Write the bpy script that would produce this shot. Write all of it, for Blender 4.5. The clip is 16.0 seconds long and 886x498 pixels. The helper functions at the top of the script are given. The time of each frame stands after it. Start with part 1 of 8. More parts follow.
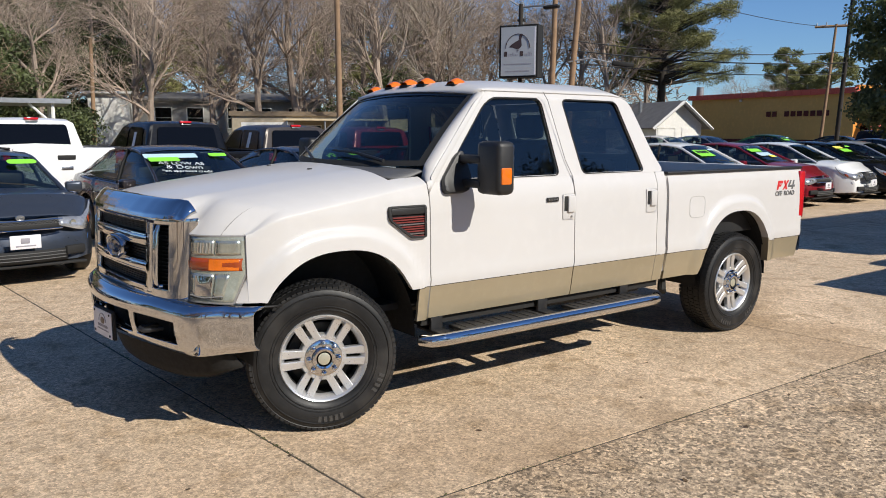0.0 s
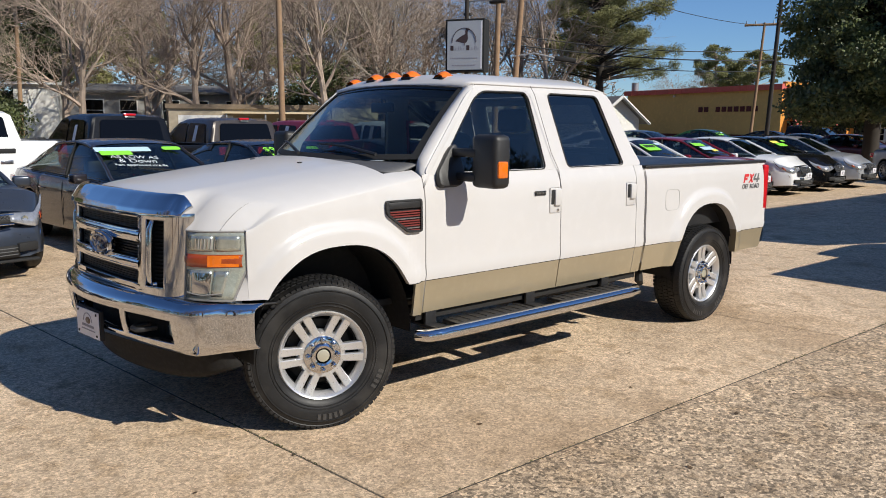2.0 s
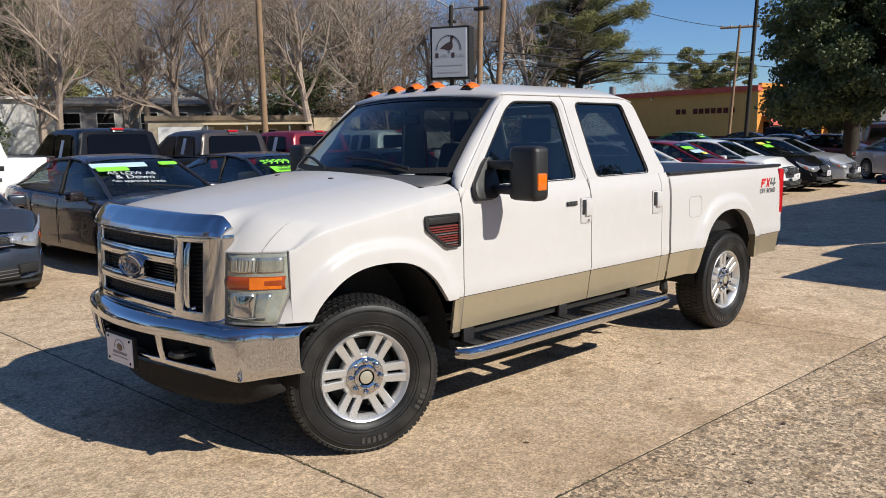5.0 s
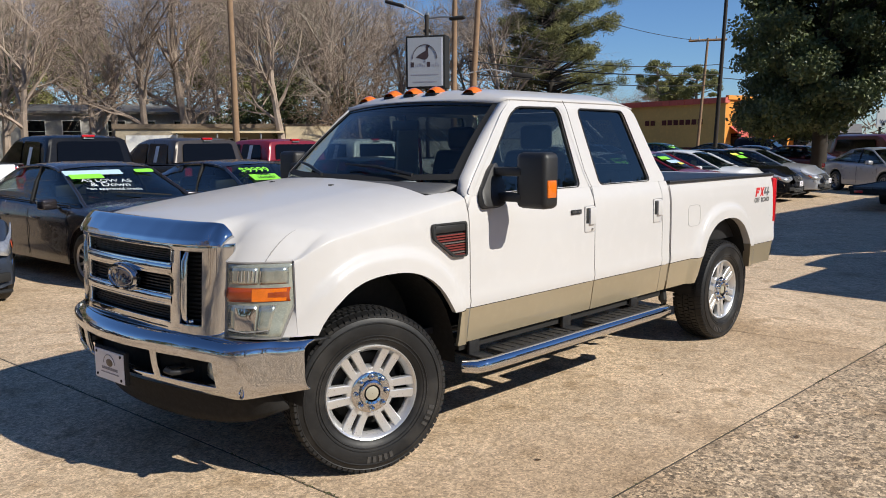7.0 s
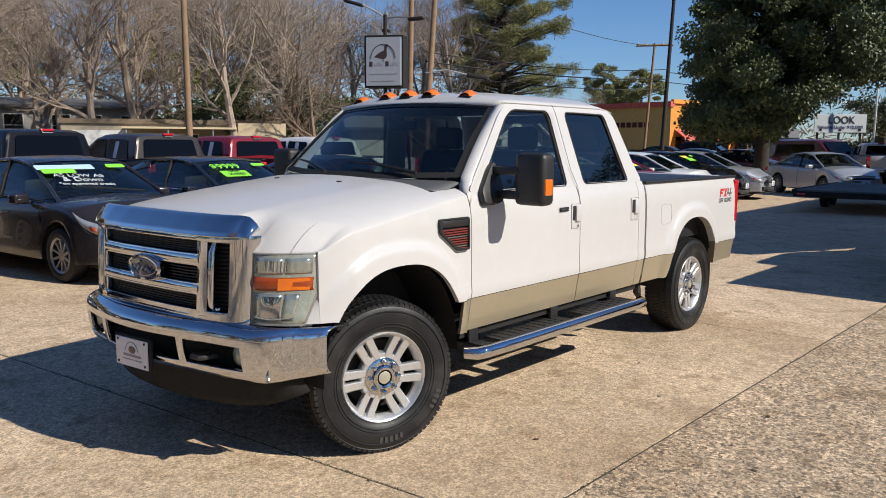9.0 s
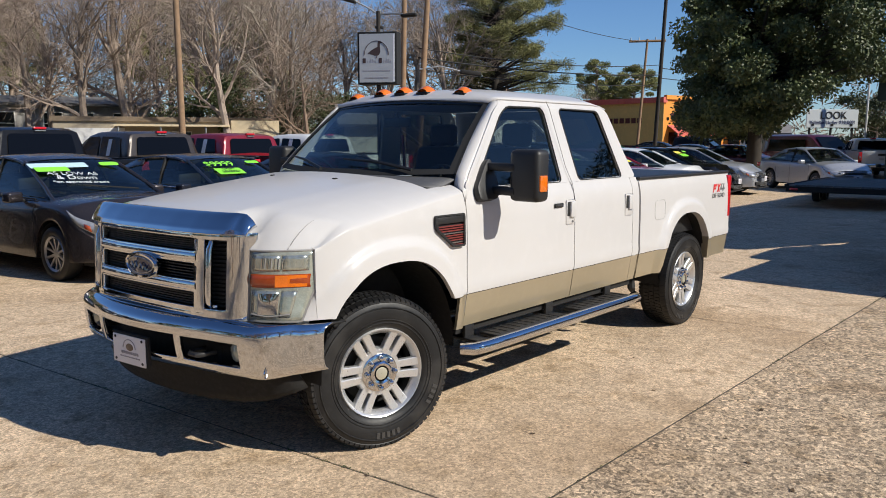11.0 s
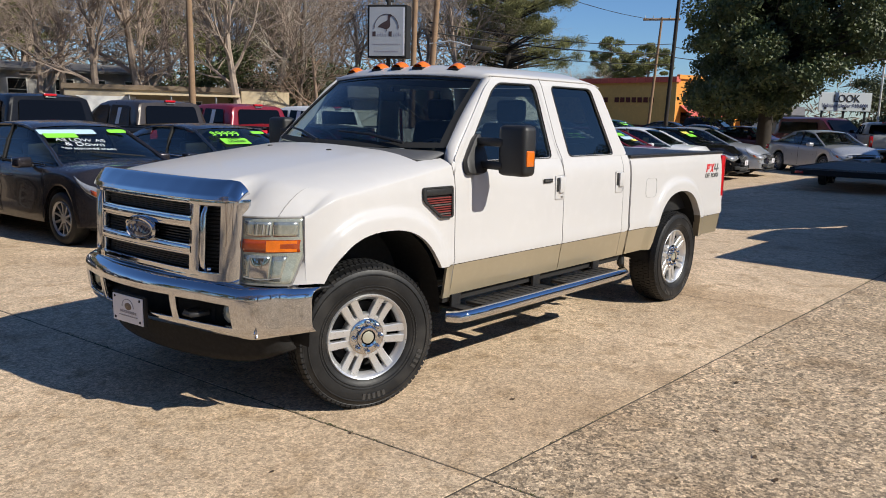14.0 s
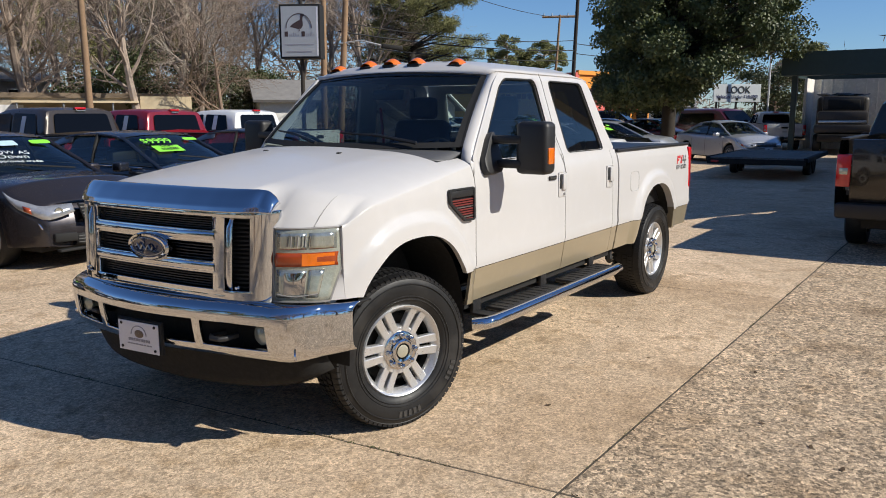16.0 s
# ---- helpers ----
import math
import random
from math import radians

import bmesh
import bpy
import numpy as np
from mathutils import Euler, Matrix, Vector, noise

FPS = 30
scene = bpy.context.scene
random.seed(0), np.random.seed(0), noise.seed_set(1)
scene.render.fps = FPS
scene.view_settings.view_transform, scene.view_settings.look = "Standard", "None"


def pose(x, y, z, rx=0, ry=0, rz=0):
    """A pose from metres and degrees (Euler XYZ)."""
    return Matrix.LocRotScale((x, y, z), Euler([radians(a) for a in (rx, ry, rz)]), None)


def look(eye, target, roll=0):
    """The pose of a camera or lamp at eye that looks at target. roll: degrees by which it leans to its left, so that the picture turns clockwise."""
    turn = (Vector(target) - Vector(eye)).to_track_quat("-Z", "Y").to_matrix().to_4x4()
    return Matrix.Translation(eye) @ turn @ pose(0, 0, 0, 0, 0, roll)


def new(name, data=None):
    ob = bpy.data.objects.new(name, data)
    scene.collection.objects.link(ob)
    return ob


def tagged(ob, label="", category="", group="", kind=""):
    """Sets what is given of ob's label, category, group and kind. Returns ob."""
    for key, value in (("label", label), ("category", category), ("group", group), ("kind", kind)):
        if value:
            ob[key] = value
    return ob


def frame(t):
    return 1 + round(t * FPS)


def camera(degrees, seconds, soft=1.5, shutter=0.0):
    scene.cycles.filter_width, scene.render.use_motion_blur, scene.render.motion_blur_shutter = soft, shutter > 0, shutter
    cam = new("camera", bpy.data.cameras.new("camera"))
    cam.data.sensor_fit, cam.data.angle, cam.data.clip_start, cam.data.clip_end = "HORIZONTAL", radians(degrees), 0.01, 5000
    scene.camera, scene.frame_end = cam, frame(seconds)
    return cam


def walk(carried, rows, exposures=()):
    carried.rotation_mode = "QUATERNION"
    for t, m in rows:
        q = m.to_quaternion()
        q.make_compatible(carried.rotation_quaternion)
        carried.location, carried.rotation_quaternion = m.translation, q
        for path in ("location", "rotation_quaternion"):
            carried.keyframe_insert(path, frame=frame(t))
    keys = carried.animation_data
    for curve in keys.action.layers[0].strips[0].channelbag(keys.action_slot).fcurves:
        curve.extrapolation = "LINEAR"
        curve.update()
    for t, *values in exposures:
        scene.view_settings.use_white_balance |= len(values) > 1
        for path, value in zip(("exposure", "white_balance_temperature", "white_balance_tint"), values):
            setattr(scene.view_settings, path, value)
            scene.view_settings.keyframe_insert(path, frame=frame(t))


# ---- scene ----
cam = camera(59.1, 16.0, soft=0.95)
PATH = [
    (0, (-2.055, -4.867, 1.712), (-0.882, -3.274, 1.415), 0.2),
    (0.5, (-2.111, -4.942, 1.704), (-0.937, -3.356, 1.376), 0.7),
    (1, (-2.232, -4.847, 1.705), (-1.017, -3.29, 1.39), 1.1),
    (1.5, (-2.354, -4.721, 1.713), (-1.089, -3.202, 1.41), 0.9),
    (2, (-2.319, -4.63, 1.707), (-1.023, -3.139, 1.396), 0.4),
    (2.5, (-2.23, -4.52, 1.706), (-0.941, -3.016, 1.429), -0.2),
    (3, (-2.256, -4.415, 1.716), (-1.002, -2.879, 1.457), -0.5),
    (3.5, (-2.461, -4.285, 1.733), (-1.169, -2.781, 1.47), -0.8),
    (4, (-2.519, -4.287, 1.749), (-1.209, -2.801, 1.471), -0.6),
    (4.5, (-2.511, -4.3, 1.744), (-1.19, -2.831, 1.438), -0.7),
    (5, (-2.507, -4.305, 1.743), (-1.169, -2.848, 1.448), -0.7),
    (5.2, (-2.518, -4.314, 1.742), (-1.175, -2.858, 1.461), -0.7),
    (7.3, (-2.556, -3.998, 1.702), (-1.142, -2.612, 1.426), -0.3),
    (7.5, (-2.638, -3.983, 1.692), (-1.21, -2.612, 1.405), -0.2),
    (8, (-2.878, -3.953, 1.711), (-1.43, -2.609, 1.401), -0.4),
    (8.5, (-2.963, -3.975, 1.718), (-1.496, -2.645, 1.429), 0.3),
    (9, (-2.976, -3.985, 1.721), (-1.486, -2.678, 1.449), 0.4),
    (9.2, (-2.981, -3.978, 1.714), (-1.481, -2.682, 1.446), 0.8),
    (11.5, (-3.003, -3.995, 1.724), (-1.504, -2.701, 1.442), 0.1),
    (12, (-2.993, -3.985, 1.721), (-1.496, -2.69, 1.439), 0.3),
    (12.5, (-3.019, -3.98, 1.721), (-1.528, -2.681, 1.42), 0.7),
    (13, (-3.026, -4.02, 1.725), (-1.533, -2.727, 1.411), 0.4),
    (13.5, (-3.029, -4.132, 1.722), (-1.532, -2.846, 1.401), 0.8),
    (14, (-3.046, -4.207, 1.72), (-1.569, -2.902, 1.378), 1.4),
    (14.5, (-3.153, -4.061, 1.715), (-1.657, -2.777, 1.381), 0.7),
    (15, (-3.24, -3.793, 1.732), (-1.69, -2.576, 1.394), -0.8),
    (15.5, (-3.216, -3.621, 1.713), (-1.634, -2.445, 1.372), -0.5),
    (16, (-3.314, -3.484, 1.702), (-1.685, -2.374, 1.362), -0.1),
]
walk(cam, [(t, look(eye, target, roll)) for t, eye, target, roll in PATH])

# ---- light ----
SUN_EL, SUN_TRAVEL = 37.0, (-0.26, 0.966)
world = bpy.data.worlds.new("world")
scene.world = world
world.use_nodes = True
wn = world.node_tree
sky = wn.nodes.new("ShaderNodeTexSky")
sky.sky_type = 'NISHITA'
sky.sun_disc = False
sky.sun_elevation = radians(SUN_EL)
# the sky's rotation is counted clockwise from +y
sky.sun_rotation = math.atan2(-SUN_TRAVEL[0], -SUN_TRAVEL[1])
sky.air_density, sky.dust_density, sky.ozone_density = 1.0, 0.0, 4.0
wn.nodes["Background"].inputs[1].default_value = 0.066
blue = wn.nodes.new("ShaderNodeMix")
blue.data_type, blue.blend_type = "RGBA", "MULTIPLY"
blue.inputs[0].default_value = 1.0
blue.inputs[7].default_value = (0.94, 1.20, 1.56, 1)
wn.links.new(sky.outputs[0], blue.inputs[6])
wn.links.new(blue.outputs[2], wn.nodes["Background"].inputs[0])
sun = new("sun", bpy.data.lights.new("sun", "SUN"))
sun.data.energy, sun.data.angle, sun.data.color = 5.3, radians(0.55), (1.0, 0.95, 0.85)
el = radians(SUN_EL)
travel = Vector((SUN_TRAVEL[0] * math.cos(el), SUN_TRAVEL[1] * math.cos(el), -math.sin(el)))
sun.matrix_world = look((0, 0, 30), Vector((0, 0, 30)) + travel)
scene.view_settings.exposure = 0.07


# ---- materials ----
def mat(name, base, rough=0.6, metal=0.0, coat=0.0, vary=0.0, scale=8.0, bump=0.0, bscale=60.0, spots=None, emit=0.0, ior=1.5, per_object=0.0):
    """A surface with two scales of colour variation and fine relief, at real size."""
    m = bpy.data.materials.new(name)
    m.use_nodes = True
    t = m.node_tree
    b = t.nodes["Principled BSDF"]
    b.inputs["Base Color"].default_value = (*base, 1)
    b.inputs["Roughness"].default_value = rough
    b.inputs["Metallic"].default_value = metal
    b.inputs["IOR"].default_value = ior
    if coat:
        b.inputs["Coat Weight"].default_value = coat
        b.inputs["Coat Roughness"].default_value = 0.03
    if emit:
        b.inputs["Emission Color"].default_value = (*base, 1)
        b.inputs["Emission Strength"].default_value = emit
    geo = t.nodes.new("ShaderNodeNewGeometry")
    col = None

    def noise_at(s, detail=4):
        n = t.nodes.new("ShaderNodeTexNoise")
        n.inputs["Scale"].default_value = s
        n.inputs["Detail"].default_value = detail
        t.links.new(geo.outputs["Position"], n.inputs["Vector"])
        return n

    def mix(a, fac, colour, kind="MIX"):
        x = t.nodes.new("ShaderNodeMix")
        x.data_type, x.blend_type = "RGBA", kind
        if hasattr(a, "is_linked"):
            t.links.new(a, x.inputs[6])
        else:
            x.inputs[6].default_value = (*a, 1)
        if hasattr(colour, "is_linked"):
            t.links.new(colour, x.inputs[7])
        else:
            x.inputs[7].default_value = (*colour, 1)
        if hasattr(fac, "is_linked"):
            t.links.new(fac, x.inputs[0])
        else:
            x.inputs[0].default_value = fac
        return x.outputs[2]

    def ramp(src, lo, hi):
        r = t.nodes.new("ShaderNodeMapRange")
        r.inputs[1].default_value, r.inputs[2].default_value = lo, hi
        t.links.new(src, r.inputs[0])
        return r.outputs[0]

    if vary:
        big, fine = noise_at(scale), noise_at(scale * 9, 6)
        dark = tuple(c * (1 - vary) for c in base)
        light = tuple(min(1, c * (1 + vary * 0.6)) for c in base)
        col = mix(dark, ramp(big.outputs[0], 0.3, 0.7), base)
        col = mix(col, ramp(fine.outputs[0], 0.5, 0.75), light)
        rr = ramp(fine.outputs[0], 0.2, 0.8)
        x = t.nodes.new("ShaderNodeMapRange")
        x.inputs[3].default_value, x.inputs[4].default_value = max(0.02, rough * 0.85), min(1, rough * 1.15)
        t.links.new(rr, x.inputs[0])
        t.links.new(x.outputs[0], b.inputs["Roughness"])
    if spots:
        for colour, s, lo, hi in spots:
            n = noise_at(s, 5)
            col = mix(col if col is not None else base, ramp(n.outputs[0], lo, hi), colour)
    if per_object:
        info = t.nodes.new("ShaderNodeObjectInfo")
        h = t.nodes.new("ShaderNodeHueSaturation")
        r = t.nodes.new("ShaderNodeMapRange")
        r.inputs[3].default_value, r.inputs[4].default_value = 1 - per_object, 1 + per_object
        t.links.new(info.outputs["Random"], r.inputs[0])
        t.links.new(r.outputs[0], h.inputs["Value"])
        if col is not None:
            t.links.new(col, h.inputs["Color"])
        else:
            h.inputs["Color"].default_value = (*base, 1)
        col = h.outputs[0]
    if col is not None:
        t.links.new(col, b.inputs["Base Color"])
    if bump:
        n = noise_at(bscale, 6)
        bn = t.nodes.new("ShaderNodeBump")
        bn.inputs["Strength"].default_value = bump
        bn.inputs["Distance"].default_value = 0.01
        t.links.new(n.outputs[0], bn.inputs["Height"])
        t.links.new(bn.outputs[0], b.inputs["Normal"])
    return m


def glass_mat(name, tint, see=0.6, rough=0.02, ior=1.52):
    """A thin tinted pane: dark see-through with a clear mirror gloss on top."""
    m = bpy.data.materials.new(name)
    m.use_nodes = True
    t = m.node_tree
    t.nodes.remove(t.nodes["Principled BSDF"])
    out = t.nodes["Material Output"]
    clear = t.nodes.new("ShaderNodeBsdfTransparent")
    clear.inputs[0].default_value = (*[c * see for c in tint], 1)
    gloss = t.nodes.new("ShaderNodeBsdfGlossy")
    gloss.inputs["Roughness"].default_value = rough
    face = t.nodes.new("ShaderNodeLayerWeight")
    face.inputs[0].default_value = 0.5
    steep = t.nodes.new("ShaderNodeMath")
    steep.operation = "POWER"
    steep.inputs[1].default_value = 5.0
    t.links.new(face.outputs["Facing"], steep.inputs[0])
    fres = t.nodes.new("ShaderNodeMapRange")
    fres.inputs[3].default_value = 2 * ((ior - 1) / (ior + 1)) ** 2
    fres.inputs[4].default_value = 1.0
    t.links.new(steep.outputs[0], fres.inputs[0])
    mx = t.nodes.new("ShaderNodeMixShader")
    t.links.new(fres.outputs["Result"], mx.inputs[0])
    t.links.new(clear.outputs[0], mx.inputs[1])
    t.links.new(gloss.outputs[0], mx.inputs[2])
    t.links.new(mx.outputs[0], out.inputs[0])
    return m


def paint(name, base, rough=0.3, metal=0.0):
    return mat(name, base, rough, metal, coat=0.6, vary=0.05, scale=1.5)


WHITE_PEARL = mat("white_pearl_paint", (0.55, 0.535, 0.523), 0.32, 0.0, coat=0.35, ior=1.36, vary=0.03, scale=1.2)
TAN_PAINT = mat("tan_paint", (0.36, 0.30, 0.20), 0.35, 0.3, coat=0.8, vary=0.06, scale=2)
CHROME = mat("chrome", (0.62, 0.625, 0.64), 0.035, 1.0, bump=0.07, bscale=5)
SATIN = mat("satin_metal", (0.55, 0.55, 0.55), 0.3, 1.0, vary=0.15)
ALLOY = mat("machined_alloy", (0.72, 0.72, 0.72), 0.3, 0.75, vary=0.08, scale=14, bump=0.03)
RUBBER = mat("tyre_rubber", (0.010, 0.010, 0.0105), 0.52, vary=0.5, scale=6, bump=0.12, bscale=30, ior=1.45, spots=[((0.03, 0.028, 0.026), 5.0, 0.54, 0.72)])
WORN_RUBBER = mat("worn_rubber_lettering", (0.05, 0.048, 0.046), 0.5, vary=0.3, scale=20)
BLACK_PLASTIC = mat("black_plastic", (0.016, 0.016, 0.017), 0.5, vary=0.2, bump=0.12, bscale=240)
SEAM = mat("seam_black", (0.01, 0.01, 0.01), 0.8)
UNDER = mat("underbody_black", (0.012, 0.011, 0.010), 0.8, vary=0.4, scale=4)
BROWN_VALANCE = mat("dusty_black_plastic", (0.007, 0.006, 0.005), 0.9, vary=0.4, scale=5, bump=0.1, bscale=120)
AMBER = mat("amber_lens", (0.76, 0.165, 0.006), 0.12, coat=1.0, vary=0.2, scale=30)
AMBER_DARK = mat("amber_reflector", (0.33, 0.05, 0.006), 0.2, coat=1.0, vary=0.3, scale=25)
RED_LENS = mat("red_lens", (0.55, 0.015, 0.02), 0.12, coat=1.0, vary=0.2, scale=25)
GREY_LENS = mat("hazed_lens", (0.40, 0.42, 0.36), 0.15, 0.3, coat=1.0, vary=0.35, scale=16, bump=0.1, bscale=40)
CLEAR_LENS = mat("clear_lens", (0.54, 0.57, 0.51), 0.14, 0.7, coat=1.0, vary=0.4, scale=30)
BLUE_OVAL = mat("dark_blue_enamel", (0.012, 0.02, 0.06), 0.2, coat=1.0)
PLATE_WHITE = mat("plate_white", (0.72, 0.71, 0.74), 0.4, vary=0.06, scale=20)
PLATE_GREY = mat("plate_ink", (0.28, 0.27, 0.30), 0.5)
DECAL_RED = mat("decal_red", (0.55, 0.03, 0.03), 0.4)
DECAL_GREY = mat("decal_grey", (0.12, 0.12, 0.12), 0.4)
INTERIOR = mat("interior_dark", (0.030, 0.029, 0.028), 0.8, vary=0.3, scale=10)
SEAT_LEATHER = mat("seat_leather", (0.060, 0.050, 0.043), 0.55, vary=0.3, scale=12, bump=0.1)
TINT = glass_mat("tinted_glass", (0.30, 0.33, 0.34), 0.35, ior=1.6)
SIDE_GLASS = glass_mat("lightly_tinted_glass", (0.60, 0.68, 0.66), 0.45, ior=1.5)
SHUT_LINE = mat("panel_shut_line", (0.24, 0.23, 0.22), 0.7, vary=0.2)
WINDSHIELD = glass_mat("windshield_glass", (0.72, 0.83, 0.82), 0.9, ior=1.5)
HEADLINER = mat("headliner_grey", (0.16, 0.15, 0.14), 0.9, vary=0.08, scale=6)
CAR_GLASS = glass_mat("car_glass", (0.4, 0.45, 0.45), 0.35)
NEON = mat("neon_green_sticker", (0.24, 0.70, 0.05), 0.5, vary=0.08, scale=15)
STICKER_BLUE = mat("pale_blue_sticker", (0.45, 0.62, 0.72), 0.5, vary=0.08, scale=15)
STICKER_YELLOW = mat("yellow_sticker", (0.8, 0.7, 0.12), 0.5)
CHALK = mat("white_marker", (0.66, 0.70, 0.70), 0.6)
INK = mat("black_ink", (0.015, 0.015, 0.018), 0.5)


# ---- building blocks ----
def part(name, bm, material, parent=None, label="", smooth=True, bevel=0.0, thick=0.0, angle=40):
    me = bpy.data.meshes.new(name)
    if isinstance(bm, bmesh.types.BMesh):
        bm.to_mesh(me)
        bm.free()
    else:
        me.from_pydata(bm[0], [], bm[1])
    me.materials.append(material)
    if smooth:
        me.polygons.foreach_set("use_smooth", [True] * len(me.polygons))
        me.set_sharp_from_angle(angle=radians(angle))
    ob = new(name, me)
    if parent is not None:
        ob.parent = parent
    if label:
        ob["label"] = label
    if thick:
        s = ob.modifiers.new("thickness", "SOLIDIFY")
        s.thickness, s.offset = thick, 0
    if bevel:
        b = ob.modifiers.new("edge", "BEVEL")
        b.width, b.segments, b.limit_method = bevel, 2, "ANGLE"
    return ob


def thing(name, label, category, group="", m=None, kind=""):
    ob = new(name)
    ob.empty_display_size = 0.2
    if m is not None:
        ob.matrix_basis = m
    return tagged(ob, label, category, group, kind)


def box(x0, x1, y0, y1, z0, z1, bm=None):
    bm = bm or bmesh.new()
    v = [bm.verts.new((x, y, z)) for x in (x0, x1) for y in (y0, y1) for z in (z0, z1)]
    for f in ((0, 1, 3, 2), (4, 6, 7, 5), (0, 4, 5, 1), (2, 3, 7, 6), (0, 2, 6, 4), (1, 5, 7, 3)):
        bm.faces.new([v[i] for i in f])
    return bm


def rbox(x0, x1, y0, y1, z0, z1, r=0.02, seg=2, bm=None):
    """A box with rounded edges."""
    b = box(x0, x1, y0, y1, z0, z1)
    bmesh.ops.bevel(b, geom=b.edges[:] + b.verts[:], offset=r, segments=seg, affect="EDGES", profile=0.5)
    if bm is None:
        return b
    me = bpy.data.meshes.new("t")
    b.to_mesh(me)
    b.free()
    bm.from_mesh(me)
    bpy.data.meshes.remove(me)
    return bm


def moved(bm, m):
    bmesh.ops.transform(bm, matrix=m, verts=bm.verts[:])
    return bm


def grid(rows, close_u=False, close_v=False, bm=None, skip=None):
    """A surface through rows of points."""
    bm = bm or bmesh.new()
    vs = [[bm.verts.new(p) for p in r] for r in rows]
    nu, nv = len(rows), len(rows[0])
    for i in range(nu if close_u else nu - 1):
        for j in range(nv if close_v else nv - 1):
            if skip and skip(i, j):
                continue
            q = [vs[i][j], vs[(i + 1) % nu][j], vs[(i + 1) % nu][(j + 1) % nv], vs[i][(j + 1) % nv]]
            try:
                bm.faces.new(q)
            except ValueError:
                pass
    return bm


def tidy(bm, dist=0.0005):
    bmesh.ops.remove_doubles(bm, verts=bm.verts[:], dist=dist)
    loose = [v for v in bm.verts if not v.link_faces]
    bmesh.ops.delete(bm, geom=loose, context="VERTS")
    bmesh.ops.recalc_face_normals(bm, faces=bm.faces[:])
    return bm


def tube(points, radii, n=8, bm=None, cap=True):
    """A tube along a line of points."""
    bm = bm or bmesh.new()
    if not hasattr(radii, "__len__"):
        radii = [radii] * len(points)
    pts = [Vector(p) for p in points]
    rings = []
    for i, p in enumerate(pts):
        d = (pts[min(i + 1, len(pts) - 1)] - pts[max(i - 1, 0)]).normalized()
        up = Vector((0, 0, 1)) if abs(d.z) < 0.9 else Vector((1, 0, 0))
        a = d.cross(up).normalized()
        b = a.cross(d)
        rings.append([bm.verts.new(p + radii[i] * (math.cos(2 * math.pi * k / n) * a + math.sin(2 * math.pi * k / n) * b)) for k in range(n)])
    for r, s in zip(rings, rings[1:]):
        for k in range(n):
            bm.faces.new((r[k], r[(k + 1) % n], s[(k + 1) % n], s[k]))
    if cap:
        bm.faces.new(rings[0][::-1])
        bm.faces.new(rings[-1])
    return bm


def lathe(profile, n=48, bm=None, axis="y"):
    """A turned shape; profile of (radius, along) about the y axis (or z)."""
    rows = []
    for k in range(n):
        a = 2 * math.pi * k / n
        c, s = math.cos(a), math.sin(a)
        rows.append([(r * c, h, r * s) if axis == "y" else (r * c, r * s, h) for r, h in profile])
    return grid(rows, close_u=True, bm=bm)


def sheet(outer, holes, put):
    """A flat sheet with holes, in (u, v), laid into space by put(u, v)."""
    bm = bmesh.new()
    edges = []
    for loop in (outer, *holes):
        vs = [bm.verts.new((u, v, 0)) for u, v in loop]
        edges += [bm.edges.new((vs[i], vs[(i + 1) % len(vs)])) for i in range(len(vs))]
    bmesh.ops.triangle_fill(bm, edges=edges, use_beauty=True, use_dissolve=False)
    for v in bm.verts:
        v.co = put(v.co.x, v.co.y)
    bmesh.ops.recalc_face_normals(bm, faces=bm.faces[:])
    return bm


def rounded(points, r, seg=4):
    """A polygon with its corners rounded."""
    out, n = [], len(points)
    for i in range(n):
        p, a, b = Vector(points[i]), Vector(points[i - 1]), Vector(points[(i + 1) % n])
        ra = min(r, (a - p).length * 0.45, (b - p).length * 0.45)
        s, e = p + (a - p).normalized() * ra, p + (b - p).normalized() * ra
        for k in range(seg + 1):
            t = k / seg
            q = (1 - t) ** 2 * s + 2 * t * (1 - t) * p + t * t * e
            out.append((q.x, q.y))
    return out


def shrink(points, d):
    c = Vector((sum(p[0] for p in points), sum(p[1] for p in points))) / len(points)
    return [tuple(Vector(p) - (Vector(p) - c).normalized() * d) for p in points]


def facing(bm, way):
    """Turns every face of a pane to look the given way."""
    for f in bm.faces:
        f.normal_update()
    flip = [f for f in bm.faces if f.normal.dot(Vector(way)) < 0]
    bmesh.ops.reverse_faces(bm, faces=flip)
    return bm


def lerp(a, b, t):
    return a + (b - a) * t


def curve_at(table, x):
    """Smooth value from a short table of (x, value)."""
    if x <= table[0][0]:
        return table[0][1]
    for (a, u), (b, v) in zip(table, table[1:]):
        if x <= b:
            t = (x - a) / (b - a)
            return lerp(u, v, t)
    return table[-1][1]


def words(text, size, material, parent, m, name="lettering", bold=0.0):
    cu = bpy.data.curves.new(name, "FONT")
    cu.body, cu.size, cu.align_x, cu.align_y = text, size, "CENTER", "CENTER"
    cu.extrude, cu.offset = 0.001, bold
    ob = new("t", cu)
    me = bpy.data.meshes.new_from_object(ob)
    bpy.data.objects.remove(ob)
    me.materials.append(material)
    ob = new(name, me)
    ob.parent = parent
    ob.matrix_basis = m
    return ob


VENT_RED = mat("vent_red", (0.20, 0.035, 0.03), 0.4, vary=0.2)

# ---- the white pickup in the middle: x runs to its rear, its left side faces -y ----
truck = thing("pickup_truck", "white crew cab pickup with tan lower panels and chrome grille", "pickup truck")
TAN_Z, ROCKER = 0.765, 0.555
HUB_F, HUB_R, HUB_Z, TYRE_R = 0.0, 3.93, 0.425, 0.43


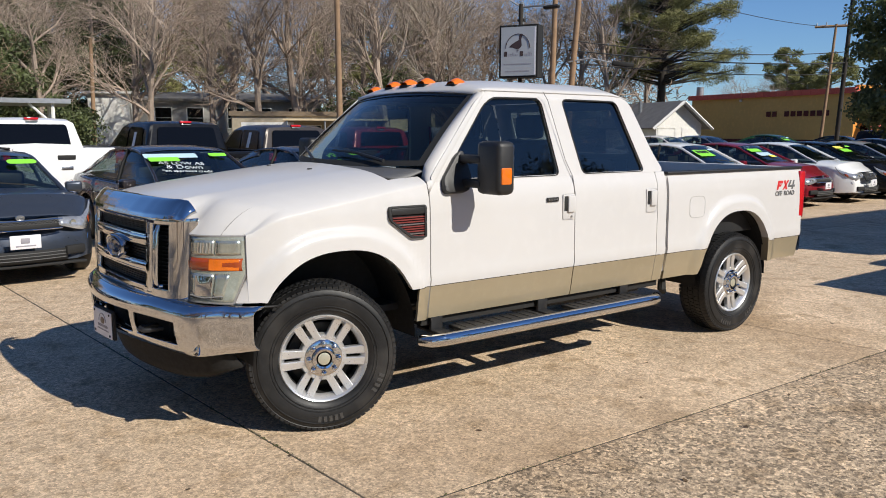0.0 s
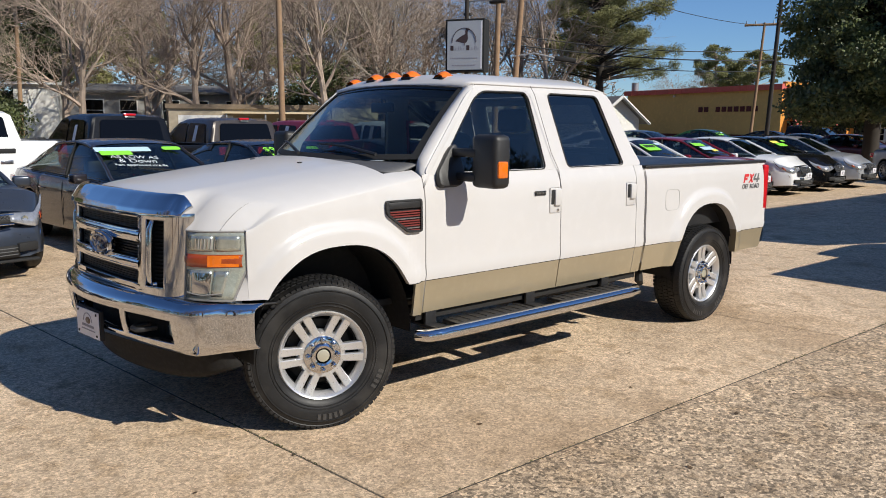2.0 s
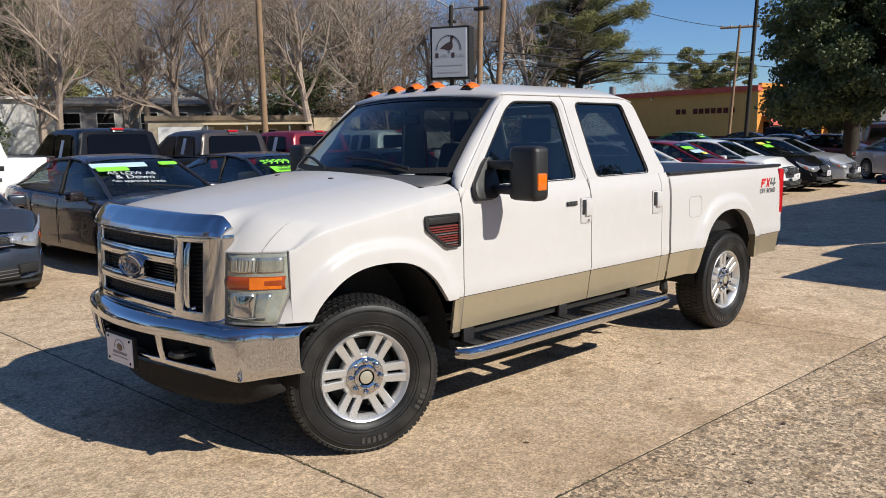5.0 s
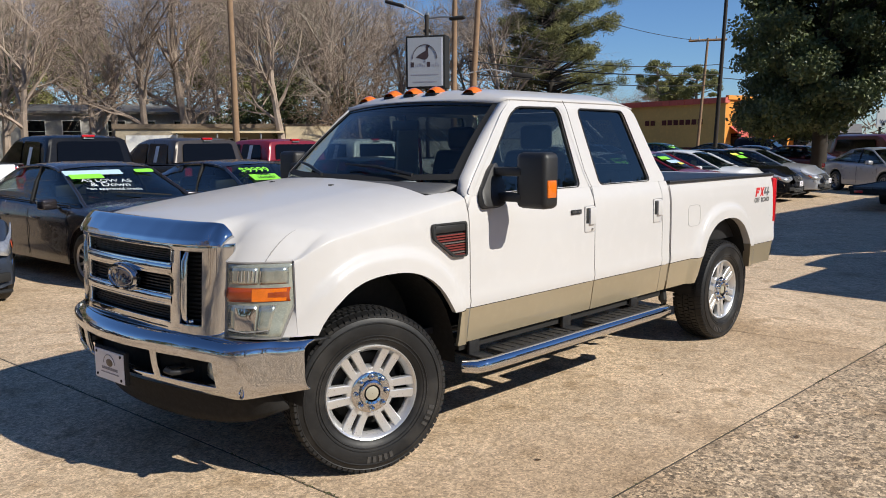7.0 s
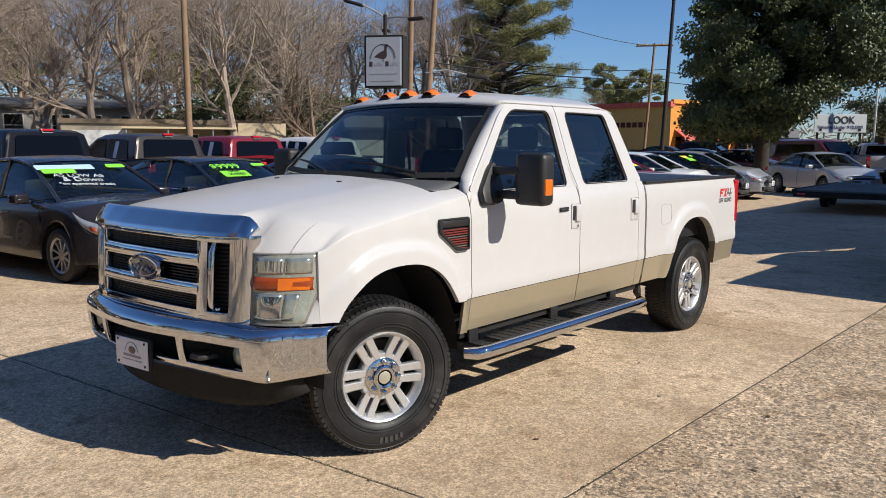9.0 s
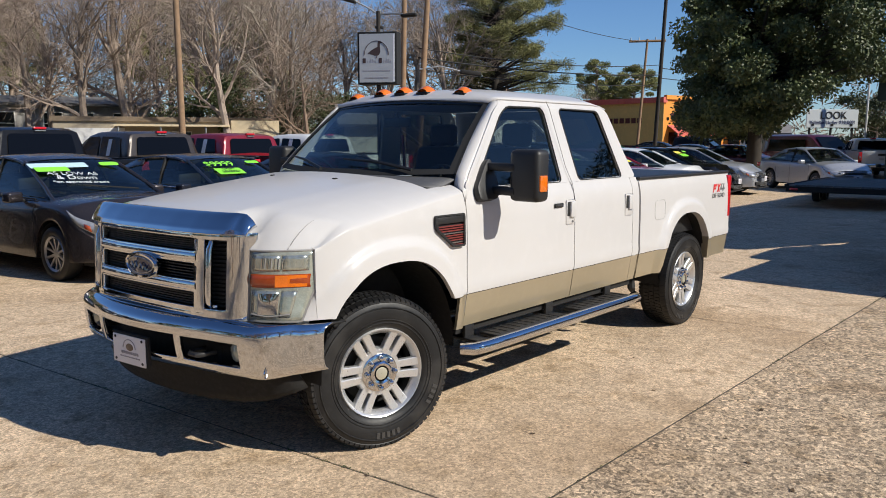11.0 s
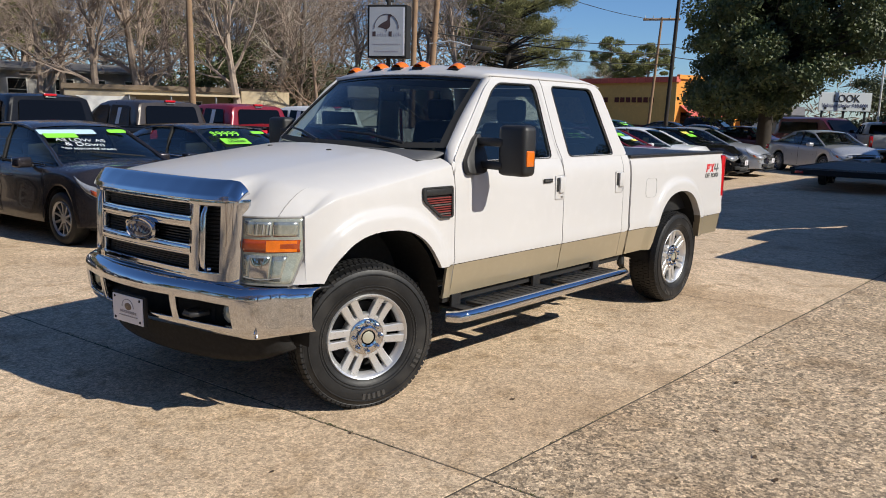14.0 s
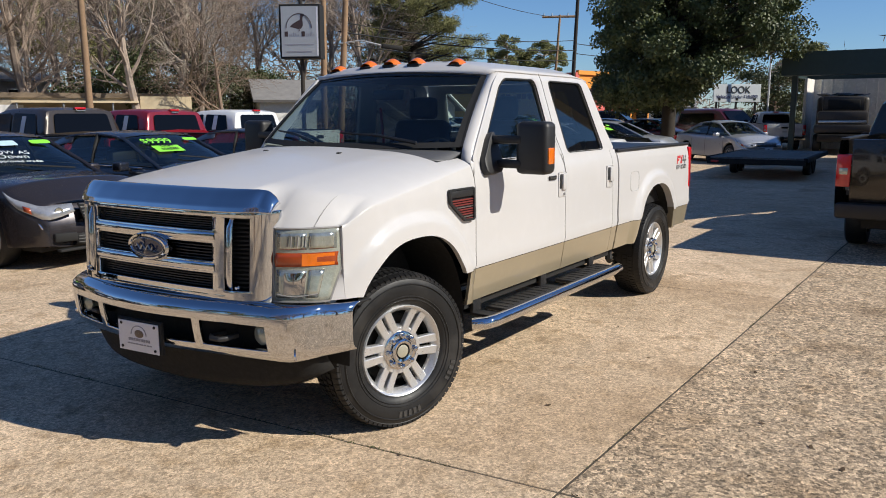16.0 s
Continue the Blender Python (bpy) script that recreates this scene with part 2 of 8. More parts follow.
def side_y(z):
    """Half width of the body at a height."""
    return curve_at([(0.5, 0.945), (0.6, 0.965), (0.74, 0.985), (0.80, 0.998), (0.86, 0.992), (1.1, 0.990), (1.25, 0.986), (1.33, 0.975), (1.41, 0.945), (1.94, 0.815), (2.0, 0.78)], z)


def arch(x, cx, rx, top, low):
    d = abs(x - cx) / rx
    return low if d >= 1 else HUB_Z + (top - HUB_Z) * (1 - d ** 2.4) ** (1 / 2.4)


def low_edge(x):
    a = arch(x, 0.075, 0.52, 1.045, 0.0)
    b = arch(x, 3.93, 0.50, 1.055, 0.0)
    return max(a, b, ROCKER)


def columns(a, b, step=0.03):
    n = max(2, int(round((b - a) / step)))
    return [lerp(a, b, i / n) for i in range(n + 1)]


def panel_side(name, x0, x1, zlo, zhi, material, s, parent, rows=12, label="", bulge=None):
    """A curved body panel between two heights, on side s (-1 is the left)."""
    pts = []
    for x in columns(x0, x1):
        lo, hi = zlo(x), zhi(x)
        hi = max(hi, lo + 0.002)
        col = []
        for j in range(rows + 1):
            z = lerp(lo, hi, j / rows)
            y = side_y(z) + (bulge(x, z) if bulge else 0)
            col.append((x, s * y, z))
        # the panel turns in at its edges
        col = [(x, s * (side_y(lo) - 0.03), lo)] + col
        pts.append(col)
    a, b = pts[0], pts[-1]
    pts = [[(p[0], p[1] - s * 0.02, p[2]) for p in a]] + pts + [[(p[0], p[1] - s * 0.02, p[2]) for p in b]]
    return part(name, tidy(grid(pts)), material, parent, label, angle=50)


def hood_u(u):
    return u ** 0.85


def fender_top(x):
    return 1.185 + 0.205 * max(0, min(1, (x + 0.62) / 1.34)) ** 0.9


def lamp_line(a):
    """Where the lamp's upper edge runs, in plan."""
    lu = min(1, max(0, (a - 0.695) / 0.24))
    return -0.672 + 0.045 * lu + 0.18 * lu ** 2.2


def hood_ends(a):
    if a < 0.70:
        xf = -0.785 + 0.10 * (a / 0.70) ** 3
    else:
        xf = lerp(-0.685, lamp_line(a), min(1, (a - 0.70) / 0.02))
    return xf, 0.42 + 0.06 * min(1, a / 0.86) ** 2


def hood_mid(u):
    return 1.338 + 0.162 * max(0, u) ** 0.8


def crest(x, a, ye=0.985):
    """Height of the fender's rounded top at half width a."""
    xf, xr = hood_ends(0.704)
    u = max(0, min(1, (x - xf) / (xr - xf)))
    zs, zc = fender_top(x), hood_mid(u) - 0.018
    t = min(1, max(0, (a - 0.50) / (ye - 0.50)))
    return nose_fall(x, a, zs + (zc - zs) * (1 - t ** 1.75) ** (1 / 1.35))


def nose_fall(x, a, z):
    """The fender's top runs down to the lamp's upper edge."""
    k = (x - lamp_line(a)) / 0.20
    if k >= 1 or z < 1.166:
        return z
    return 1.166 + (z - 1.166) * math.sin(math.pi / 2 * max(0, k)) ** 0.85


def flare_bulge(cx, rx, top):
    def f(x, z):
        d = (abs(x - cx) / (rx + 0.10)) ** 2.4 + (max(z - HUB_Z, 0) / (top + 0.11 - HUB_Z)) ** 2.4
        near = 1 if x > 1 else max(0, min(1, (x + 0.48) / 0.22))
        tuck = 0.042 * max(0, 1 - (x + 0.465) / 0.24) ** 2 if x < 1 else 0
        return (0.035 * near * max(0, min(1, (1.06 - d) / 0.14)) if d < 1.06 else 0.0) - tuck
    return f


for s in (-1, 1):
    fl, rl = flare_bulge(0.075, 0.52, 1.045), flare_bulge(3.93, 0.50, 1.055)
    cols = []
    for x in columns(-0.465, 0.70):
        lo, hi = max(low_edge(x), TAN_Z if x > 0.55 else (0.80 if x < -0.4 else 0)), nose_fall(x, 0.985, fender_top(x))
        col = [(x, s * (side_y(lo) - 0.03 + fl(x, lo)), lo)]
        col += [(x, s * (side_y(z) + fl(x, z)), z) for z in [lerp(lo, hi, j / 16) for j in range(17)]]
        ye = side_y(hi) + min(0, fl(x, hi))
        for j in range(1, 19):
            y = lerp(ye, 0.856, (j / 18) ** 1.8)
            col.append((x, s * y, crest(x, y, lerp(ye, 0.985, j / 18))))
        cols.append(col)
    cols = [[(p[0], p[1] - s * 0.02, p[2]) if p[2] < 1.15 else (p[0] - 0.0, p[1], p[2] - 0.004) for p in cols[0]]] + cols
    fender = part("front_fender", tidy(grid(cols)), WHITE_PEARL, truck, "white front fender with a flared arch", angle=60)
    panel_side("fender_lower_panel", 0.60, 0.70, lambda x: max(ROCKER, low_edge(x)), lambda x: TAN_Z - 0.004, TAN_PAINT, s, truck, 5, "tan lower panel", fl)
    front_door = panel_side("front_door", 0.708, 1.955, lambda x: TAN_Z, lambda x: 1.41, WHITE_PEARL, s, truck, 16)
    panel_side("lower_panel", 0.708, 1.955, lambda x: ROCKER, lambda x: TAN_Z - 0.004, TAN_PAINT, s, front_door, 5, "tan lower panel")
    rear_door = panel_side("rear_door", 1.963, 2.862, lambda x: TAN_Z, lambda x: 1.41, WHITE_PEARL, s, truck, 16)
    panel_side("lower_panel", 1.963, 2.862, lambda x: ROCKER, lambda x: TAN_Z - 0.004, TAN_PAINT, s, rear_door, 5, "tan lower panel")
    panel_side("cab_corner", 2.868, 2.975, lambda x: TAN_Z, lambda x: 1.41, WHITE_PEARL, s, truck, 16)
    panel_side("cab_corner_lower", 2.868, 2.975, lambda x: ROCKER, lambda x: TAN_Z - 0.004, TAN_PAINT, s, truck, 5, "tan lower panel")
    bed = panel_side("bed_side", 3.005, 4.955, lambda x: max(low_edge(x), TAN_Z), lambda x: 1.385, WHITE_PEARL, s, truck, 16, "white bed side with a flared arch", rl)
    panel_side("bed_lower_front", 3.005, 3.50, lambda x: max(ROCKER, low_edge(x)), lambda x: max(TAN_Z - 0.004, low_edge(x)), TAN_PAINT, s, truck, 5, "tan lower panel", rl)
    panel_side("bed_lower_rear", 4.37, 4.94, lambda x: max(0.57, low_edge(x)), lambda x: max(TAN_Z - 0.004, low_edge(x)), TAN_PAINT, s, truck, 5, "tan lower panel", rl)
    # bed rail with its black cap, inner wall
    part("bed_rail_cap", rbox(3.0, 4.96, *sorted((s * 0.89, s * 0.972)), 1.384, 1.408, 0.008), BLACK_PLASTIC, truck, "black plastic rail cap", smooth=False)
    part("bed_inner_wall", box(3.0, 4.95, *sorted((s * 0.87, s * 0.885)), 0.85, 1.39), BLACK_PLASTIC, truck, smooth=False)
    part("bed_gap", box(2.965, 3.012, *sorted((s * 0.90, s * 0.955)), 0.62, 1.375), WHITE_PEARL, truck, smooth=False)
    # wheel houses
    for cx, rx in ((0.075, 0.52), (3.93, 0.50)):
        ring = []
        for k in range(25):
            a = math.pi * k / 24
            x, z = cx + (rx + 0.01) * math.cos(a), HUB_Z + 0.01 + 0.63 * math.sin(a) ** 0.9 if 0 < k < 24 else 0.45
            ring.append([(x, s * y, z) for y in (0.965, 0.80, 0.55)])
        part("wheel_house", grid(ring), UNDER, truck, "black wheel housing")
    # cabin side with two window openings
    def green(u, v, s=s):
        return Vector((u, s * (side_y(v) - 0.017), v))
    outline = rounded([(0.72, 1.405), (0.80, 1.50), (1.17, 1.90), (1.27, 1.975), (1.62, 1.985), (2.56, 1.983), (2.68, 1.935), (2.875, 1.55), (2.975, 1.405)], 0.06)
    w1 = rounded([(0.945, 1.415), (0.955, 1.56), (1.245, 1.89), (1.33, 1.935), (1.735, 1.938), (1.765, 1.90), (1.838, 1.415)], 0.045)
    w2 = rounded([(2.075, 1.42), (1.965, 1.938), (2.53, 1.935), (2.74, 1.42)], 0.045)
    part("cab_side", sheet(outline, [w1, w2], green), WHITE_PEARL, truck, thick=0.035, smooth=False)
    for w, door, nm in ((w1, front_door, "front_window"), (w2, rear_door, "rear_window")):
        pane = part(nm, facing(sheet(shrink(w, -0.004), [], lambda u, v, s=s: Vector((u, s * (side_y(v) - 0.012), v))), (0, s, 0)), TINT if nm == "rear_window" else SIDE_GLASS, door, "dark tinted side window", smooth=False)
        big, small = shrink(w, -0.005), shrink(w, 0.004)
        seal = grid([[(*green(*p),) for p in big], [(*green(*p),) for p in small]], close_v=True)
        moved(seal, Matrix.Translation((0, s * 0.019, 0)))
        part("window_seal", seal, SEAM, door, "black rubber window seal", thick=0.006)
    part("door_gap", tube([(1.76, s * 0.846, 1.985), (1.80, s * 0.852, 1.93), (1.905, s * 0.932, 1.52), (1.955, s * 0.963, 1.40), (1.959, s * 0.988, 1.28), (1.959, s * 0.99, 0.9), (1.955, s * 0.984, 0.75), (1.93, s * 0.955, 0.56)], 0.0024, 6), SHUT_LINE, truck)
    for xg in (0.704, 2.865):
        part("door_gap", tube([(xg, s * (side_y(z) - 0.004), z) for z in (0.565, 0.65, 0.75, 0.80, 0.95, 1.1, 1.25, 1.33, 1.40)], 0.0036, 6), SHUT_LINE, truck)
    # step bar
    step = part("running_board", tube([(0.60, s * 1.03, 0.445), (0.64, s * 1.10, 0.448), (0.72, s * 1.118, 0.45), (1.0, s * 1.12, 0.45), (2.6, s * 1.12, 0.452), (2.73, s * 1.115, 0.452), (2.80, s * 1.06, 0.452)], [0.036, 0.04, 0.041, 0.042, 0.042, 0.041, 0.036], 14), CHROME, truck, "chrome tubular running board")
    for a, b in ((0.86, 1.56), (1.86, 2.60)):
        part("step_pad", rbox(a, b, *sorted((s * 0.965, s * 1.13)), 0.470, 0.497, 0.012), BLACK_PLASTIC, step, "black ribbed step pad")
        for k in range(9):
            xr = lerp(a + 0.05, b - 0.05, k / 8)
            part("pad_rib", rbox(xr - 0.012, xr + 0.012, *sorted((s * 0.98, s * 1.11)), 0.494, 0.502, 0.003), BLACK_PLASTIC, step, smooth=False)
    for xb in (0.78, 1.70, 2.55):
        part("step_bracket", rbox(xb - 0.05, xb + 0.05, *sorted((s * 0.80, s * 1.07)), 0.455, 0.475, 0.006), BLACK_PLASTIC, step)
        part("step_hanger", rbox(xb - 0.045, xb + 0.045, *sorted((s * 0.93, s * 0.955)), 0.46, 0.62, 0.006), BLACK_PLASTIC, step)
    part("rocker_sill", box(0.68, 2.98, *sorted((s * 0.80, s * 0.92)), 0.50, 0.575), UNDER, truck, smooth=False)
    part("frame_rail", rbox(-0.75, 4.85, *sorted((s * 0.42, s * 0.52)), 0.48, 0.68, 0.02), UNDER, truck, "black chassis rail")
    # door handles
    for door, hx, nm in ((front_door, 1.895, 1), (rear_door, 2.785, 0)):
        part("handle_plate", rbox(hx - 0.06, hx + 0.06, *sorted((s * 0.982, s * 0.996)), 1.105, 1.285, 0.012), WHITE_PEARL, door, "white handle surround")
        part("handle_recess", rbox(hx - 0.05, hx - 0.012, *sorted((s * 0.99, s * 0.999)), 1.165, 1.272, 0.006), SEAM, door)
        part("door_handle", rbox(hx - 0.022, hx + 0.050, *sorted((s * 0.99, s * 1.014)), 1.155, 1.275, 0.012), WHITE_PEARL, door, "white vertical door handle")
        if nm:
            part("keyhole", moved(lathe([(0, -0.004), (0.009, -0.003), (0.010, 0.003)], 12), Matrix.Translation((hx + 0.02, s * 0.998, 1.125))), SATIN, door)
    part("trim_badge", rbox(1.68, 1.79, *sorted((s * 0.988, s * 0.998)), 1.238, 1.268, 0.004), BLACK_PLASTIC, front_door, "small dark trim badge")
    for k in range(6):
        part("badge_bar", box(1.692 + 0.015 * k, 1.702 + 0.015 * k, *sorted((s * 0.997, s * 1.0)), 1.247, 1.259), SATIN, front_door, smooth=False)
    # fender vent
    vo = [(0.395, 1.275), (0.665, 1.275), (0.665, 1.075), (0.56, 1.075), (0.40, 1.195)]
    vput = lambda y: (lambda u, v, s=s, y=y: Vector((u, s * (side_y(v) + y), v)))
    vent = part("fender_vent", sheet(rounded(vo, 0.02), [rounded(shrink(vo, 0.018), 0.012)], vput(0.012)), BLACK_PLASTIC, truck, "dark fender vent with red and black slats", thick=0.02, smooth=False)
    part("vent_back", sheet(shrink(vo, 0.014), [], vput(0.004)), SEAM, vent, smooth=False)
    part("vent_nameplate", rbox(0.415, 0.652, *sorted((s * 0.99, s * 1.006)), 1.222, 1.263, 0.004), BLACK_PLASTIC, vent, "black nameplate")
    for k in range(9):
        z = 1.205 - 0.0145 * k
        xa = 0.42 if z > 1.185 else 0.42 + (1.185 - z) * 1.25
        part("vent_slat", rbox(xa + 0.004, 0.650, *sorted((s * 0.992, s * 1.004)), z - 0.0045, z + 0.003, 0.001, 1), VENT_RED if k % 4 != 3 else SATIN, vent, "thin red slat", smooth=False)
    # tail lamps
    part("tail_lamp", rbox(4.90, 5.0, *sorted((s * 0.83, s * 0.992)), 0.93, 1.365, 0.02), RED_LENS, truck, "tall red tail lamp")
    # decal on the bed side
    for a, b, mt in ((4.52, 4.60, DECAL_RED), (4.615, 4.70, DECAL_RED), (4.715, 4.80, DECAL_GREY)):
        bars = []
        q = [(a, 1.205), (a + 0.025, 1.205), (b + 0.03, 1.285), (b, 1.285)]
        r = [(a + 0.025, 1.285), (a + 0.055, 1.285), (b - 0.005, 1.205), (b - 0.035, 1.205)]
        if mt is DECAL_GREY or a < 4.55:
            q, r = [(a, 1.205), (a + 0.028, 1.205), (a + 0.058, 1.285), (a + 0.03, 1.285)], [(a + 0.03, 1.285), (b + 0.03, 1.285), (b + 0.02, 1.26), (a + 0.02, 1.26)]
        extra = [] if a > 4.55 else [[(a + 0.018, 1.253), (b + 0.0, 1.253), (b - 0.008, 1.233), (a + 0.010, 1.233)]]
        if mt is DECAL_GREY:
            q, r = [(a + 0.03, 1.285), (a + 0.055, 1.285), (a + 0.022, 1.243), (a - 0.006, 1.243)], [(a - 0.006, 1.243), (b + 0.025, 1.243), (b + 0.018, 1.224), (a - 0.012, 1.224)]
            extra = [[(a + 0.045, 1.205), (a + 0.070, 1.205), (b + 0.022, 1.285), (b - 0.004, 1.285)]]
        for sh in (q, r, *extra):
            part("decal_stroke", sheet(sh, [], lambda u, v, s=s: Vector((u, s * (side_y(v) + 0.002), v))), mt, bed, "slanted decal stroke", smooth=False)
    for text, dx in (("OFF", -0.105), ("ROAD", 0.065)):
        words(text, 0.062, DECAL_GREY, bed, Matrix.Translation((4.66 - s * dx, s * 0.9925, 1.17)) @ Matrix.Rotation(radians(0 if s < 0 else 180), 4, "Z") @ Matrix.Rotation(radians(90), 4, "X"))
    # mirrors on two arms
    mir = part("side_mirror", rbox(0.952, 1.090, *sorted((s * 1.112, s * 1.335)), 1.335, 1.658, 0.036, 3), BLACK_PLASTIC, truck, "black towing mirror on two arms")
    part("mirror_glass", rbox(1.088, 1.096, *sorted((s * 1.14, s * 1.31)), 1.36, 1.635, 0.004), CHROME, mir)
    part("mirror_lamp", rbox(0.972, 1.058, *sorted((s * 1.285, s * 1.342)), 1.397, 1.503, 0.014), AMBER, mir, "amber mirror lamp")
    for z in (1.395, 1.545):
        part("mirror_arm", rbox(0.945, 1.025, *sorted((s * 0.90, s * 1.16)), z - 0.026, z + 0.026, 0.015), BLACK_PLASTIC, mir)
    foot = sheet(rounded([(0.80, 1.335), (0.99, 1.335), (1.03, 1.42), (0.985, 1.60), (0.93, 1.56), (0.81, 1.42)], 0.04), [], lambda u, v, s=s: Vector((u, s * (side_y(v) + 0.02), v)))
    part("mirror_foot", foot, BLACK_PLASTIC, mir, thick=0.05, bevel=0.01)

# hood, with its crown and the soft fold to the fenders
def hood_pt(y, u):
    a = abs(y)
    xf, xr = hood_ends(a)
    x = lerp(xf, xr, u)
    zc = hood_mid(u)
    nose = 0.015 * (1 - min(1, u / 0.06)) ** 2
    dome = -0.018 * min(1, max(0, (0.50 - a) / 0.10)) * -1 if a < 0.5 else 0
    z_side = 1.185 + 0.205 * u ** 0.9
    if a <= 0.50:
        z = zc - 0.018 * (a / 0.50) ** 2
    else:
        z = crest(x, a)
        if a < 0.66:
            xf7, xr7 = hood_ends(0.704)
            free = fender_top(x) + (zc - 0.018 - fender_top(x)) * (1 - ((a - 0.50) / 0.485) ** 1.75) ** (1 / 1.35)
            z = lerp(free, z, max(0, (a - 0.56) / 0.10))
    return (x, y, z - nose * (1 if a < 0.70 else 0.3))


hys = [lerp(-0.68, 0.68, i / 34) for i in range(35)]
hys = [-0.8565, -0.835, -0.81, -0.79, -0.77, -0.75, -0.735, -0.72, -0.71, -0.70, -0.69] + hys + [0.69, 0.70, 0.71, 0.72, 0.735, 0.75, 0.77, 0.79, 0.81, 0.835, 0.8565]
part("hood", tidy(grid([[hood_pt(y, u / 26) for u in range(27)] for y in hys])), WHITE_PEARL, truck, "white hood with a raised centre", angle=70)
for s in (-1, 1):
    fys = [s * lerp(0.856, 0.944, i / 14) for i in range(15)]
    crown = []
    for i, y in enumerate(fys):
        a = Vector(hood_pt(y, 0))
        xl = lamp_line(abs(y))
        crown.append([(xl, y, 1.155)] + [(lerp(xl, -0.462, (k / 12) ** 1.5), y, crest(lerp(xl, -0.462, (k / 12) ** 1.5), abs(y))) for k in range(13)])
    part("fender_nose", tidy(grid(crown)), WHITE_PEARL, truck, angle=70)
    part("hood_gap", tube([Vector(hood_pt(s * 0.856, u / 26)) + Vector((0, 0, 0.0)) for u in range(6)], [lerp(0.0036, 0.0002, u / 5) for u in range(6)], 5), SHUT_LINE, truck)
    part("washer_jet", rbox(0.22, 0.25, *sorted((s * 0.30, s * 0.325)), 1.462, 1.478, 0.005), SEAM, truck, "small black washer jet")
# cowl
cowl_rows = []
for i in range(25):
    y = lerp(-0.858, 0.858, i / 24)
    a = abs(y) / 0.86
    xa, xb = 0.41 + 0.06 * a ** 2, 0.50 + 0.27 * a ** 2.2
    za, zb = 1.482 - 0.064 * a ** 3, 1.484 - 0.006 * a ** 2
    if a > 0.97:
        xa += 0.10
    cowl_rows.append([(lerp(xa, xb, j / 6), y, lerp(za, zb, (j / 6) ** 1.3)) for j in range(7)])
part("cowl", tidy(grid(cowl_rows)), mat("grey_cowl", (0.085, 0.085, 0.088), 0.5, vary=0.2), truck, "grey plastic cowl", thick=0.012)


# windshield
def ws(y, v):
    a = abs(y)
    x0, x1 = 0.48 + 0.265 * a ** 2 / 0.74, 1.15 + 0.075 * a ** 2 / 0.74
    return (lerp(x0, x1, v) - 0.02 * math.sin(math.pi * v), y * lerp(0.86, 0.745, v) / 0.86, lerp(1.484 + 0.016 * a ** 2 / 0.74, 1.983 - 0.032 * a ** 2 / 0.74, v))


wys = [lerp(-0.86, 0.86, i / 20) for i in range(21)]
wsh = part("windshield", facing(grid([[ws(y, j / 10) for j in range(11)] for y in wys]), (-1, 0, 1)), WINDSHIELD, truck, "clear windshield with a dark upper band")
band = [[tuple(Vector(ws(y, lerp(0.965, 1.0, j / 2))) + Vector((-0.004, 0, 0.003))) for j in range(3)] for y in wys]
part("shade_band", facing(grid(band), (-1, 0, 1)), glass_mat("shade_band_glass", (0.05, 0.08, 0.1), 0.25), wsh, "dark sun shade band")
part("windshield_seal", tube([Vector(ws(-0.86, v / 10)) for v in range(11)] + [Vector(ws(y, 1.0)) for y in wys[1:]] + [Vector(ws(0.86, v / 10)) for v in range(9, -1, -1)], 0.011, 6), SEAM, wsh, "black seal")
for s in (-1, 1):
    part("side_frit", grid([[tuple(Vector(ws(s * a, v / 10)) + Vector((-0.004, s * 0.002, 0.003))) for v in range(11)] for a in (0.815, 0.84, 0.862)]), SEAM, wsh, "black side band")
part("windshield_frit", grid([[tuple(Vector(ws(y, lerp(0, 0.07, j / 2))) + Vector((-0.004, 0, 0.003))) for j in range(3)] for y in wys]), SEAM, wsh, "black lower band")
for s, a, b in ((-1, -0.62, -0.05), (1, 0.10, 0.68)):
    p0, p1 = Vector(ws(a, 0.03)) + Vector((-0.03, 0, 0.02)), Vector(ws(b, 0.16)) + Vector((-0.03, 0, 0.02))
    wiper = part("wiper", tube([p0, lerp(p0, p1, 0.5) + Vector((-0.012, 0, 0.018)), p1], [0.012, 0.010, 0.006], 6), BLACK_PLASTIC, truck, "black windshield wiper")
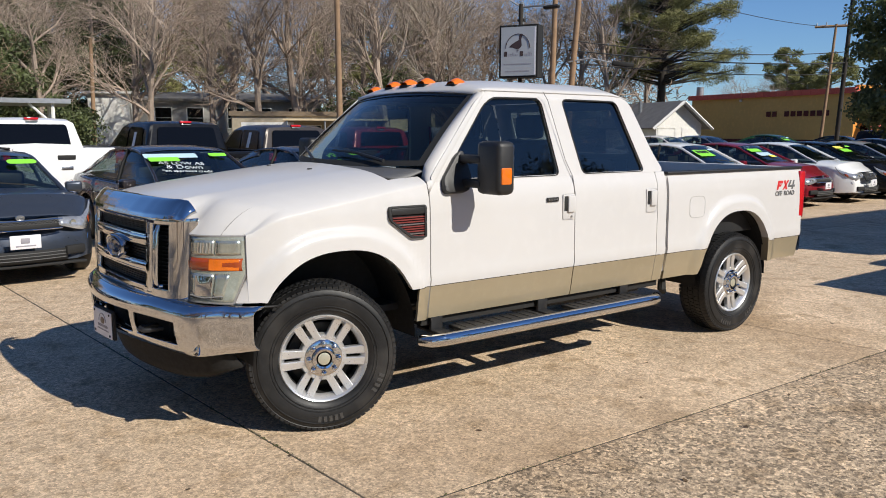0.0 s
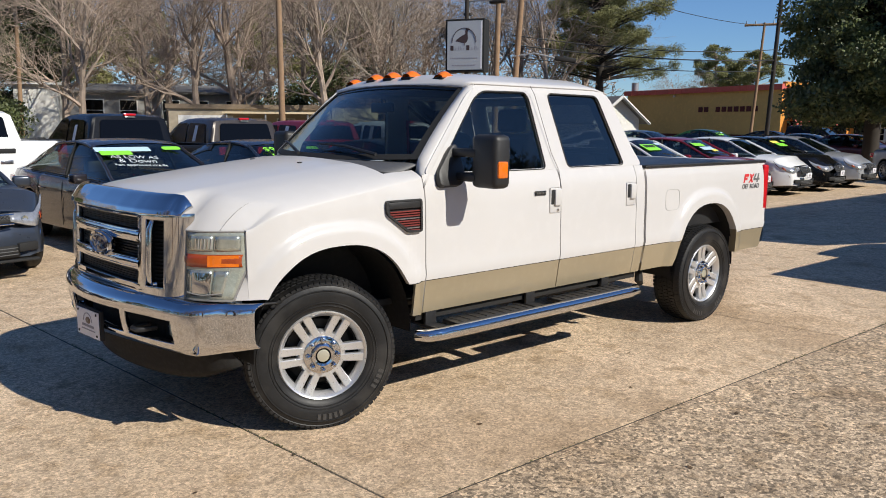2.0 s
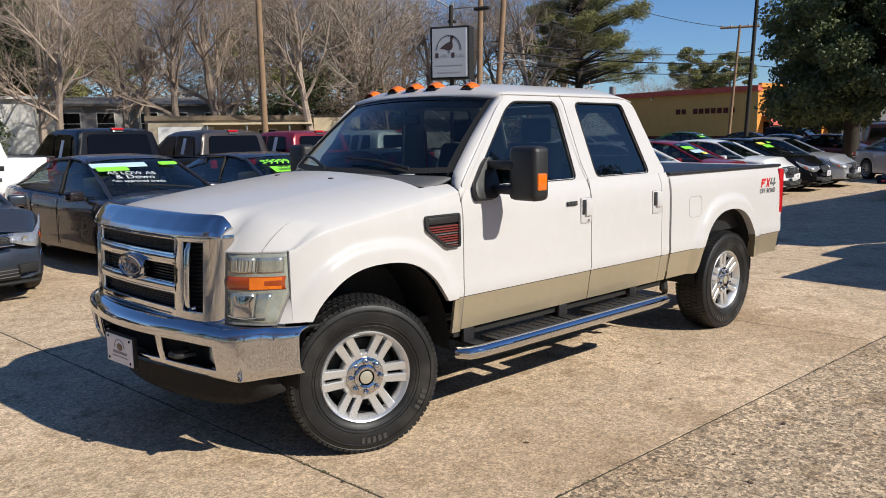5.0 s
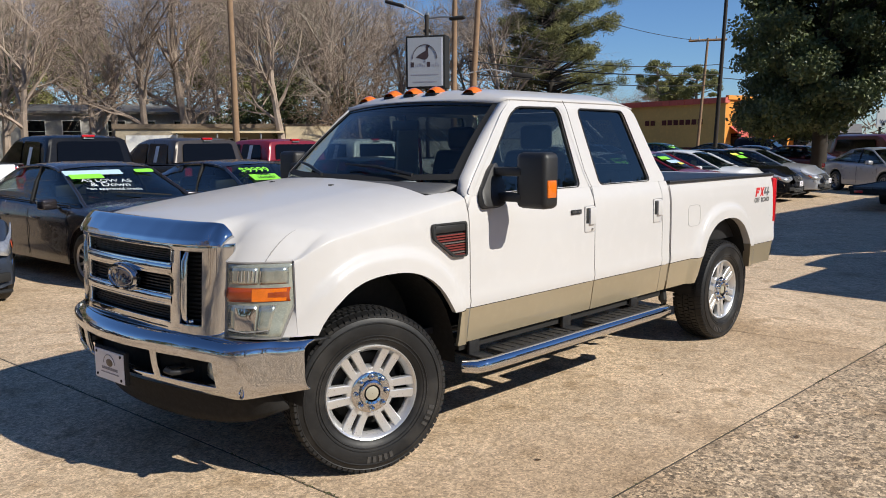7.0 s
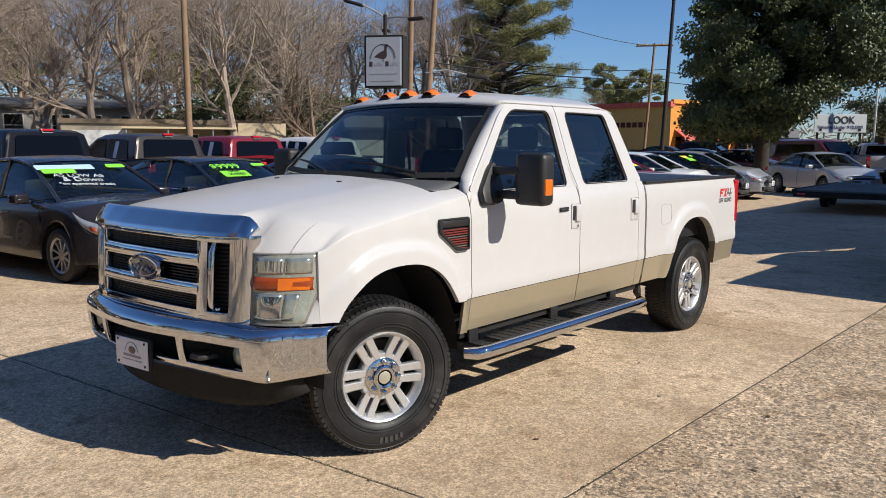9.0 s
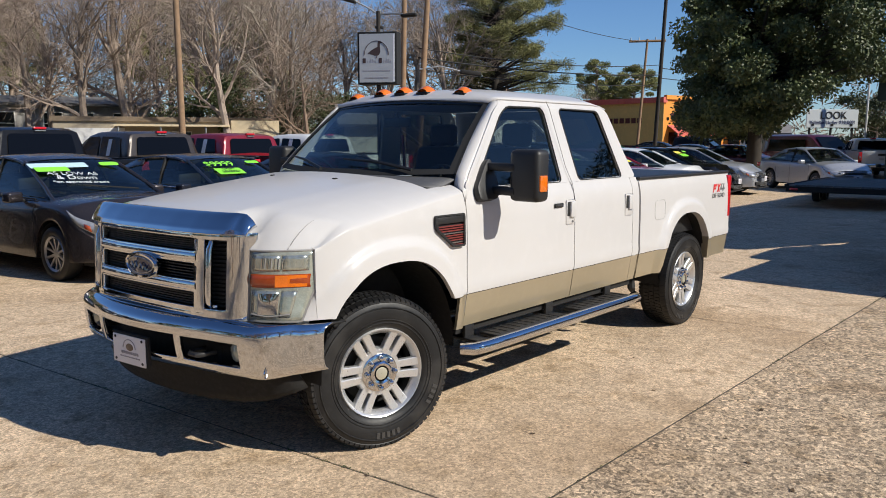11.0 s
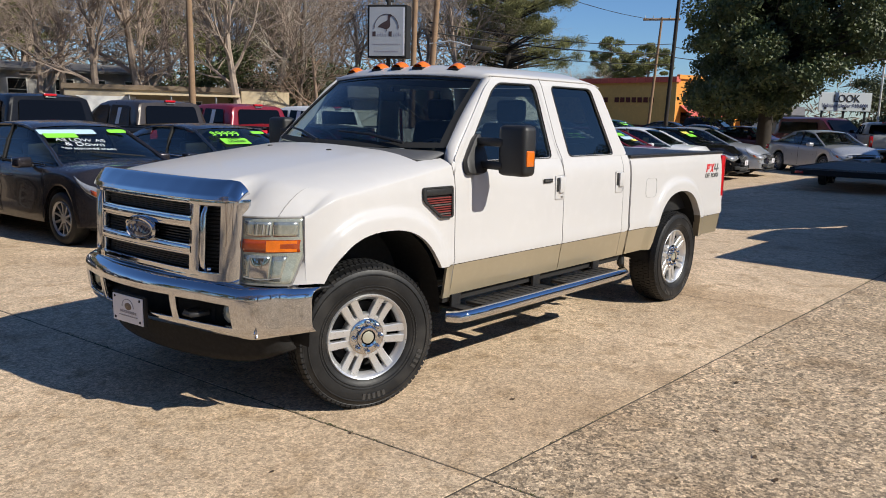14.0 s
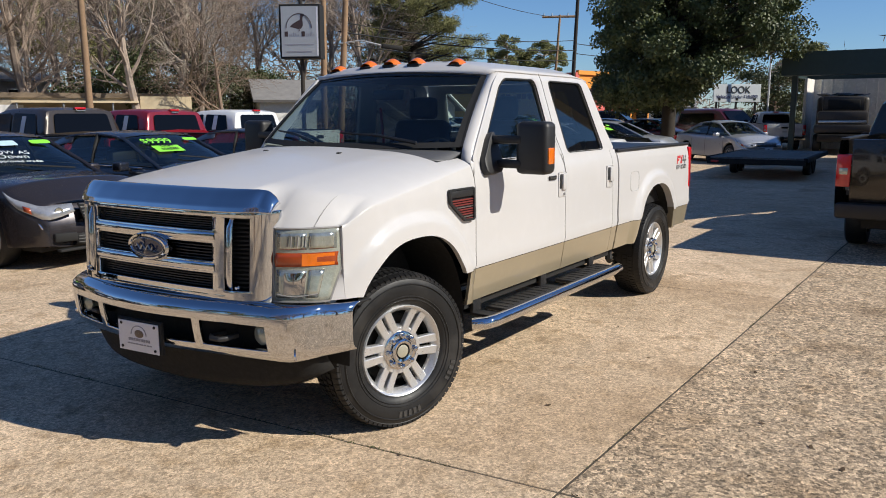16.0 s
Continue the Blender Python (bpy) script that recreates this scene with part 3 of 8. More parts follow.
# pillars from the cowl to the roof, the roof itself
for s in (-1, 1):
    pil = []
    for k in range(-2, 13):
        v = k / 12
        e = Vector(ws(s * 0.86, max(0, v))) + Vector((0.01 * min(0, k), 0, 0.04 * min(0, k)))
        o = Vector((lerp(0.785, 1.275, v), s * (side_y(lerp(1.43, 1.98, v)) + 0.004), lerp(1.43, 1.98, v)))
        pil.append([tuple(e + Vector((0.0, s * 0.006, 0.006))), tuple(lerp(e, o, 0.5) + Vector((-0.006, s * 0.006, 0.006))), tuple(o)])
    part("pillar", tidy(grid(pil)), WHITE_PEARL, truck, thick=0.012, angle=60)
roof = []
for i in range(25):
    x = 1.16 + 1.53 * (i / 24) ** 1.5
    row = []
    for j in range(25):
        y = lerp(-0.80, 0.80, j / 24)
        a = abs(y) / 0.80
        xf = x + (0.09 * a ** 2 if i < 8 else 0) * (1 - min(1, i / 8))
        f = min(1, (x - 1.16) / 0.50)
        lip = 0.040 * (1 - (1 - min(1, max(0, (x - 1.16) / 0.13))) ** 2) * (1 - a ** 6)
        r = min(1, (2.69 - x) / 0.22)
        z = 1.966 + lip + 0.052 * (f * (2 - f)) ** 0.9 * (r * (2 - r)) ** 0.6 * (1 - a ** 3.2) + 0.012 * (1 - a ** 2)
        if r < 1:
            z -= 0.03 * (1 - r) ** 2
        row.append((xf, y, z + (0.018 if a > 0.97 else 0.012)) if i else tuple(Vector(ws(y * 0.86 / 0.80, 1.0)) + Vector((-0.004, 0, 0.006))))
    roof.append(row)
part("roof", tidy(grid(roof)), WHITE_PEARL, truck, "white cab roof", thick=0.01, angle=60)
back = [[(lerp(2.97, 2.69, v), lerp(-1, 1, j / 8) * lerp(0.93, 0.77, v), lerp(1.40, 1.955, v)) for v in [k / 8 for k in range(9)]] for j in range(9)]
part("cab_back", tidy(grid(back, skip=lambda i, j: 1 <= i <= 6 and 2 <= j <= 6)), WHITE_PEARL, truck, thick=0.01)
part("rear_glass", facing(grid([[(lerp(2.97, 2.69, v) - 0.01, y, lerp(1.40, 1.985, v)) for v in (0.22, 0.9)] for y in (-0.68, -0.2, 0.2, 0.68)]), (1, 0, 0)), WINDSHIELD, truck, "dark rear glass")
part("cab_back_lower", box(2.965, 2.978, -0.93, 0.93, 0.6, 1.41), WHITE_PEARL, truck, smooth=False)
# roof marker lamps
for yy in (-0.475, -0.145, 0.075, 0.295, 0.61):
    row = []
    for k in range(9):
        u = k / 8
        h = 0.050 * math.sin(math.pi * min(1, 0.12 + 0.88 * u)) ** 0.7
        row.append([(1.215 + 0.13 * u + 0.06 * (yy / 0.8) ** 2, yy + 0.046 * math.cos(a), 2.050 - 0.03 * (yy / 0.6) ** 2 + max(0.001, h) * math.sin(a)) for a in [math.pi * q / 8 for q in range(9)]])
    lamp = part("marker_lamp", tidy(grid(row)), AMBER, truck, "amber cab roof lamp")
    part("lamp_base", rbox(1.21 + 0.06 * (yy / 0.8) ** 2, 1.35 + 0.06 * (yy / 0.8) ** 2, yy - 0.052, yy + 0.052, 2.00 - 0.03 * (yy / 0.6) ** 2, 2.053 - 0.03 * (yy / 0.6) ** 2, 0.004), SEAM, lamp, smooth=False)
part("roof_antenna", rbox(1.32, 1.41, -0.36, -0.305, 2.04, 2.066, 0.011), BLACK_PLASTIC, truck, "low black roof antenna")
part("rear_roof_lamp", rbox(2.60, 2.66, -0.14, 0.14, 2.02, 2.05, 0.01), RED_LENS, truck)


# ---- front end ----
# Shears grille and bumper sideways so they line up in the camera's view.
NOSE_SHEAR = 0.06


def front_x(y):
    """The grille's face in plan: nearly flat, with tight round corners, sheared for the view."""
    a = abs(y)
    return curve_at([(0, -0.884), (0.25, -0.880), (0.43, -0.866), (0.53, -0.847), (0.60, -0.824), (0.635, -0.803), (0.66, -0.776), (0.676, -0.742), (0.684, -0.70), (0.69, -0.65)], a) - NOSE_SHEAR * y


def bent(ys, zs, holes, put):
    """A bowed panel over y and z with rectangular openings."""
    def inside(i, j):
        y, z = (ys[i] + ys[i + 1]) / 2, (zs[j] + zs[j + 1]) / 2
        return any(a < y < b and c < z < d for a, b, c, d in holes)
    return tidy(grid([[put(y, z) for z in zs] for y in ys], skip=inside))


def lines(a, b, step, extra):
    n = max(1, int(round((b - a) / step)))
    v = sorted(set([round(lerp(a, b, i / n), 4) for i in range(n + 1)] + [e for e in extra if a <= e <= b]))
    out = [v[0]]
    for q in v[1:]:
        if q - out[-1] > 0.004 or q in extra:
            if q in extra and q - out[-1] < 0.004 and out[-1] not in extra:
                out[-1] = q
            else:
                out.append(q)
    return out


def grille_put(d=0.0):
    def f(y, z):
        t = (z - 0.80) / 0.45
        return (front_x(y) + 0.022 * t + d, y * (1 + 0.012 * t), z)
    return f


openings = [(-0.432, 0.432, 1.145, 1.214), (-0.432, 0.432, 0.993, 1.083), (-0.432, 0.432, 0.857, 0.934), (-0.617, -0.497, 0.855, 1.210), (0.497, 0.617, 0.855, 1.210)]
corner_y = [0.632, 0.645, 0.656, 0.665, 0.672, 0.678, 0.682, 0.685]
gy = lines(-0.62, 0.62, 0.031, [v for o in openings for v in o[:2]])
gy = [-v for v in corner_y[::-1]] + gy + corner_y
gz = lines(0.782, 1.245, 0.02, [v for o in openings for v in o[2:]])
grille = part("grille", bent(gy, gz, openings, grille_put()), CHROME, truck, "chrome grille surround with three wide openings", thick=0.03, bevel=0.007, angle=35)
cap_y = [-0.705, -0.703, -0.699, -0.693, -0.683] + [v for v in gy if abs(v) < 0.675] + [0.683, 0.693, 0.699, 0.703, 0.705]


def cap_put(y, t):
    """The cap over the grille: an upright lip, then a slope back to the hood; its ends round down."""
    a = abs(y)
    k = max(0, (a - 0.615) / 0.09)
    drop = 1 - math.sqrt(max(0, 1 - min(1, k) ** 2))
    q = max(0, (t - 0.3) / 0.7)
    top = 1.238 + 0.024 * min(1, t / 0.3) + 0.077 * math.sin(math.pi / 2 * q) ** 1.15
    x = front_x(math.copysign(min(a, 0.655), y)) - 0.004
    return (x + 0.008 * min(1, t / 0.3) + (0.100 - 0.035 * (a / 0.7) ** 3) * q ** 1.1 + 0.035 * drop, y * (1.012 - 0.018 * t * t), lerp(top, 1.232, 0.62 * drop))


part("grille_top", tidy(grid([[cap_put(y, k / 20) for k in range(21)] for y in cap_y])), CHROME, grille, "chrome cap over the grille", thick=0.014, angle=45)
part("grille_back", bent(lines(-0.60, 0.60, 0.05, []), [0.80, 1.24], [], grille_put(0.075)), SEAM, grille)
for a, b, c, d in openings:
    if b - a > 0.3:
        for k in range(6):
            z = lerp(c + 0.009, d - 0.004, k / 5)
            rows = []
            for y in lines(a, b, 0.06, []):
                p = Vector(grille_put(0.022)(y, z))
                rows.append([tuple(p), tuple(p + Vector((0.03, 0, 0.003))), tuple(p + Vector((0.03, 0, -0.006))), tuple(p + Vector((0, 0, -0.006)))])
            part("grille_slat", tidy(grid(rows, close_v=True)), BLACK_PLASTIC, grille)
    else:
        for k in range(17):
            z = lerp(c + 0.01, d - 0.01, k / 16)
            p, q = Vector(grille_put(0.04)(a, z)), Vector(grille_put(0.04)(b, z))
            part("side_slat", tube([p, q], 0.005, 5), BLACK_PLASTIC, grille)
        s = math.copysign(1, a)
        yr = s * 0.522
        part("grille_rib", tube([Vector(grille_put(dd)(yr, z)) for z, dd in ((0.86, 0.012), (0.885, -0.002), (0.93, -0.006), (1.05, -0.006), (1.16, -0.004), (1.205, 0.010))], [0.010, 0.017, 0.019, 0.019, 0.018, 0.012], 12), CHROME, grille, "upright chrome rib")
        part("rib_bolt", moved(lathe([(0.001, -0.012), (0.008, -0.010), (0.012, 0.004)], 12), Matrix.Translation(Vector(grille_put(0.0)(s * 0.556, 0.868))) @ Matrix.Rotation(radians(-90), 4, "Z")), CHROME, grille, "small chrome bolt")
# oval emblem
oval = lambda ry, rz, d: [(front_x(0) + d + 0.012 * abs(math.cos(a)) - NOSE_SHEAR * ry * math.cos(a), -0.008 + ry * math.cos(a), 1.038 + rz * math.sin(a)) for a in [2 * math.pi * k / 40 for k in range(40)]]
part("emblem_rim", tidy(grid([oval(0.150, 0.070, 0.0), oval(0.152, 0.072, -0.024), oval(0.142, 0.065, -0.036), oval(0.131, 0.055, -0.036), oval(0.126, 0.051, -0.028)], close_v=True)), CHROME, grille, "chrome oval rim")
part("emblem_face", tidy(grid([oval(0.130, 0.054, -0.029), oval(0.07, 0.03, -0.033), oval(0.004, 0.002, -0.035)], close_v=True)), BLUE_OVAL, grille, "blank dark blue oval emblem")
part("emblem_inner_rim", tube(oval(0.117, 0.044, -0.031) + oval(0.117, 0.044, -0.031)[:1], 0.0025, 5, cap=False), SATIN, grille)
part("emblem_mark", tube([(front_x(0) - 0.034, lerp(0.065, -0.07, k / 12), 1.037 + 0.013 * math.sin(k * 1.6)) for k in range(13)], 0.0045, 6), SATIN, grille)


def bowed_bar(z, hh, ya, yb, d, deep):
    """A rounded chrome bar along the bowed grille."""
    rows = []
    for y in lines(ya, yb, 0.05, []):
        p = Vector(grille_put(d)(y, z))
        rows.append([tuple(p + Vector((0.012 - deep * math.sin(math.pi * k / 8) ** 0.6, 0, hh * math.cos(math.pi * k / 8)))) for k in range(9)])
    part("grille_bar", tidy(grid(rows)), CHROME, grille, "rounded chrome bar", angle=80)


bowed_bar(1.114, 0.030, -0.445, 0.445, -0.008, 0.024)
bowed_bar(0.9635, 0.029, -0.445, 0.445, -0.008, 0.024)
bowed_bar(0.818, 0.034, -0.60, 0.60, -0.008, 0.020)

# headlamps
for s in (-1, 1):
    def hl(u, v, d=0.0):
        """u from the inner to the outer edge, v up."""
        x = -0.694 + 0.045 * u + 0.18 * u ** 2.2 + 0.022 * v + d
        y = 0.697 + 0.238 * u
        if u > 0.5 and v < 0.45:
            cut = (u - 0.5) / 0.5 * (0.45 - v) / 0.45
            y -= cut * 0.020
            x -= cut * 0.060
        return (x, s * y, lerp(0.80, 1.158, v))
    us, vs = [i / 14 for i in range(15)], [j / 14 for j in range(15)]
    head = part("headlight", tidy(grid([[hl(u, v) for v in vs] for u in us])), GREY_LENS, truck, "hazed headlight with an amber band", thick=0.012)
    part("amber_band", tidy(grid([[hl(u, lerp(0.485, 0.67, j / 3), -0.016 if 0 < j < 3 else -0.009) for j in range(4)] for u in [lerp(0.06, 0.97, i / 12) for i in range(13)]])), AMBER_DARK, head, "amber turn signal band", thick=0.006)
    part("signal_bulb", tidy(grid([[hl(u, lerp(0.495, 0.66, j / 3), -0.021) for j in range(4)] for u in [lerp(0.55, 0.95, i / 6) for i in range(7)]])), AMBER, head, "bright amber reflector")
    for v0, v1, mt in ((0.06, 0.44, CLEAR_LENS), (0.72, 0.94, CLEAR_LENS)):
        for u0, u1 in ((0.08, 0.60), (0.63, 0.95)):
            part("reflector", tidy(grid([[hl(u, v, -0.0095) for v in [lerp(v0, v1, j / 4) for j in range(5)]] for u in [lerp(u0, u1 - (0.12 if v0 < 0.5 and u0 > 0.5 else 0), i / 4) for i in range(5)]])), mt, head, "silvery reflector", thick=0.004)
    for k in range(7):
        u = 0.30 + 0.055 * k
        part("reflector_rib", tube([hl(u, 0.75, -0.013), hl(u + 0.01, 0.90, -0.013)], 0.0035, 5), SHUT_LINE if k % 2 else CHROME, head)
    part("lower_frame", tube([hl(u, 0.07 + 0.10 * abs(u - 0.45), -0.012) for u in [lerp(0.1, 0.82, q / 8) for q in range(9)]], 0.004, 5), SHUT_LINE, head)
    part("projector", tidy(grid([[hl(lerp(0.24, 0.60, i / 8), lerp(0.10, 0.40, j / 8), -0.0125 - 0.006 * math.sin(math.pi * i / 8) * math.sin(math.pi * j / 8)) for j in range(9)] for i in range(9)])), CHROME, head, "bright domed reflector")
    edge = [hl(0, v, -0.004) for v in vs] + [hl(u, 1, -0.004) for u in us] + [hl(1, v, -0.004) for v in vs[::-1]] + [hl(u, 0, -0.004) for u in us[::-1]]
    part("headlight_seal", tube(edge, 0.0065, 5, cap=False), SHUT_LINE, head)
    fill = []
    for v in vs:
        p = hl(1, v, 0.006)
        z = p[2]
        fill.append([p, (lerp(p[0], -0.462, 0.5), s * lerp(abs(p[1]), side_y(z) + fl(-0.462, z), 0.55), z), (-0.462, s * (side_y(z) + fl(-0.462, z) - 0.001), z)])
    part("fender_edge", tidy(grid(fill)), WHITE_PEARL, truck)
    # filler between lamp, hood and bumper
    part("lamp_surround", tidy(grid([[hl(u, -0.10 + 1.2 * v, 0.05) for v in vs] for u in us])), WHITE_PEARL, truck)

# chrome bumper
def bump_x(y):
    """The bumper's face in plan: bowed in front, then a turn along the fender; sheared for the view."""
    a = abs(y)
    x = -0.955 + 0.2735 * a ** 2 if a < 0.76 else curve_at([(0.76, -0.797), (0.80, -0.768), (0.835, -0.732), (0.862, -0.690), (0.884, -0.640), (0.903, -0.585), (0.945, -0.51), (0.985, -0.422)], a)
    return x - NOSE_SHEAR * y * min(1, max(0, (0.985 - a) / 0.25))


def bump_put(y, z):
    t = (z - 0.535) / 0.27
    a = abs(y)
    bulge = 0.030 * (1 - abs(2 * min(1, max(0, t)) - 1) ** 6)
    lip = 0.034 * max(0, (t - 0.84) / 0.16) ** 2
    end = max(0, (a - 0.80) / 0.185)
    sag = -0.020 * max(0, min(1, (a - 0.40) / 0.36)) * (1 - t) + 0.030 * end * (1 - t) - 0.030 * max(0, (a - 0.55) / 0.43) * t
    return (bump_x(y) - bulge + lip + 0.035 * (1 - t) ** 2 * max(0, 1 - 1.4 * end), y, z + sag)


boles = [(-0.36, 0.30, 0.592, 0.716), (-0.728, -0.403, 0.592, 0.712), (0.345, 0.69, 0.592, 0.712)]
by = lines(-0.76, 0.76, 0.025, [v for o in boles for v in o[:2]])
by = [-0.985, -0.965, -0.945, -0.924, -0.903, -0.894, -0.884, -0.873, -0.862, -0.849, -0.835, -0.818, -0.80, -0.78] + by + [0.78, 0.80, 0.818, 0.835, 0.849, 0.862, 0.873, 0.884, 0.894, 0.903, 0.924, 0.945, 0.965, 0.985]
bz = lines(0.535, 0.805, 0.015, [v for o in boles for v in o[2:]])
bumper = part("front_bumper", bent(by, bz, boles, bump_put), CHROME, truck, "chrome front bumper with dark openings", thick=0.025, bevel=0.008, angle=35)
part("bumper_top_pad", tidy(grid([[(bump_x(y) + 0.012 + 0.13 * k / 3, y * (1 - 0.02 * k / 3), 0.806 - 0.030 * max(0, (abs(y) - 0.55) / 0.43) - 0.012 * (k / 3)) for k in range(4)] for y in by])), BLACK_PLASTIC, bumper, "black top pad of the bumper", thick=0.01)
part("bumper_back", tidy(grid([[(bump_x(y) + 0.11, y, z) for z in (0.54, 0.79)] for y in lines(-0.80, 0.80, 0.1, [])])), UNDER, bumper)
for s in (-1, 1):
    part("fog_lamp", moved(lathe([(0.001, -0.015), (0.035, -0.010), (0.050, 0.0), (0.052, 0.05)], 20), Matrix.Translation((bump_x(s * 0.68) + 0.022, s * 0.672, 0.640)) @ Matrix.Rotation(radians(-90), 4, "Z")), GREY_LENS, bumper, "round fog lamp")
    part("tow_hook", tube([(-0.80, s * 0.45, 0.63), (-0.885, s * 0.45, 0.63), (-0.905, s * 0.475, 0.628), (-0.90, s * 0.525, 0.627), (-0.875, s * 0.54, 0.627), (-0.80, s * 0.54, 0.627)], 0.014, 8), BLACK_PLASTIC, bumper, "black tow hook")
    part("sensor_dimple", moved(lathe([(0.001, 0.004), (0.022, 0.002), (0.034, -0.004), (0.040, 0.004)], 20), Matrix.Translation((bump_x(s * 0.835) - 0.010, s * 0.846, 0.555)) @ Matrix.Rotation(radians(-90 + s * 48), 4, "Z") @ Matrix.Diagonal((1.2, 1, 0.7, 1))), CHROME, bumper, "shallow round dimple")
# valance
vrows = []
for y in lines(-0.88, 0.88, 0.04, []):
    a = abs(y) / 0.88
    vrows.append([(bump_x(y) + lerp(0.07, 0.15, v), y, lerp(0.555, 0.335 + 0.10 * a ** 6, v)) for v in [k / 5 for k in range(6)]])
part("valance", tidy(grid(vrows)), BROWN_VALANCE, truck, "dusty black valance under the bumper", thick=0.02)
# dealer plate, held by a dark bracket
plate = part("licence_plate", rbox(-1.012, -1.006, -0.160, 0.128, 0.503, 0.660, 0.002), PLATE_WHITE, truck, "white dealer plate with grey marks", smooth=False)
part("plate_bracket", rbox(-1.004, -0.985, -0.175, 0.14, 0.50, 0.672, 0.004), SEAM, plate, smooth=False)
part("plate_arc", tube([(-1.013, -0.02 + 0.055 * math.cos(a), 0.592 + 0.048 * math.sin(a)) for a in [math.pi * k / 12 for k in range(13)]], 0.0025, 5), PLATE_GREY, plate, smooth=False)
part("plate_mark", moved(lathe([(0.001, -0.001), (0.028, -0.0005), (0.03, 0.001)], 14), Matrix.Translation((-1.013, -0.022, 0.598)) @ Matrix.Rotation(radians(-90), 4, "Z") @ Matrix.Diagonal((1.1, 1, 0.7, 1))), mat("plate_brown", (0.17, 0.12, 0.08), 0.5), plate)
for a, b, z, h in ((-0.10, 0.06, 0.566, 0.014), (-0.11, 0.07, 0.543, 0.006)):
    for k in range(9):
        part("plate_bar", box(-1.0145, -1.012, lerp(a, b, k / 9), lerp(a, b, (k + 0.7) / 9), z - h / 2, z + h / 2), PLATE_GREY, plate, smooth=False)
for y in (-0.135, 0.103):
    for z in (0.522, 0.645):
        part("plate_screw", moved(lathe([(0.001, -0.003), (0.008, -0.002), (0.008, 0.002)], 8), Matrix.Translation((-1.013, y, z)) @ Matrix.Rotation(radians(-90), 4, "Z")), SEAM, plate)

plate.matrix_basis = Matrix.Translation((-0.998, -0.020, 0)) @ Matrix.Rotation(radians(6), 4, "Z") @ Matrix.Translation((1.01, 0.016, 0))

# ---- tail and bed ----
part("tailgate", rbox(4.93, 4.985, -0.84, 0.84, 0.86, 1.40, 0.015), WHITE_PEARL, truck, "white tailgate")
part("bed_floor", box(3.0, 4.95, -0.88, 0.88, 0.86, 0.88), BLACK_PLASTIC, truck, "black bed liner", smooth=False)
part("bed_front", box(3.0, 3.03, -0.88, 0.88, 0.86, 1.385), WHITE_PEARL, truck, smooth=False)
part("rear_bumper", rbox(4.90, 5.06, -0.95, 0.95, 0.60, 0.78, 0.03), CHROME, truck, "chrome rear bumper")
part("bumper_step", rbox(4.93, 5.07, -0.93, 0.93, 0.775, 0.80, 0.01), BLACK_PLASTIC, truck)
# ---- under the body ----
part("floor_pan", box(-0.6, 4.8, -0.8, 0.8, 0.60, 0.64), UNDER, truck, smooth=False)
part("engine_bay", box(-0.55, 0.6, -0.6, 0.6, 0.64, 1.12), UNDER, truck, smooth=False)
for hx in (HUB_F, HUB_R):
    ax = part("axle", tube([(hx, -0.75, HUB_Z), (hx, 0.75, HUB_Z)], 0.05, 12), UNDER, truck, "black axle")
    part("differential", moved(lathe([(0.001, -0.16), (0.11, -0.10), (0.15, 0), (0.11, 0.10), (0.001, 0.16)], 16), Matrix.Translation((hx, 0.15 if hx == 0 else 0, HUB_Z))), UNDER, ax)
part("fuel_tank", rbox(1.6, 3.0, -0.75, -0.5, 0.42, 0.62, 0.04), UNDER, truck)
part("exhaust_pipe", tube([(1.0, 0.3, 0.5), (3.2, 0.35, 0.5), (4.6, 0.75, 0.5)], 0.05, 8), UNDER, truck)
part("hanging_connector", tube([(3.12, -0.86, 0.55), (3.10, -0.88, 0.45), (3.14, -0.87, 0.42)], [0.03, 0.035, 0.025], 8), UNDER, truck)

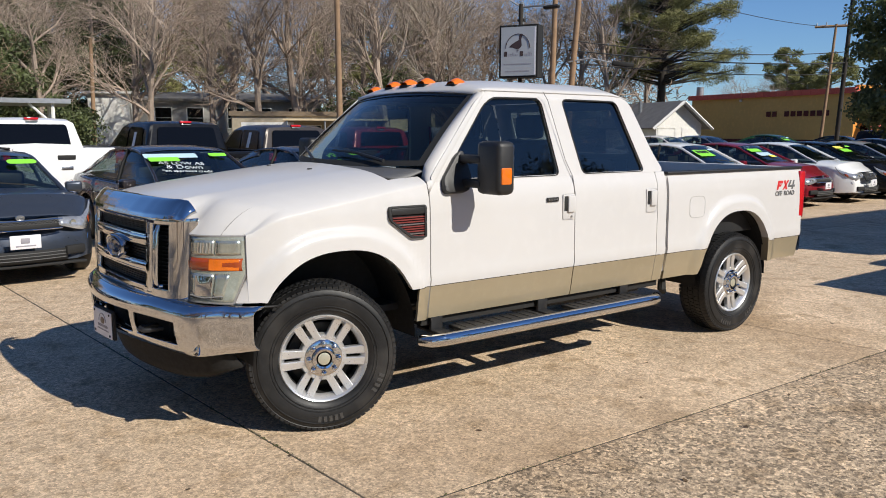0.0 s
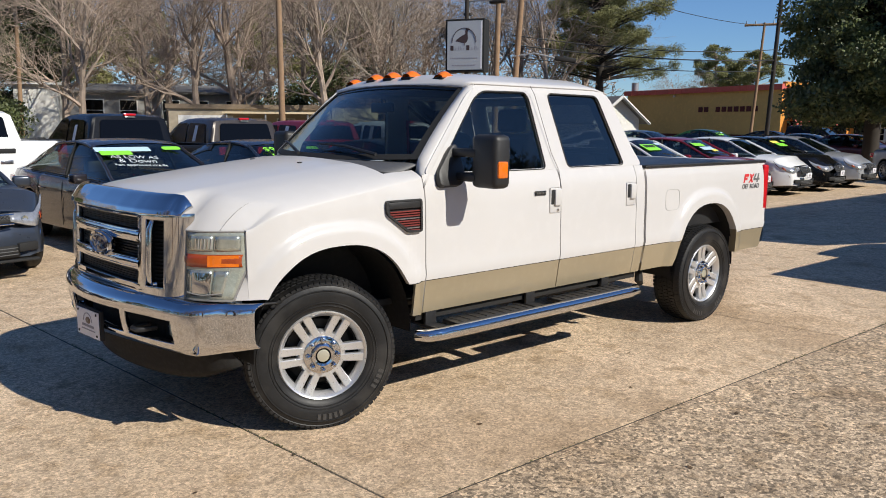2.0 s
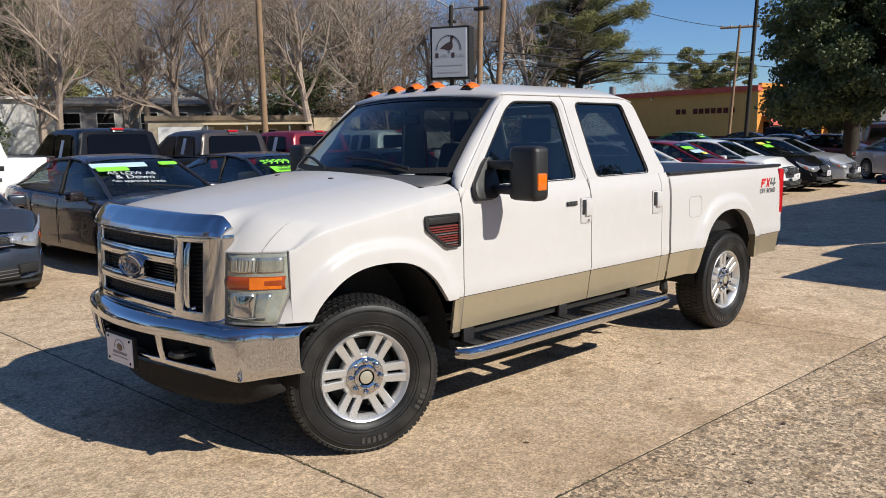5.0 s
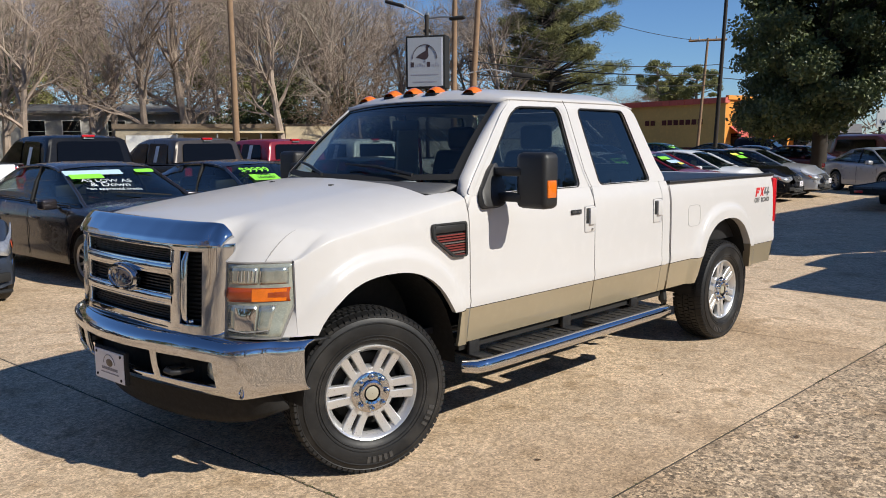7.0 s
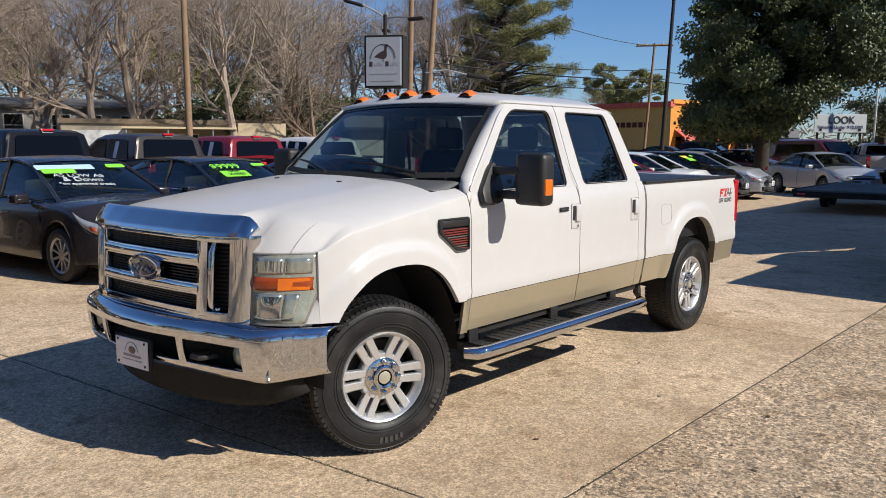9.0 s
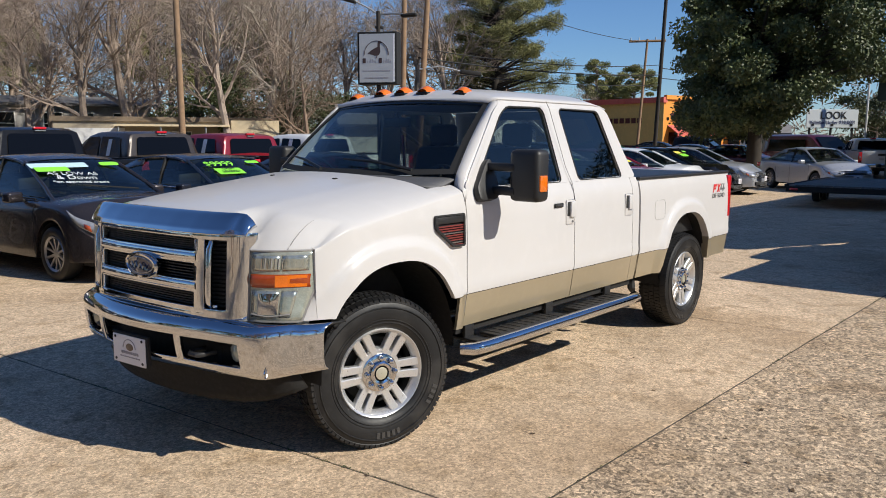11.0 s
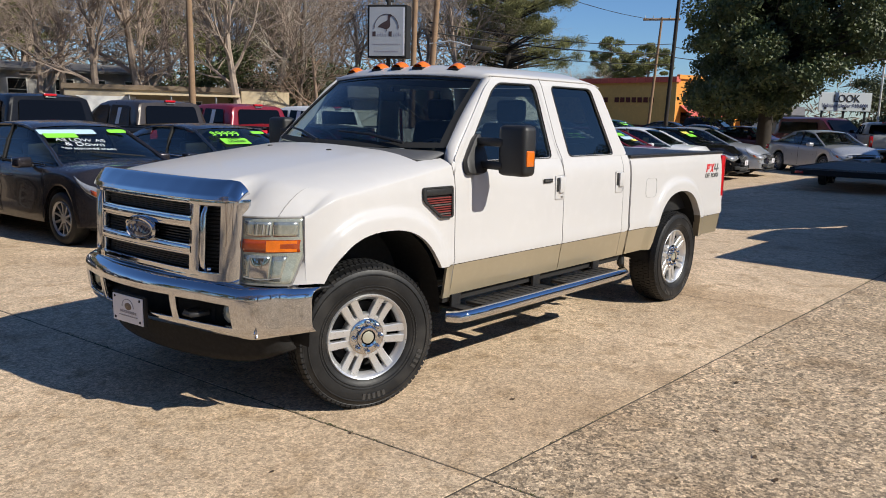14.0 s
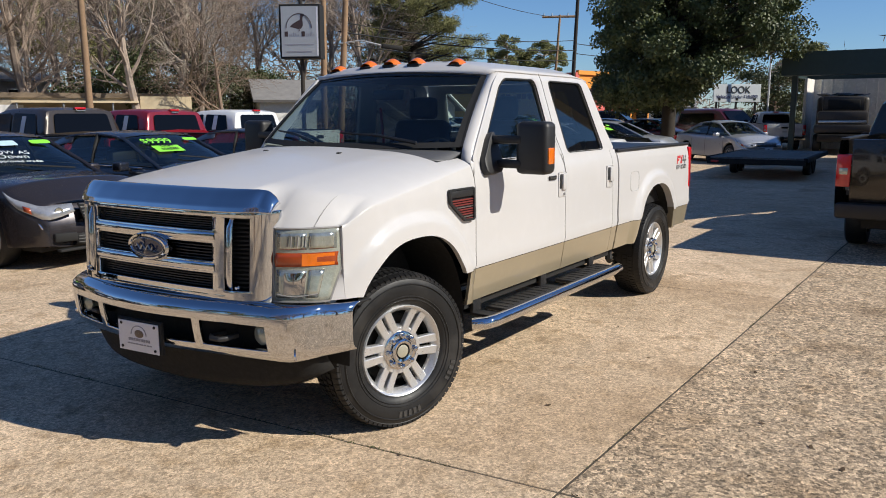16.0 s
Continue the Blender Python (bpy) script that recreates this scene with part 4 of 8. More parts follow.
# ---- wheels ----
def wheel_mesh(parent, at, s, steer=0.0):
    w = new("wheel")
    w.parent = parent
    w.matrix_basis = Matrix.Translation(at) @ Matrix.Rotation(radians(steer) + (0 if s < 0 else math.pi), 4, "Z")
    R = TYRE_R
    prof = [(0.250, -0.098), (0.262, -0.116), (0.282, -0.128), (0.320, -0.136), (0.36, -0.139), (0.385, -0.136), (0.402, -0.128), (0.406, -0.130), (0.414, -0.122), (0.424, -0.108), (R, -0.09), (R, -0.03), (R, 0.03), (R, 0.09), (0.424, 0.108), (0.40, 0.125), (0.34, 0.138), (0.255, 0.115)]
    tyre = part("tyre", lathe(prof, 72), RUBBER, w, "black all-terrain tyre", angle=30)
    # tread blocks
    bm = bmesh.new()
    for k in range(78):
        a = 2 * math.pi * k / 78
        for j, (y0, y1) in enumerate(((-0.128, -0.085), (-0.075, -0.03), (-0.02, 0.02), (0.03, 0.075), (0.085, 0.128))):
            b = box(-0.0128, 0.0128, y0, y1, R - 0.025 if j in (0, 4) else R - 0.004, R + (0.003 if j in (0, 4) else 0.006))
            if j in (0, 4):
                for v in b.verts:
                    if abs(v.co.y) > 0.1 and v.co.z > R:
                        v.co.z -= 0.012
            moved(b, Matrix.Rotation(a + (0.05 if j % 2 else 0), 4, "Y"))
            me = bpy.data.meshes.new("t")
            b.to_mesh(me)
            b.free()
            bm.from_mesh(me)
            bpy.data.meshes.remove(me)
    part("tread", bm, RUBBER, tyre, "blocky tread", smooth=False)
    for r0 in (0.292, 0.308, 0.376):
        part("sidewall_ring", lathe([(r0 - 0.004, -0.130 - 0.0085 * min(1, (r0 - 0.292) / 0.05)), (r0 - 0.001, -0.1345 - 0.0085 * min(1, (r0 - 0.292) / 0.05)), (r0 + 0.002, -0.1345 - 0.0085 * min(1, (r0 - 0.292) / 0.05)), (r0 + 0.005, -0.130 - 0.0085 * min(1, (r0 - 0.292) / 0.05))], 64), RUBBER, tyre)
    part("rim_barrel", lathe([(0.254, 0.10), (0.234, 0.08), (0.216, -0.02), (0.220, -0.066)], 64), UNDER, w, "dark inner barrel")
    rim = part("rim", lathe([(0.219, -0.064), (0.224, -0.088), (0.237, -0.100), (0.243, -0.114), (0.252, -0.119), (0.258, -0.112), (0.255, -0.10)], 64), ALLOY, w, "silver alloy rim with six pairs of spokes")
    part("brake_disc", lathe([(0.05, -0.0), (0.19, 0.0), (0.19, 0.02)], 32), mat("brake_iron", (0.05, 0.045, 0.04), 0.6, 0.6, vary=0.3) if "brake_iron" not in bpy.data.materials else bpy.data.materials["brake_iron"], w)
    part("wheel_back", lathe([(0.001, 0.05), (0.25, 0.05)], 32), UNDER, w)
    part("hub_face", lathe([(0.06, -0.088), (0.128, -0.092), (0.135, -0.085), (0.14, -0.04)], 48), ALLOY, rim)
    for k in range(6):
        for d in (-1, 1):
            a = 2 * math.pi * (k + 0.5) / 6
            b = bmesh.new()
            rows = []
            for u in range(7):
                r = lerp(0.105, 0.244, u / 6)
                off = d * lerp(0.030, 0.035, u / 6)
                hw = lerp(0.0205, 0.0245, u / 6)
                yf = -0.094 - 0.014 * u / 6 + 0.004 * math.sin(math.pi * u / 6)
                rows.append([(off - hw, yf + 0.035, r), (off - hw, yf + 0.004, r), (off - hw + 0.004, yf, r), (off + hw - 0.004, yf, r), (off + hw, yf + 0.004, r), (off + hw, yf + 0.035, r)])
            grid(rows, bm=b)
            moved(b, Matrix.Rotation(a, 4, "Y"))
            part("spoke", tidy(b), ALLOY, rim, smooth=False)
    cap = part("hub_cap", lathe([(0.045, -0.118), (0.058, -0.122), (0.066, -0.118), (0.07, -0.100), (0.10, -0.099), (0.108, -0.095), (0.11, -0.088)], 40), CHROME, rim, "chrome hub cap with eight lug nuts")
    part("hub_badge", lathe([(0.001, -0.118), (0.03, -0.118), (0.036, -0.116)], 24), mat("badge_cream", (0.5, 0.48, 0.38), 0.35, 0.5) if "badge_cream" not in bpy.data.materials else bpy.data.materials["badge_cream"], cap)
    for k in range(8):
        a = 2 * math.pi * k / 8
        part("lug_nut", moved(lathe([(0.001, -0.128), (0.010, -0.126), (0.015, -0.12), (0.016, -0.095)], 10), Matrix.Translation((0.086 * math.cos(a), 0, 0.086 * math.sin(a)))), CHROME, cap)
    # raised sidewall marks
    for a0, n in ((-20, 4), (-75, 5)):
        for k in range(n):
            a = radians(a0 - k * 5.2)
            b = box(-0.009, 0.009, -0.1415, -0.137, -0.017, 0.017)
            moved(b, Matrix.Rotation(-a + math.pi / 2, 4, "Y") @ Matrix.Translation((0, 0, 0.352)))
            part("sidewall_mark", b, WORN_RUBBER, tyre, smooth=False)
    return w


STEER = -18
first = wheel_mesh(truck, (HUB_F, -0.873, HUB_Z), -1, STEER)


def copy_part(ob, parent, m):
    """Copies a part with all under it, for use at another place on the same thing."""
    made = {}
    for o in (ob, *ob.children_recursive):
        made[o] = o.copy()
        scene.collection.objects.link(made[o])
        made[o].parent = made.get(o.parent, parent)
    made[ob].matrix_basis = m
    return made[ob]


for at, s in (((HUB_R, -0.873, HUB_Z), -1), ((HUB_F, 0.873, HUB_Z), 1), ((HUB_R, 0.873, HUB_Z), 1)):
    copy_part(first, truck, Matrix.Translation(at) @ Matrix.Rotation((0 if s < 0 else math.pi) + (radians(STEER) if at[0] == HUB_F else 0), 4, "Z") @ Matrix.Rotation(radians(23 if s < 0 else 10), 4, "Y"))

# fuel door on the left bed side
fuel = rounded([(3.27, 1.03), (3.47, 1.03), (3.47, 1.20), (3.27, 1.20)], 0.05, 5)
part("fuel_door", tube([(u, -(side_y(v) + 0.0005), v) for u, v in fuel + fuel[:1]], 0.0022, 5, cap=False), mat("faint_shut_line", (0.40, 0.39, 0.38), 0.7), truck, "outline of the fuel door")

# ---- inside the cab ----
part("dashboard", rbox(0.62, 1.0, -0.78, 0.78, 1.05, 1.455, 0.05, 3), INTERIOR, truck, "dark dashboard")
for y in (-0.38, 0.38):
    seat = part("front_seat", rbox(1.45, 2.0, y - 0.27, y + 0.27, 0.85, 1.10, 0.06, 3), SEAT_LEATHER, truck, "dark leather seat")
    part("seat_back", moved(rbox(-0.08, 0.08, y - 0.26, y + 0.26, 0, 0.62, 0.06, 3), Matrix.Translation((1.93, 0, 1.05)) @ Matrix.Rotation(radians(14), 4, "Y")), SEAT_LEATHER, seat)
    part("headrest", rbox(2.02, 2.12, y - 0.13, y + 0.13, 1.66, 1.84, 0.04, 3), SEAT_LEATHER, seat)
part("rear_bench", rbox(2.45, 2.68, -0.75, 0.75, 1.0, 1.50, 0.06, 3), SEAT_LEATHER, truck, "dark rear bench")
swm = Matrix.Translation((1.10, -0.38, 1.36)) @ Matrix.Rotation(radians(-62), 4, "Y")
wheel_ring = bmesh.new()
tube([swm @ Vector((0.19 * math.cos(2 * math.pi * k / 28), 0.19 * math.sin(2 * math.pi * k / 28), 0)) for k in range(29)], 0.016, 8, wheel_ring)
tube([swm @ Vector((-0.18, 0, 0)), swm @ Vector((0.18, 0, 0))], 0.02, 6, wheel_ring)
tube([swm @ Vector((0, -0.18, 0)), swm @ Vector((0, 0.18, 0))], 0.02, 6, wheel_ring)
part("steering_wheel", wheel_ring, INTERIOR, truck, "dark steering wheel")
part("interior_mirror", rbox(1.10, 1.13, -0.13, 0.13, 1.80, 1.87, 0.012), BLACK_PLASTIC, truck)
part("mirror_stalk", tube([(1.10, 0, 1.90), (1.115, 0, 1.86)], 0.012, 6), BLACK_PLASTIC, truck)
part("seat_belt", tube([(1.90, 0.70, 1.75), (1.85, 0.62, 1.35)], 0.012, 6), mat("belt_red", (0.3, 0.02, 0.02), 0.7), truck)
part("paper_note", rbox(0.78, 0.84, -0.40, -0.30, 1.456, 1.475, 0.004), PLATE_WHITE, truck)
part("cab_lining", box(2.7, 2.72, -0.8, 0.8, 0.9, 1.5), INTERIOR, truck, smooth=False)
part("headliner", box(1.25, 2.62, -0.74, 0.74, 1.955, 1.965), HEADLINER, truck, smooth=False)


# ---- ground ----
def concrete(name, base, stone, amount, rough_face):
    """Worn concrete: broad stains and blotches, and single stones of many tones in the face."""
    def k(a, b, c):
        return (base[0] * a, base[1] * b, base[2] * c)
    m = mat(name, base, 0.92, vary=0.16, scale=0.6, bump=rough_face, bscale=1.2 / stone, per_object=0.05,
            spots=[(k(0.66, 0.60, 0.53), 0.30, 0.54, 0.72), (k(1.16, 1.17, 1.20), 0.55, 0.52, 0.70), (k(0.52, 0.47, 0.41), 1.3, 0.57, 0.74), (k(0.70, 0.66, 0.60), 4.5, 0.54, 0.68), (k(0.76, 0.73, 0.69), 14.0, 0.54, 0.66)])
    t = m.node_tree
    b = t.nodes["Principled BSDF"]
    col = b.inputs["Base Color"].links[0].from_socket
    geo = t.nodes.new("ShaderNodeNewGeometry")
    for size, amp in ((stone, amount), (stone * 0.45, amount * 0.6), (stone * 2.6, amount * 0.35)):
        v = t.nodes.new("ShaderNodeTexVoronoi")
        v.inputs["Scale"].default_value = 1 / size
        t.links.new(geo.outputs["Position"], v.inputs["Vector"])
        sep = t.nodes.new("ShaderNodeSeparateColor")
        t.links.new(v.outputs["Color"], sep.inputs[0])
        r = t.nodes.new("ShaderNodeMapRange")
        r.inputs[3].default_value, r.inputs[4].default_value = 1 - amp, 1 + amp * 0.8
        t.links.new(sep.outputs[0], r.inputs[0])
        tone = t.nodes.new("ShaderNodeCombineColor")
        for i in range(3):
            t.links.new(r.outputs[0], tone.inputs[i])
        x = t.nodes.new("ShaderNodeMix")
        x.data_type, x.blend_type = "RGBA", "MULTIPLY"
        x.inputs[0].default_value = 1.0
        t.links.new(col, x.inputs[6])
        t.links.new(tone.outputs[0], x.inputs[7])
        col = x.outputs[2]
    t.links.new(col, b.inputs["Base Color"])
    return m


CONCRETE = concrete("worn_concrete", (0.615, 0.462, 0.308), 0.013, 0.36, 0.45)
AGGREGATE = concrete("exposed_aggregate", (0.515, 0.388, 0.258), 0.019, 0.62, 0.85)
JOINT = mat("joint_dirt", (0.085, 0.068, 0.048), 0.95, vary=0.4, scale=3)
EARTH = mat("winter_ground", (0.16, 0.125, 0.075), 0.95, vary=0.4, scale=0.08, spots=[((0.10, 0.11, 0.045), 0.05, 0.48, 0.62)])
g = bmesh.new()
bmesh.ops.create_grid(g, x_segments=8, y_segments=8, size=1500)
moved(g, Matrix.Translation((0, 0, -0.09)))
tagged(part("ground", g, EARTH, smooth=False), "brown winter ground reaching the horizon", "ground", kind="structure")
lot = thing("pavement", "pale tan concrete lot of large slabs with dark joints", "pavement", kind="structure")
part("joint_bed", box(-32, 62, -26, 19, -0.085, -0.0035), JOINT, lot, "dark earth in the joints", smooth=False)
XJ = [-32, -27.9, -23.3, -18.7, -14.1, -9.5, -4.9, -0.37, 4.24, 8.84, 13.4, 18.0, 22.6, 27.2, 31.8, 36.4, 41.0, 45.6, 50.2, 54.8, 61.6]
YJ = [-25.5, -20.4, -15.8, -11.2, -6.65, -2.05, 2.55, 7.15, 11.75, 15.6, 18.8]
rs = random.Random(5)
for i in range(len(XJ) - 1):
    for j in range(len(YJ) - 1):
        def at(x, y):
            return (x - 0.095 * (y + 1.0), y - 0.012 * x)
        w = 0.0055
        a, b, c, d = XJ[i] + w, XJ[i + 1] - w, YJ[j] + w, YJ[j + 1] - w
        h = rs.uniform(-0.002, 0.001)
        bm = bmesh.new()
        top, low = [], []
        for x, y in ((a, c), (b, c), (b, d), (a, d)):
            X, Y = at(x, y)
            top.append((X, Y, h))
        vs0 = [bm.verts.new((p[0], p[1], -0.05)) for p in top]
        vs1 = [bm.verts.new((p[0], p[1], p[2] - 0.004)) for p in top]
        cx, cy = sum(p[0] for p in top) / 4, sum(p[1] for p in top) / 4
        vs2 = [bm.verts.new((p[0] + math.copysign(0.003, cx - p[0]), p[1] + math.copysign(0.003, cy - p[1]), p[2])) for p in top]
        for u, v in ((vs0, vs1), (vs1, vs2)):
            for k in range(4):
                bm.faces.new((u[k], u[(k + 1) % 4], v[(k + 1) % 4], v[k]))
        bm.faces.new(vs2)
        part("slab", bm, AGGREGATE if YJ[j] < -3 or False else CONCRETE, lot, smooth=False)


# ---- other vehicles: x runs to the rear from the front bumper ----
DARK_GLASS = mat("dark_car_glass", (0.003, 0.003, 0.0035), 0.05, ior=1.30)
SEDAN_GLASS = glass_mat("green_car_glass", (0.55, 0.66, 0.65), 0.72, ior=1.65)
CAR_SILVER_RIM = mat("grey_alloy", (0.42, 0.42, 0.43), 0.35, 0.8, vary=0.1)
HEAD_CLEAR = mat("bright_headlight", (0.46, 0.47, 0.49), 0.15, 0.5, coat=1.0, vary=0.35, scale=22)
GREY_TRIM = mat("grey_trim", (0.10, 0.10, 0.10), 0.5)
wheel_cache = {}
SLANT = Matrix(((1, 0.28, 0, 0), (0, 1, 0, 0), (0, 0, 1, 0), (0, 0, 0, 1)))


def small_wheel(parent, at, s, r=0.33, rim_r=0.215, w=0.105, spokes=10):
    """A road wheel; the mesh is shared by all of one size."""
    key = (r, rim_r, spokes)
    e = new("wheel")
    e.parent = parent
    e.matrix_basis = Matrix.Translation(at) @ Matrix.Rotation(0 if s < 0 else math.pi, 4, "Z")
    if key in wheel_cache:
        for o in wheel_cache[key]:
            c = o.copy()
            scene.collection.objects.link(c)
            c.parent = e
        return e
    made = []
    made.append(part("tyre", lathe([(rim_r, -w * 0.8), (rim_r + 0.03, -w), (r - 0.04, -w), (r - 0.01, -w * 0.85), (r, -w * 0.6), (r, w * 0.6), (r - 0.02, w), (rim_r, w)], 36), RUBBER, e, "black tyre"))
    b = lathe([(rim_r, -w * 0.85), (rim_r - 0.02, -w * 0.8), (rim_r - 0.03, 0.02), (0.001, 0.02)], 36)
    made.append(part("rim_well", b, UNDER, e))
    b = lathe([(rim_r + 0.008, -w * 0.82), (rim_r, -w * 0.98), (rim_r - 0.022, -w * 0.80)], 36)
    lathe([(0.001, -w * 0.72), (0.055, -w * 0.70), (0.065, -w * 0.55)], 20, b)
    for k in range(spokes):
        a = 2 * math.pi * k / spokes
        q = grid([[(-0.017, -w * 0.45, z), (-0.014, -w * f, z), (0.014, -w * f, z), (0.017, -w * 0.45, z)] for z, f in ((0.04, 0.70), (0.13, 0.74), (rim_r - 0.005, 0.86))])
        moved(q, Matrix.Rotation(a, 4, "Y"))
        me = bpy.data.meshes.new("t")
        q.to_mesh(me)
        q.free()
        b.from_mesh(me)
        bpy.data.meshes.remove(me)
    made.append(part("rim", b, CAR_SILVER_RIM, e, "silver spoked rim", smooth=False))
    wheel_cache[key] = made
    return e


def join(*bms):
    out = bmesh.new()
    for b in bms:
        me = bpy.data.meshes.new("t")
        b.to_mesh(me)
        b.free()
        out.from_mesh(me)
        bpy.data.meshes.remove(me)
    return out


def sedan(label, m, colour, length=4.75, half=0.90, height=1.45, nose=0.66, grille_kind=0, sticker="", group="cars in the row", rim=10, plate=True, trim=None):
    """A saloon car with a lofted body, a dark glasshouse, lamps, mirrors and wheels."""
    car = thing("car", label, "car", group, m)
    L = length / 4.75
    fx, rx, wr = 0.93 * L, 3.68 * L, 0.33

    def belt(x):
        return curve_at([(0, nose - 0.06), (0.12, nose + 0.03), (0.45, nose + 0.13), (1.15, 0.945), (2.2, 0.965), (3.6, 0.995), (4.2, 1.01), (4.6, 1.0), (4.75, 0.94)], x / L)

    def width(x):
        t = max(0, 1 - x / (0.75 * L))
        r = max(0, 1 - (length - x) / (0.7 * L))
        return half * (1 - 0.22 * t ** 2.4 - 0.16 * r ** 2.4)

    def low(x):
        v = 0.23 + 0.03 * max(0, 1 - x / 0.5)
        for c in (fx, rx):
            d = abs(x - c) / (wr + 0.065)
            if d < 1:
                v = max(v, 0.33 + (wr + 0.06) * math.sqrt(1 - d * d))
        return v

    def bowed(x, y, z):
        """The nose and tail are round in plan, and the nose leans back."""
        f, r = max(0, 1 - x / 0.9), max(0, 1 - (length - x) / 0.7)
        return x + 0.26 * (abs(y) / half) ** 2.2 * f + 0.16 * max(0, (z - 0.48) / 0.3) ** 1.3 * max(0, 1 - x / 0.5) - 0.16 * (abs(y) / half) ** 2.2 * r

    rows = []
    xs = [0, 0.03, 0.08, 0.16, 0.28, 0.42] + columns(0.5 * L, 4.35 * L, 0.045) + [length - 0.3, length - 0.2, length - 0.1, length - 0.04, length]
    for x in xs:
        w, z0, z1 = width(x), low(x), belt(x)
        e = 1 if 0.02 < x < length - 0.02 else 0.96
        crease = z0 + (z1 - z0) * 0.62
        hood = 0.085 if 0.3 < x < 4.5 * L else 0.05
        prof = [(0.80 * w, z0), (0.985 * w * e, z0 + 0.02), (1.0 * w * e, lerp(z0, z1, 0.3)), (0.985 * w, lerp(z0, z1, 0.55)), (1.0 * w * e, lerp(z0, z1, 0.72)), (0.97 * w * e, lerp(z0, z1, 0.92)), (0.925 * w, z1), (0.80 * w, z1 + hood * 0.45), (0.5 * w, z1 + hood * 0.85), (0, z1 + hood)]
        half_r = [(bowed(x, y, z), y, z) for y, z in prof]
        rows.append(half_r + [(p[0], -p[1], p[2]) for p in half_r[-2::-1]])
    bm = grid(rows)
    for r in (rows[0], rows[-1]):
        bm.faces.new([bm.verts.new(p) for p in r])
    body = part("body", tidy(bm), colour, car, angle=55)
    part("underbody", box(0.3, length - 0.3, -half * 0.78, half * 0.78, 0.20, 0.5), UNDER, car, smooth=False)

    # glasshouse
    def roof_z(x):
        return curve_at([(1.05, 0.955), (1.5, 1.17), (1.95, 1.385), (2.15, 1.43), (2.5, 1.455), (2.9, 1.445), (3.2, 1.40), (3.6, 1.25), (4.05, 1.06)], x / L) * (height / 1.45 if x > 1.3 else 1)

    def cabin(x, grow=0.0):
        zb, zr = belt(x) + 0.02, roof_z(x)
        k = max(0, (zr - zb)) / (height - 0.94)
        yb, yt = width(x) * 0.915 + grow, half * lerp(0.86, 0.655, min(1, k)) + grow
        return [(x, yb, zb - 0.03), (x, lerp(yb, yt, 0.55) + 0.015, lerp(zb, zr - 0.03, 0.55)), (x, yt, zr - 0.035 + grow), (x, yt * 0.90, zr - 0.008 + grow), (x, yt * 0.5, zr + 0.014 + grow), (x, 0, zr + 0.02 + grow)]

    def full(h):
        return h + [(p[0], -p[1], p[2]) for p in h[-2::-1]]
    part("glasshouse", tidy(grid([full(cabin(x)) for x in columns(1.05 * L, 4.05 * L, 0.1)])), SEDAN_GLASS, car, "dark windows", angle=50)
    part("cabin_floor", tidy(grid([[(x, width(x) * 0.90 * f, belt(x) + 0.094 - 0.05 * abs(f)) for f in (-1, -0.6, 0, 0.6, 1)] for x in columns(1.22 * L, 3.95 * L, 0.15)])), INTERIOR, car, "dark cabin")
    for y in (-0.36, 0.36):
        seat = part("seat", rbox(2.28 * L, 2.46 * L, y - 0.22, y + 0.22, 0.98, 1.19 * height / 1.45, 0.05, 2), SEAT_LEATHER, car, "dark seat back")
        part("headrest", rbox(2.36 * L, 2.46 * L, y - 0.12, y + 0.12, 1.20 * height / 1.45, 1.335 * height / 1.45, 0.03, 2), SEAT_LEATHER, seat)
    part("rear_seat", rbox(3.12 * L, 3.28 * L, -0.58, 0.58, 1.0, 1.20 * height / 1.45, 0.05, 2), SEAT_LEATHER, car, "dark rear seat")
    part("steering_wheel", tube([(1.78 * L + 0.06 * math.sin(a), 0.36 + 0.17 * math.cos(a), 1.07 + 0.13 * math.sin(a)) for a in [2 * math.pi * k / 16 for k in range(17)]], 0.014, 6), INTERIOR, car, "dark steering wheel")
    part("roof", tidy(grid([full(cabin(x, 0.006)[2:]) for x in columns(1.98 * L, 3.18 * L, 0.08)])), colour, car, angle=60)
    for s in (-1, 1):
        def cab(x, i, g=0.008):
            p = cabin(x, g)[i]
            return Vector((p[0], s * p[1], p[2]))
        front = [lerp(cab(x, 2), cab(x, 3), 0.3) for x in columns(1.05 * L, 2.0 * L, 0.1)]
        part("front_pillar", tube(front, 0.026, 8), colour, car)
        rear = [cab(x, 2) for x in columns(3.1 * L, 4.05 * L, 0.1)]
        part("rear_pillar", tidy(grid([[cab(x, 2) + Vector((0, 0, 0.012)), lerp(cab(x, 2), cab(x, 1), 0.55), cab(x - 0.0, 1) if x > 3.5 * L else lerp(cab(x, 2), cab(x, 1), 0.6)] for x in columns(3.0 * L, 4.05 * L, 0.1)])), colour, car, thick=0.01)
        part("roof_rail", tube([cab(x, 2) for x in columns(1.95 * L, 3.2 * L, 0.15)], 0.02, 6), colour, car)
        part("centre_pillar", tube([cab(2.42 * L, 0), cab(2.46 * L, 1), cab(2.5 * L, 2)], 0.025, 6), SEAM, car, "black door pillar")
        part("belt_trim", tube([cab(x, 0, 0.012) + Vector((0, 0, 0.03)) for x in columns(1.35 * L, 3.7 * L, 0.2)], 0.008, 6), trim or SEAM, car)
        for xd in (1.32, 2.42, 3.30):
            part("door_gap", tube([(xd * L, s * (width(xd * L) * (1.0 if z < 0.85 else 0.975) + 0.001), z) for z in (0.30, 0.5, 0.68, 0.80, 0.9)], 0.004, 4), SEAM, car)
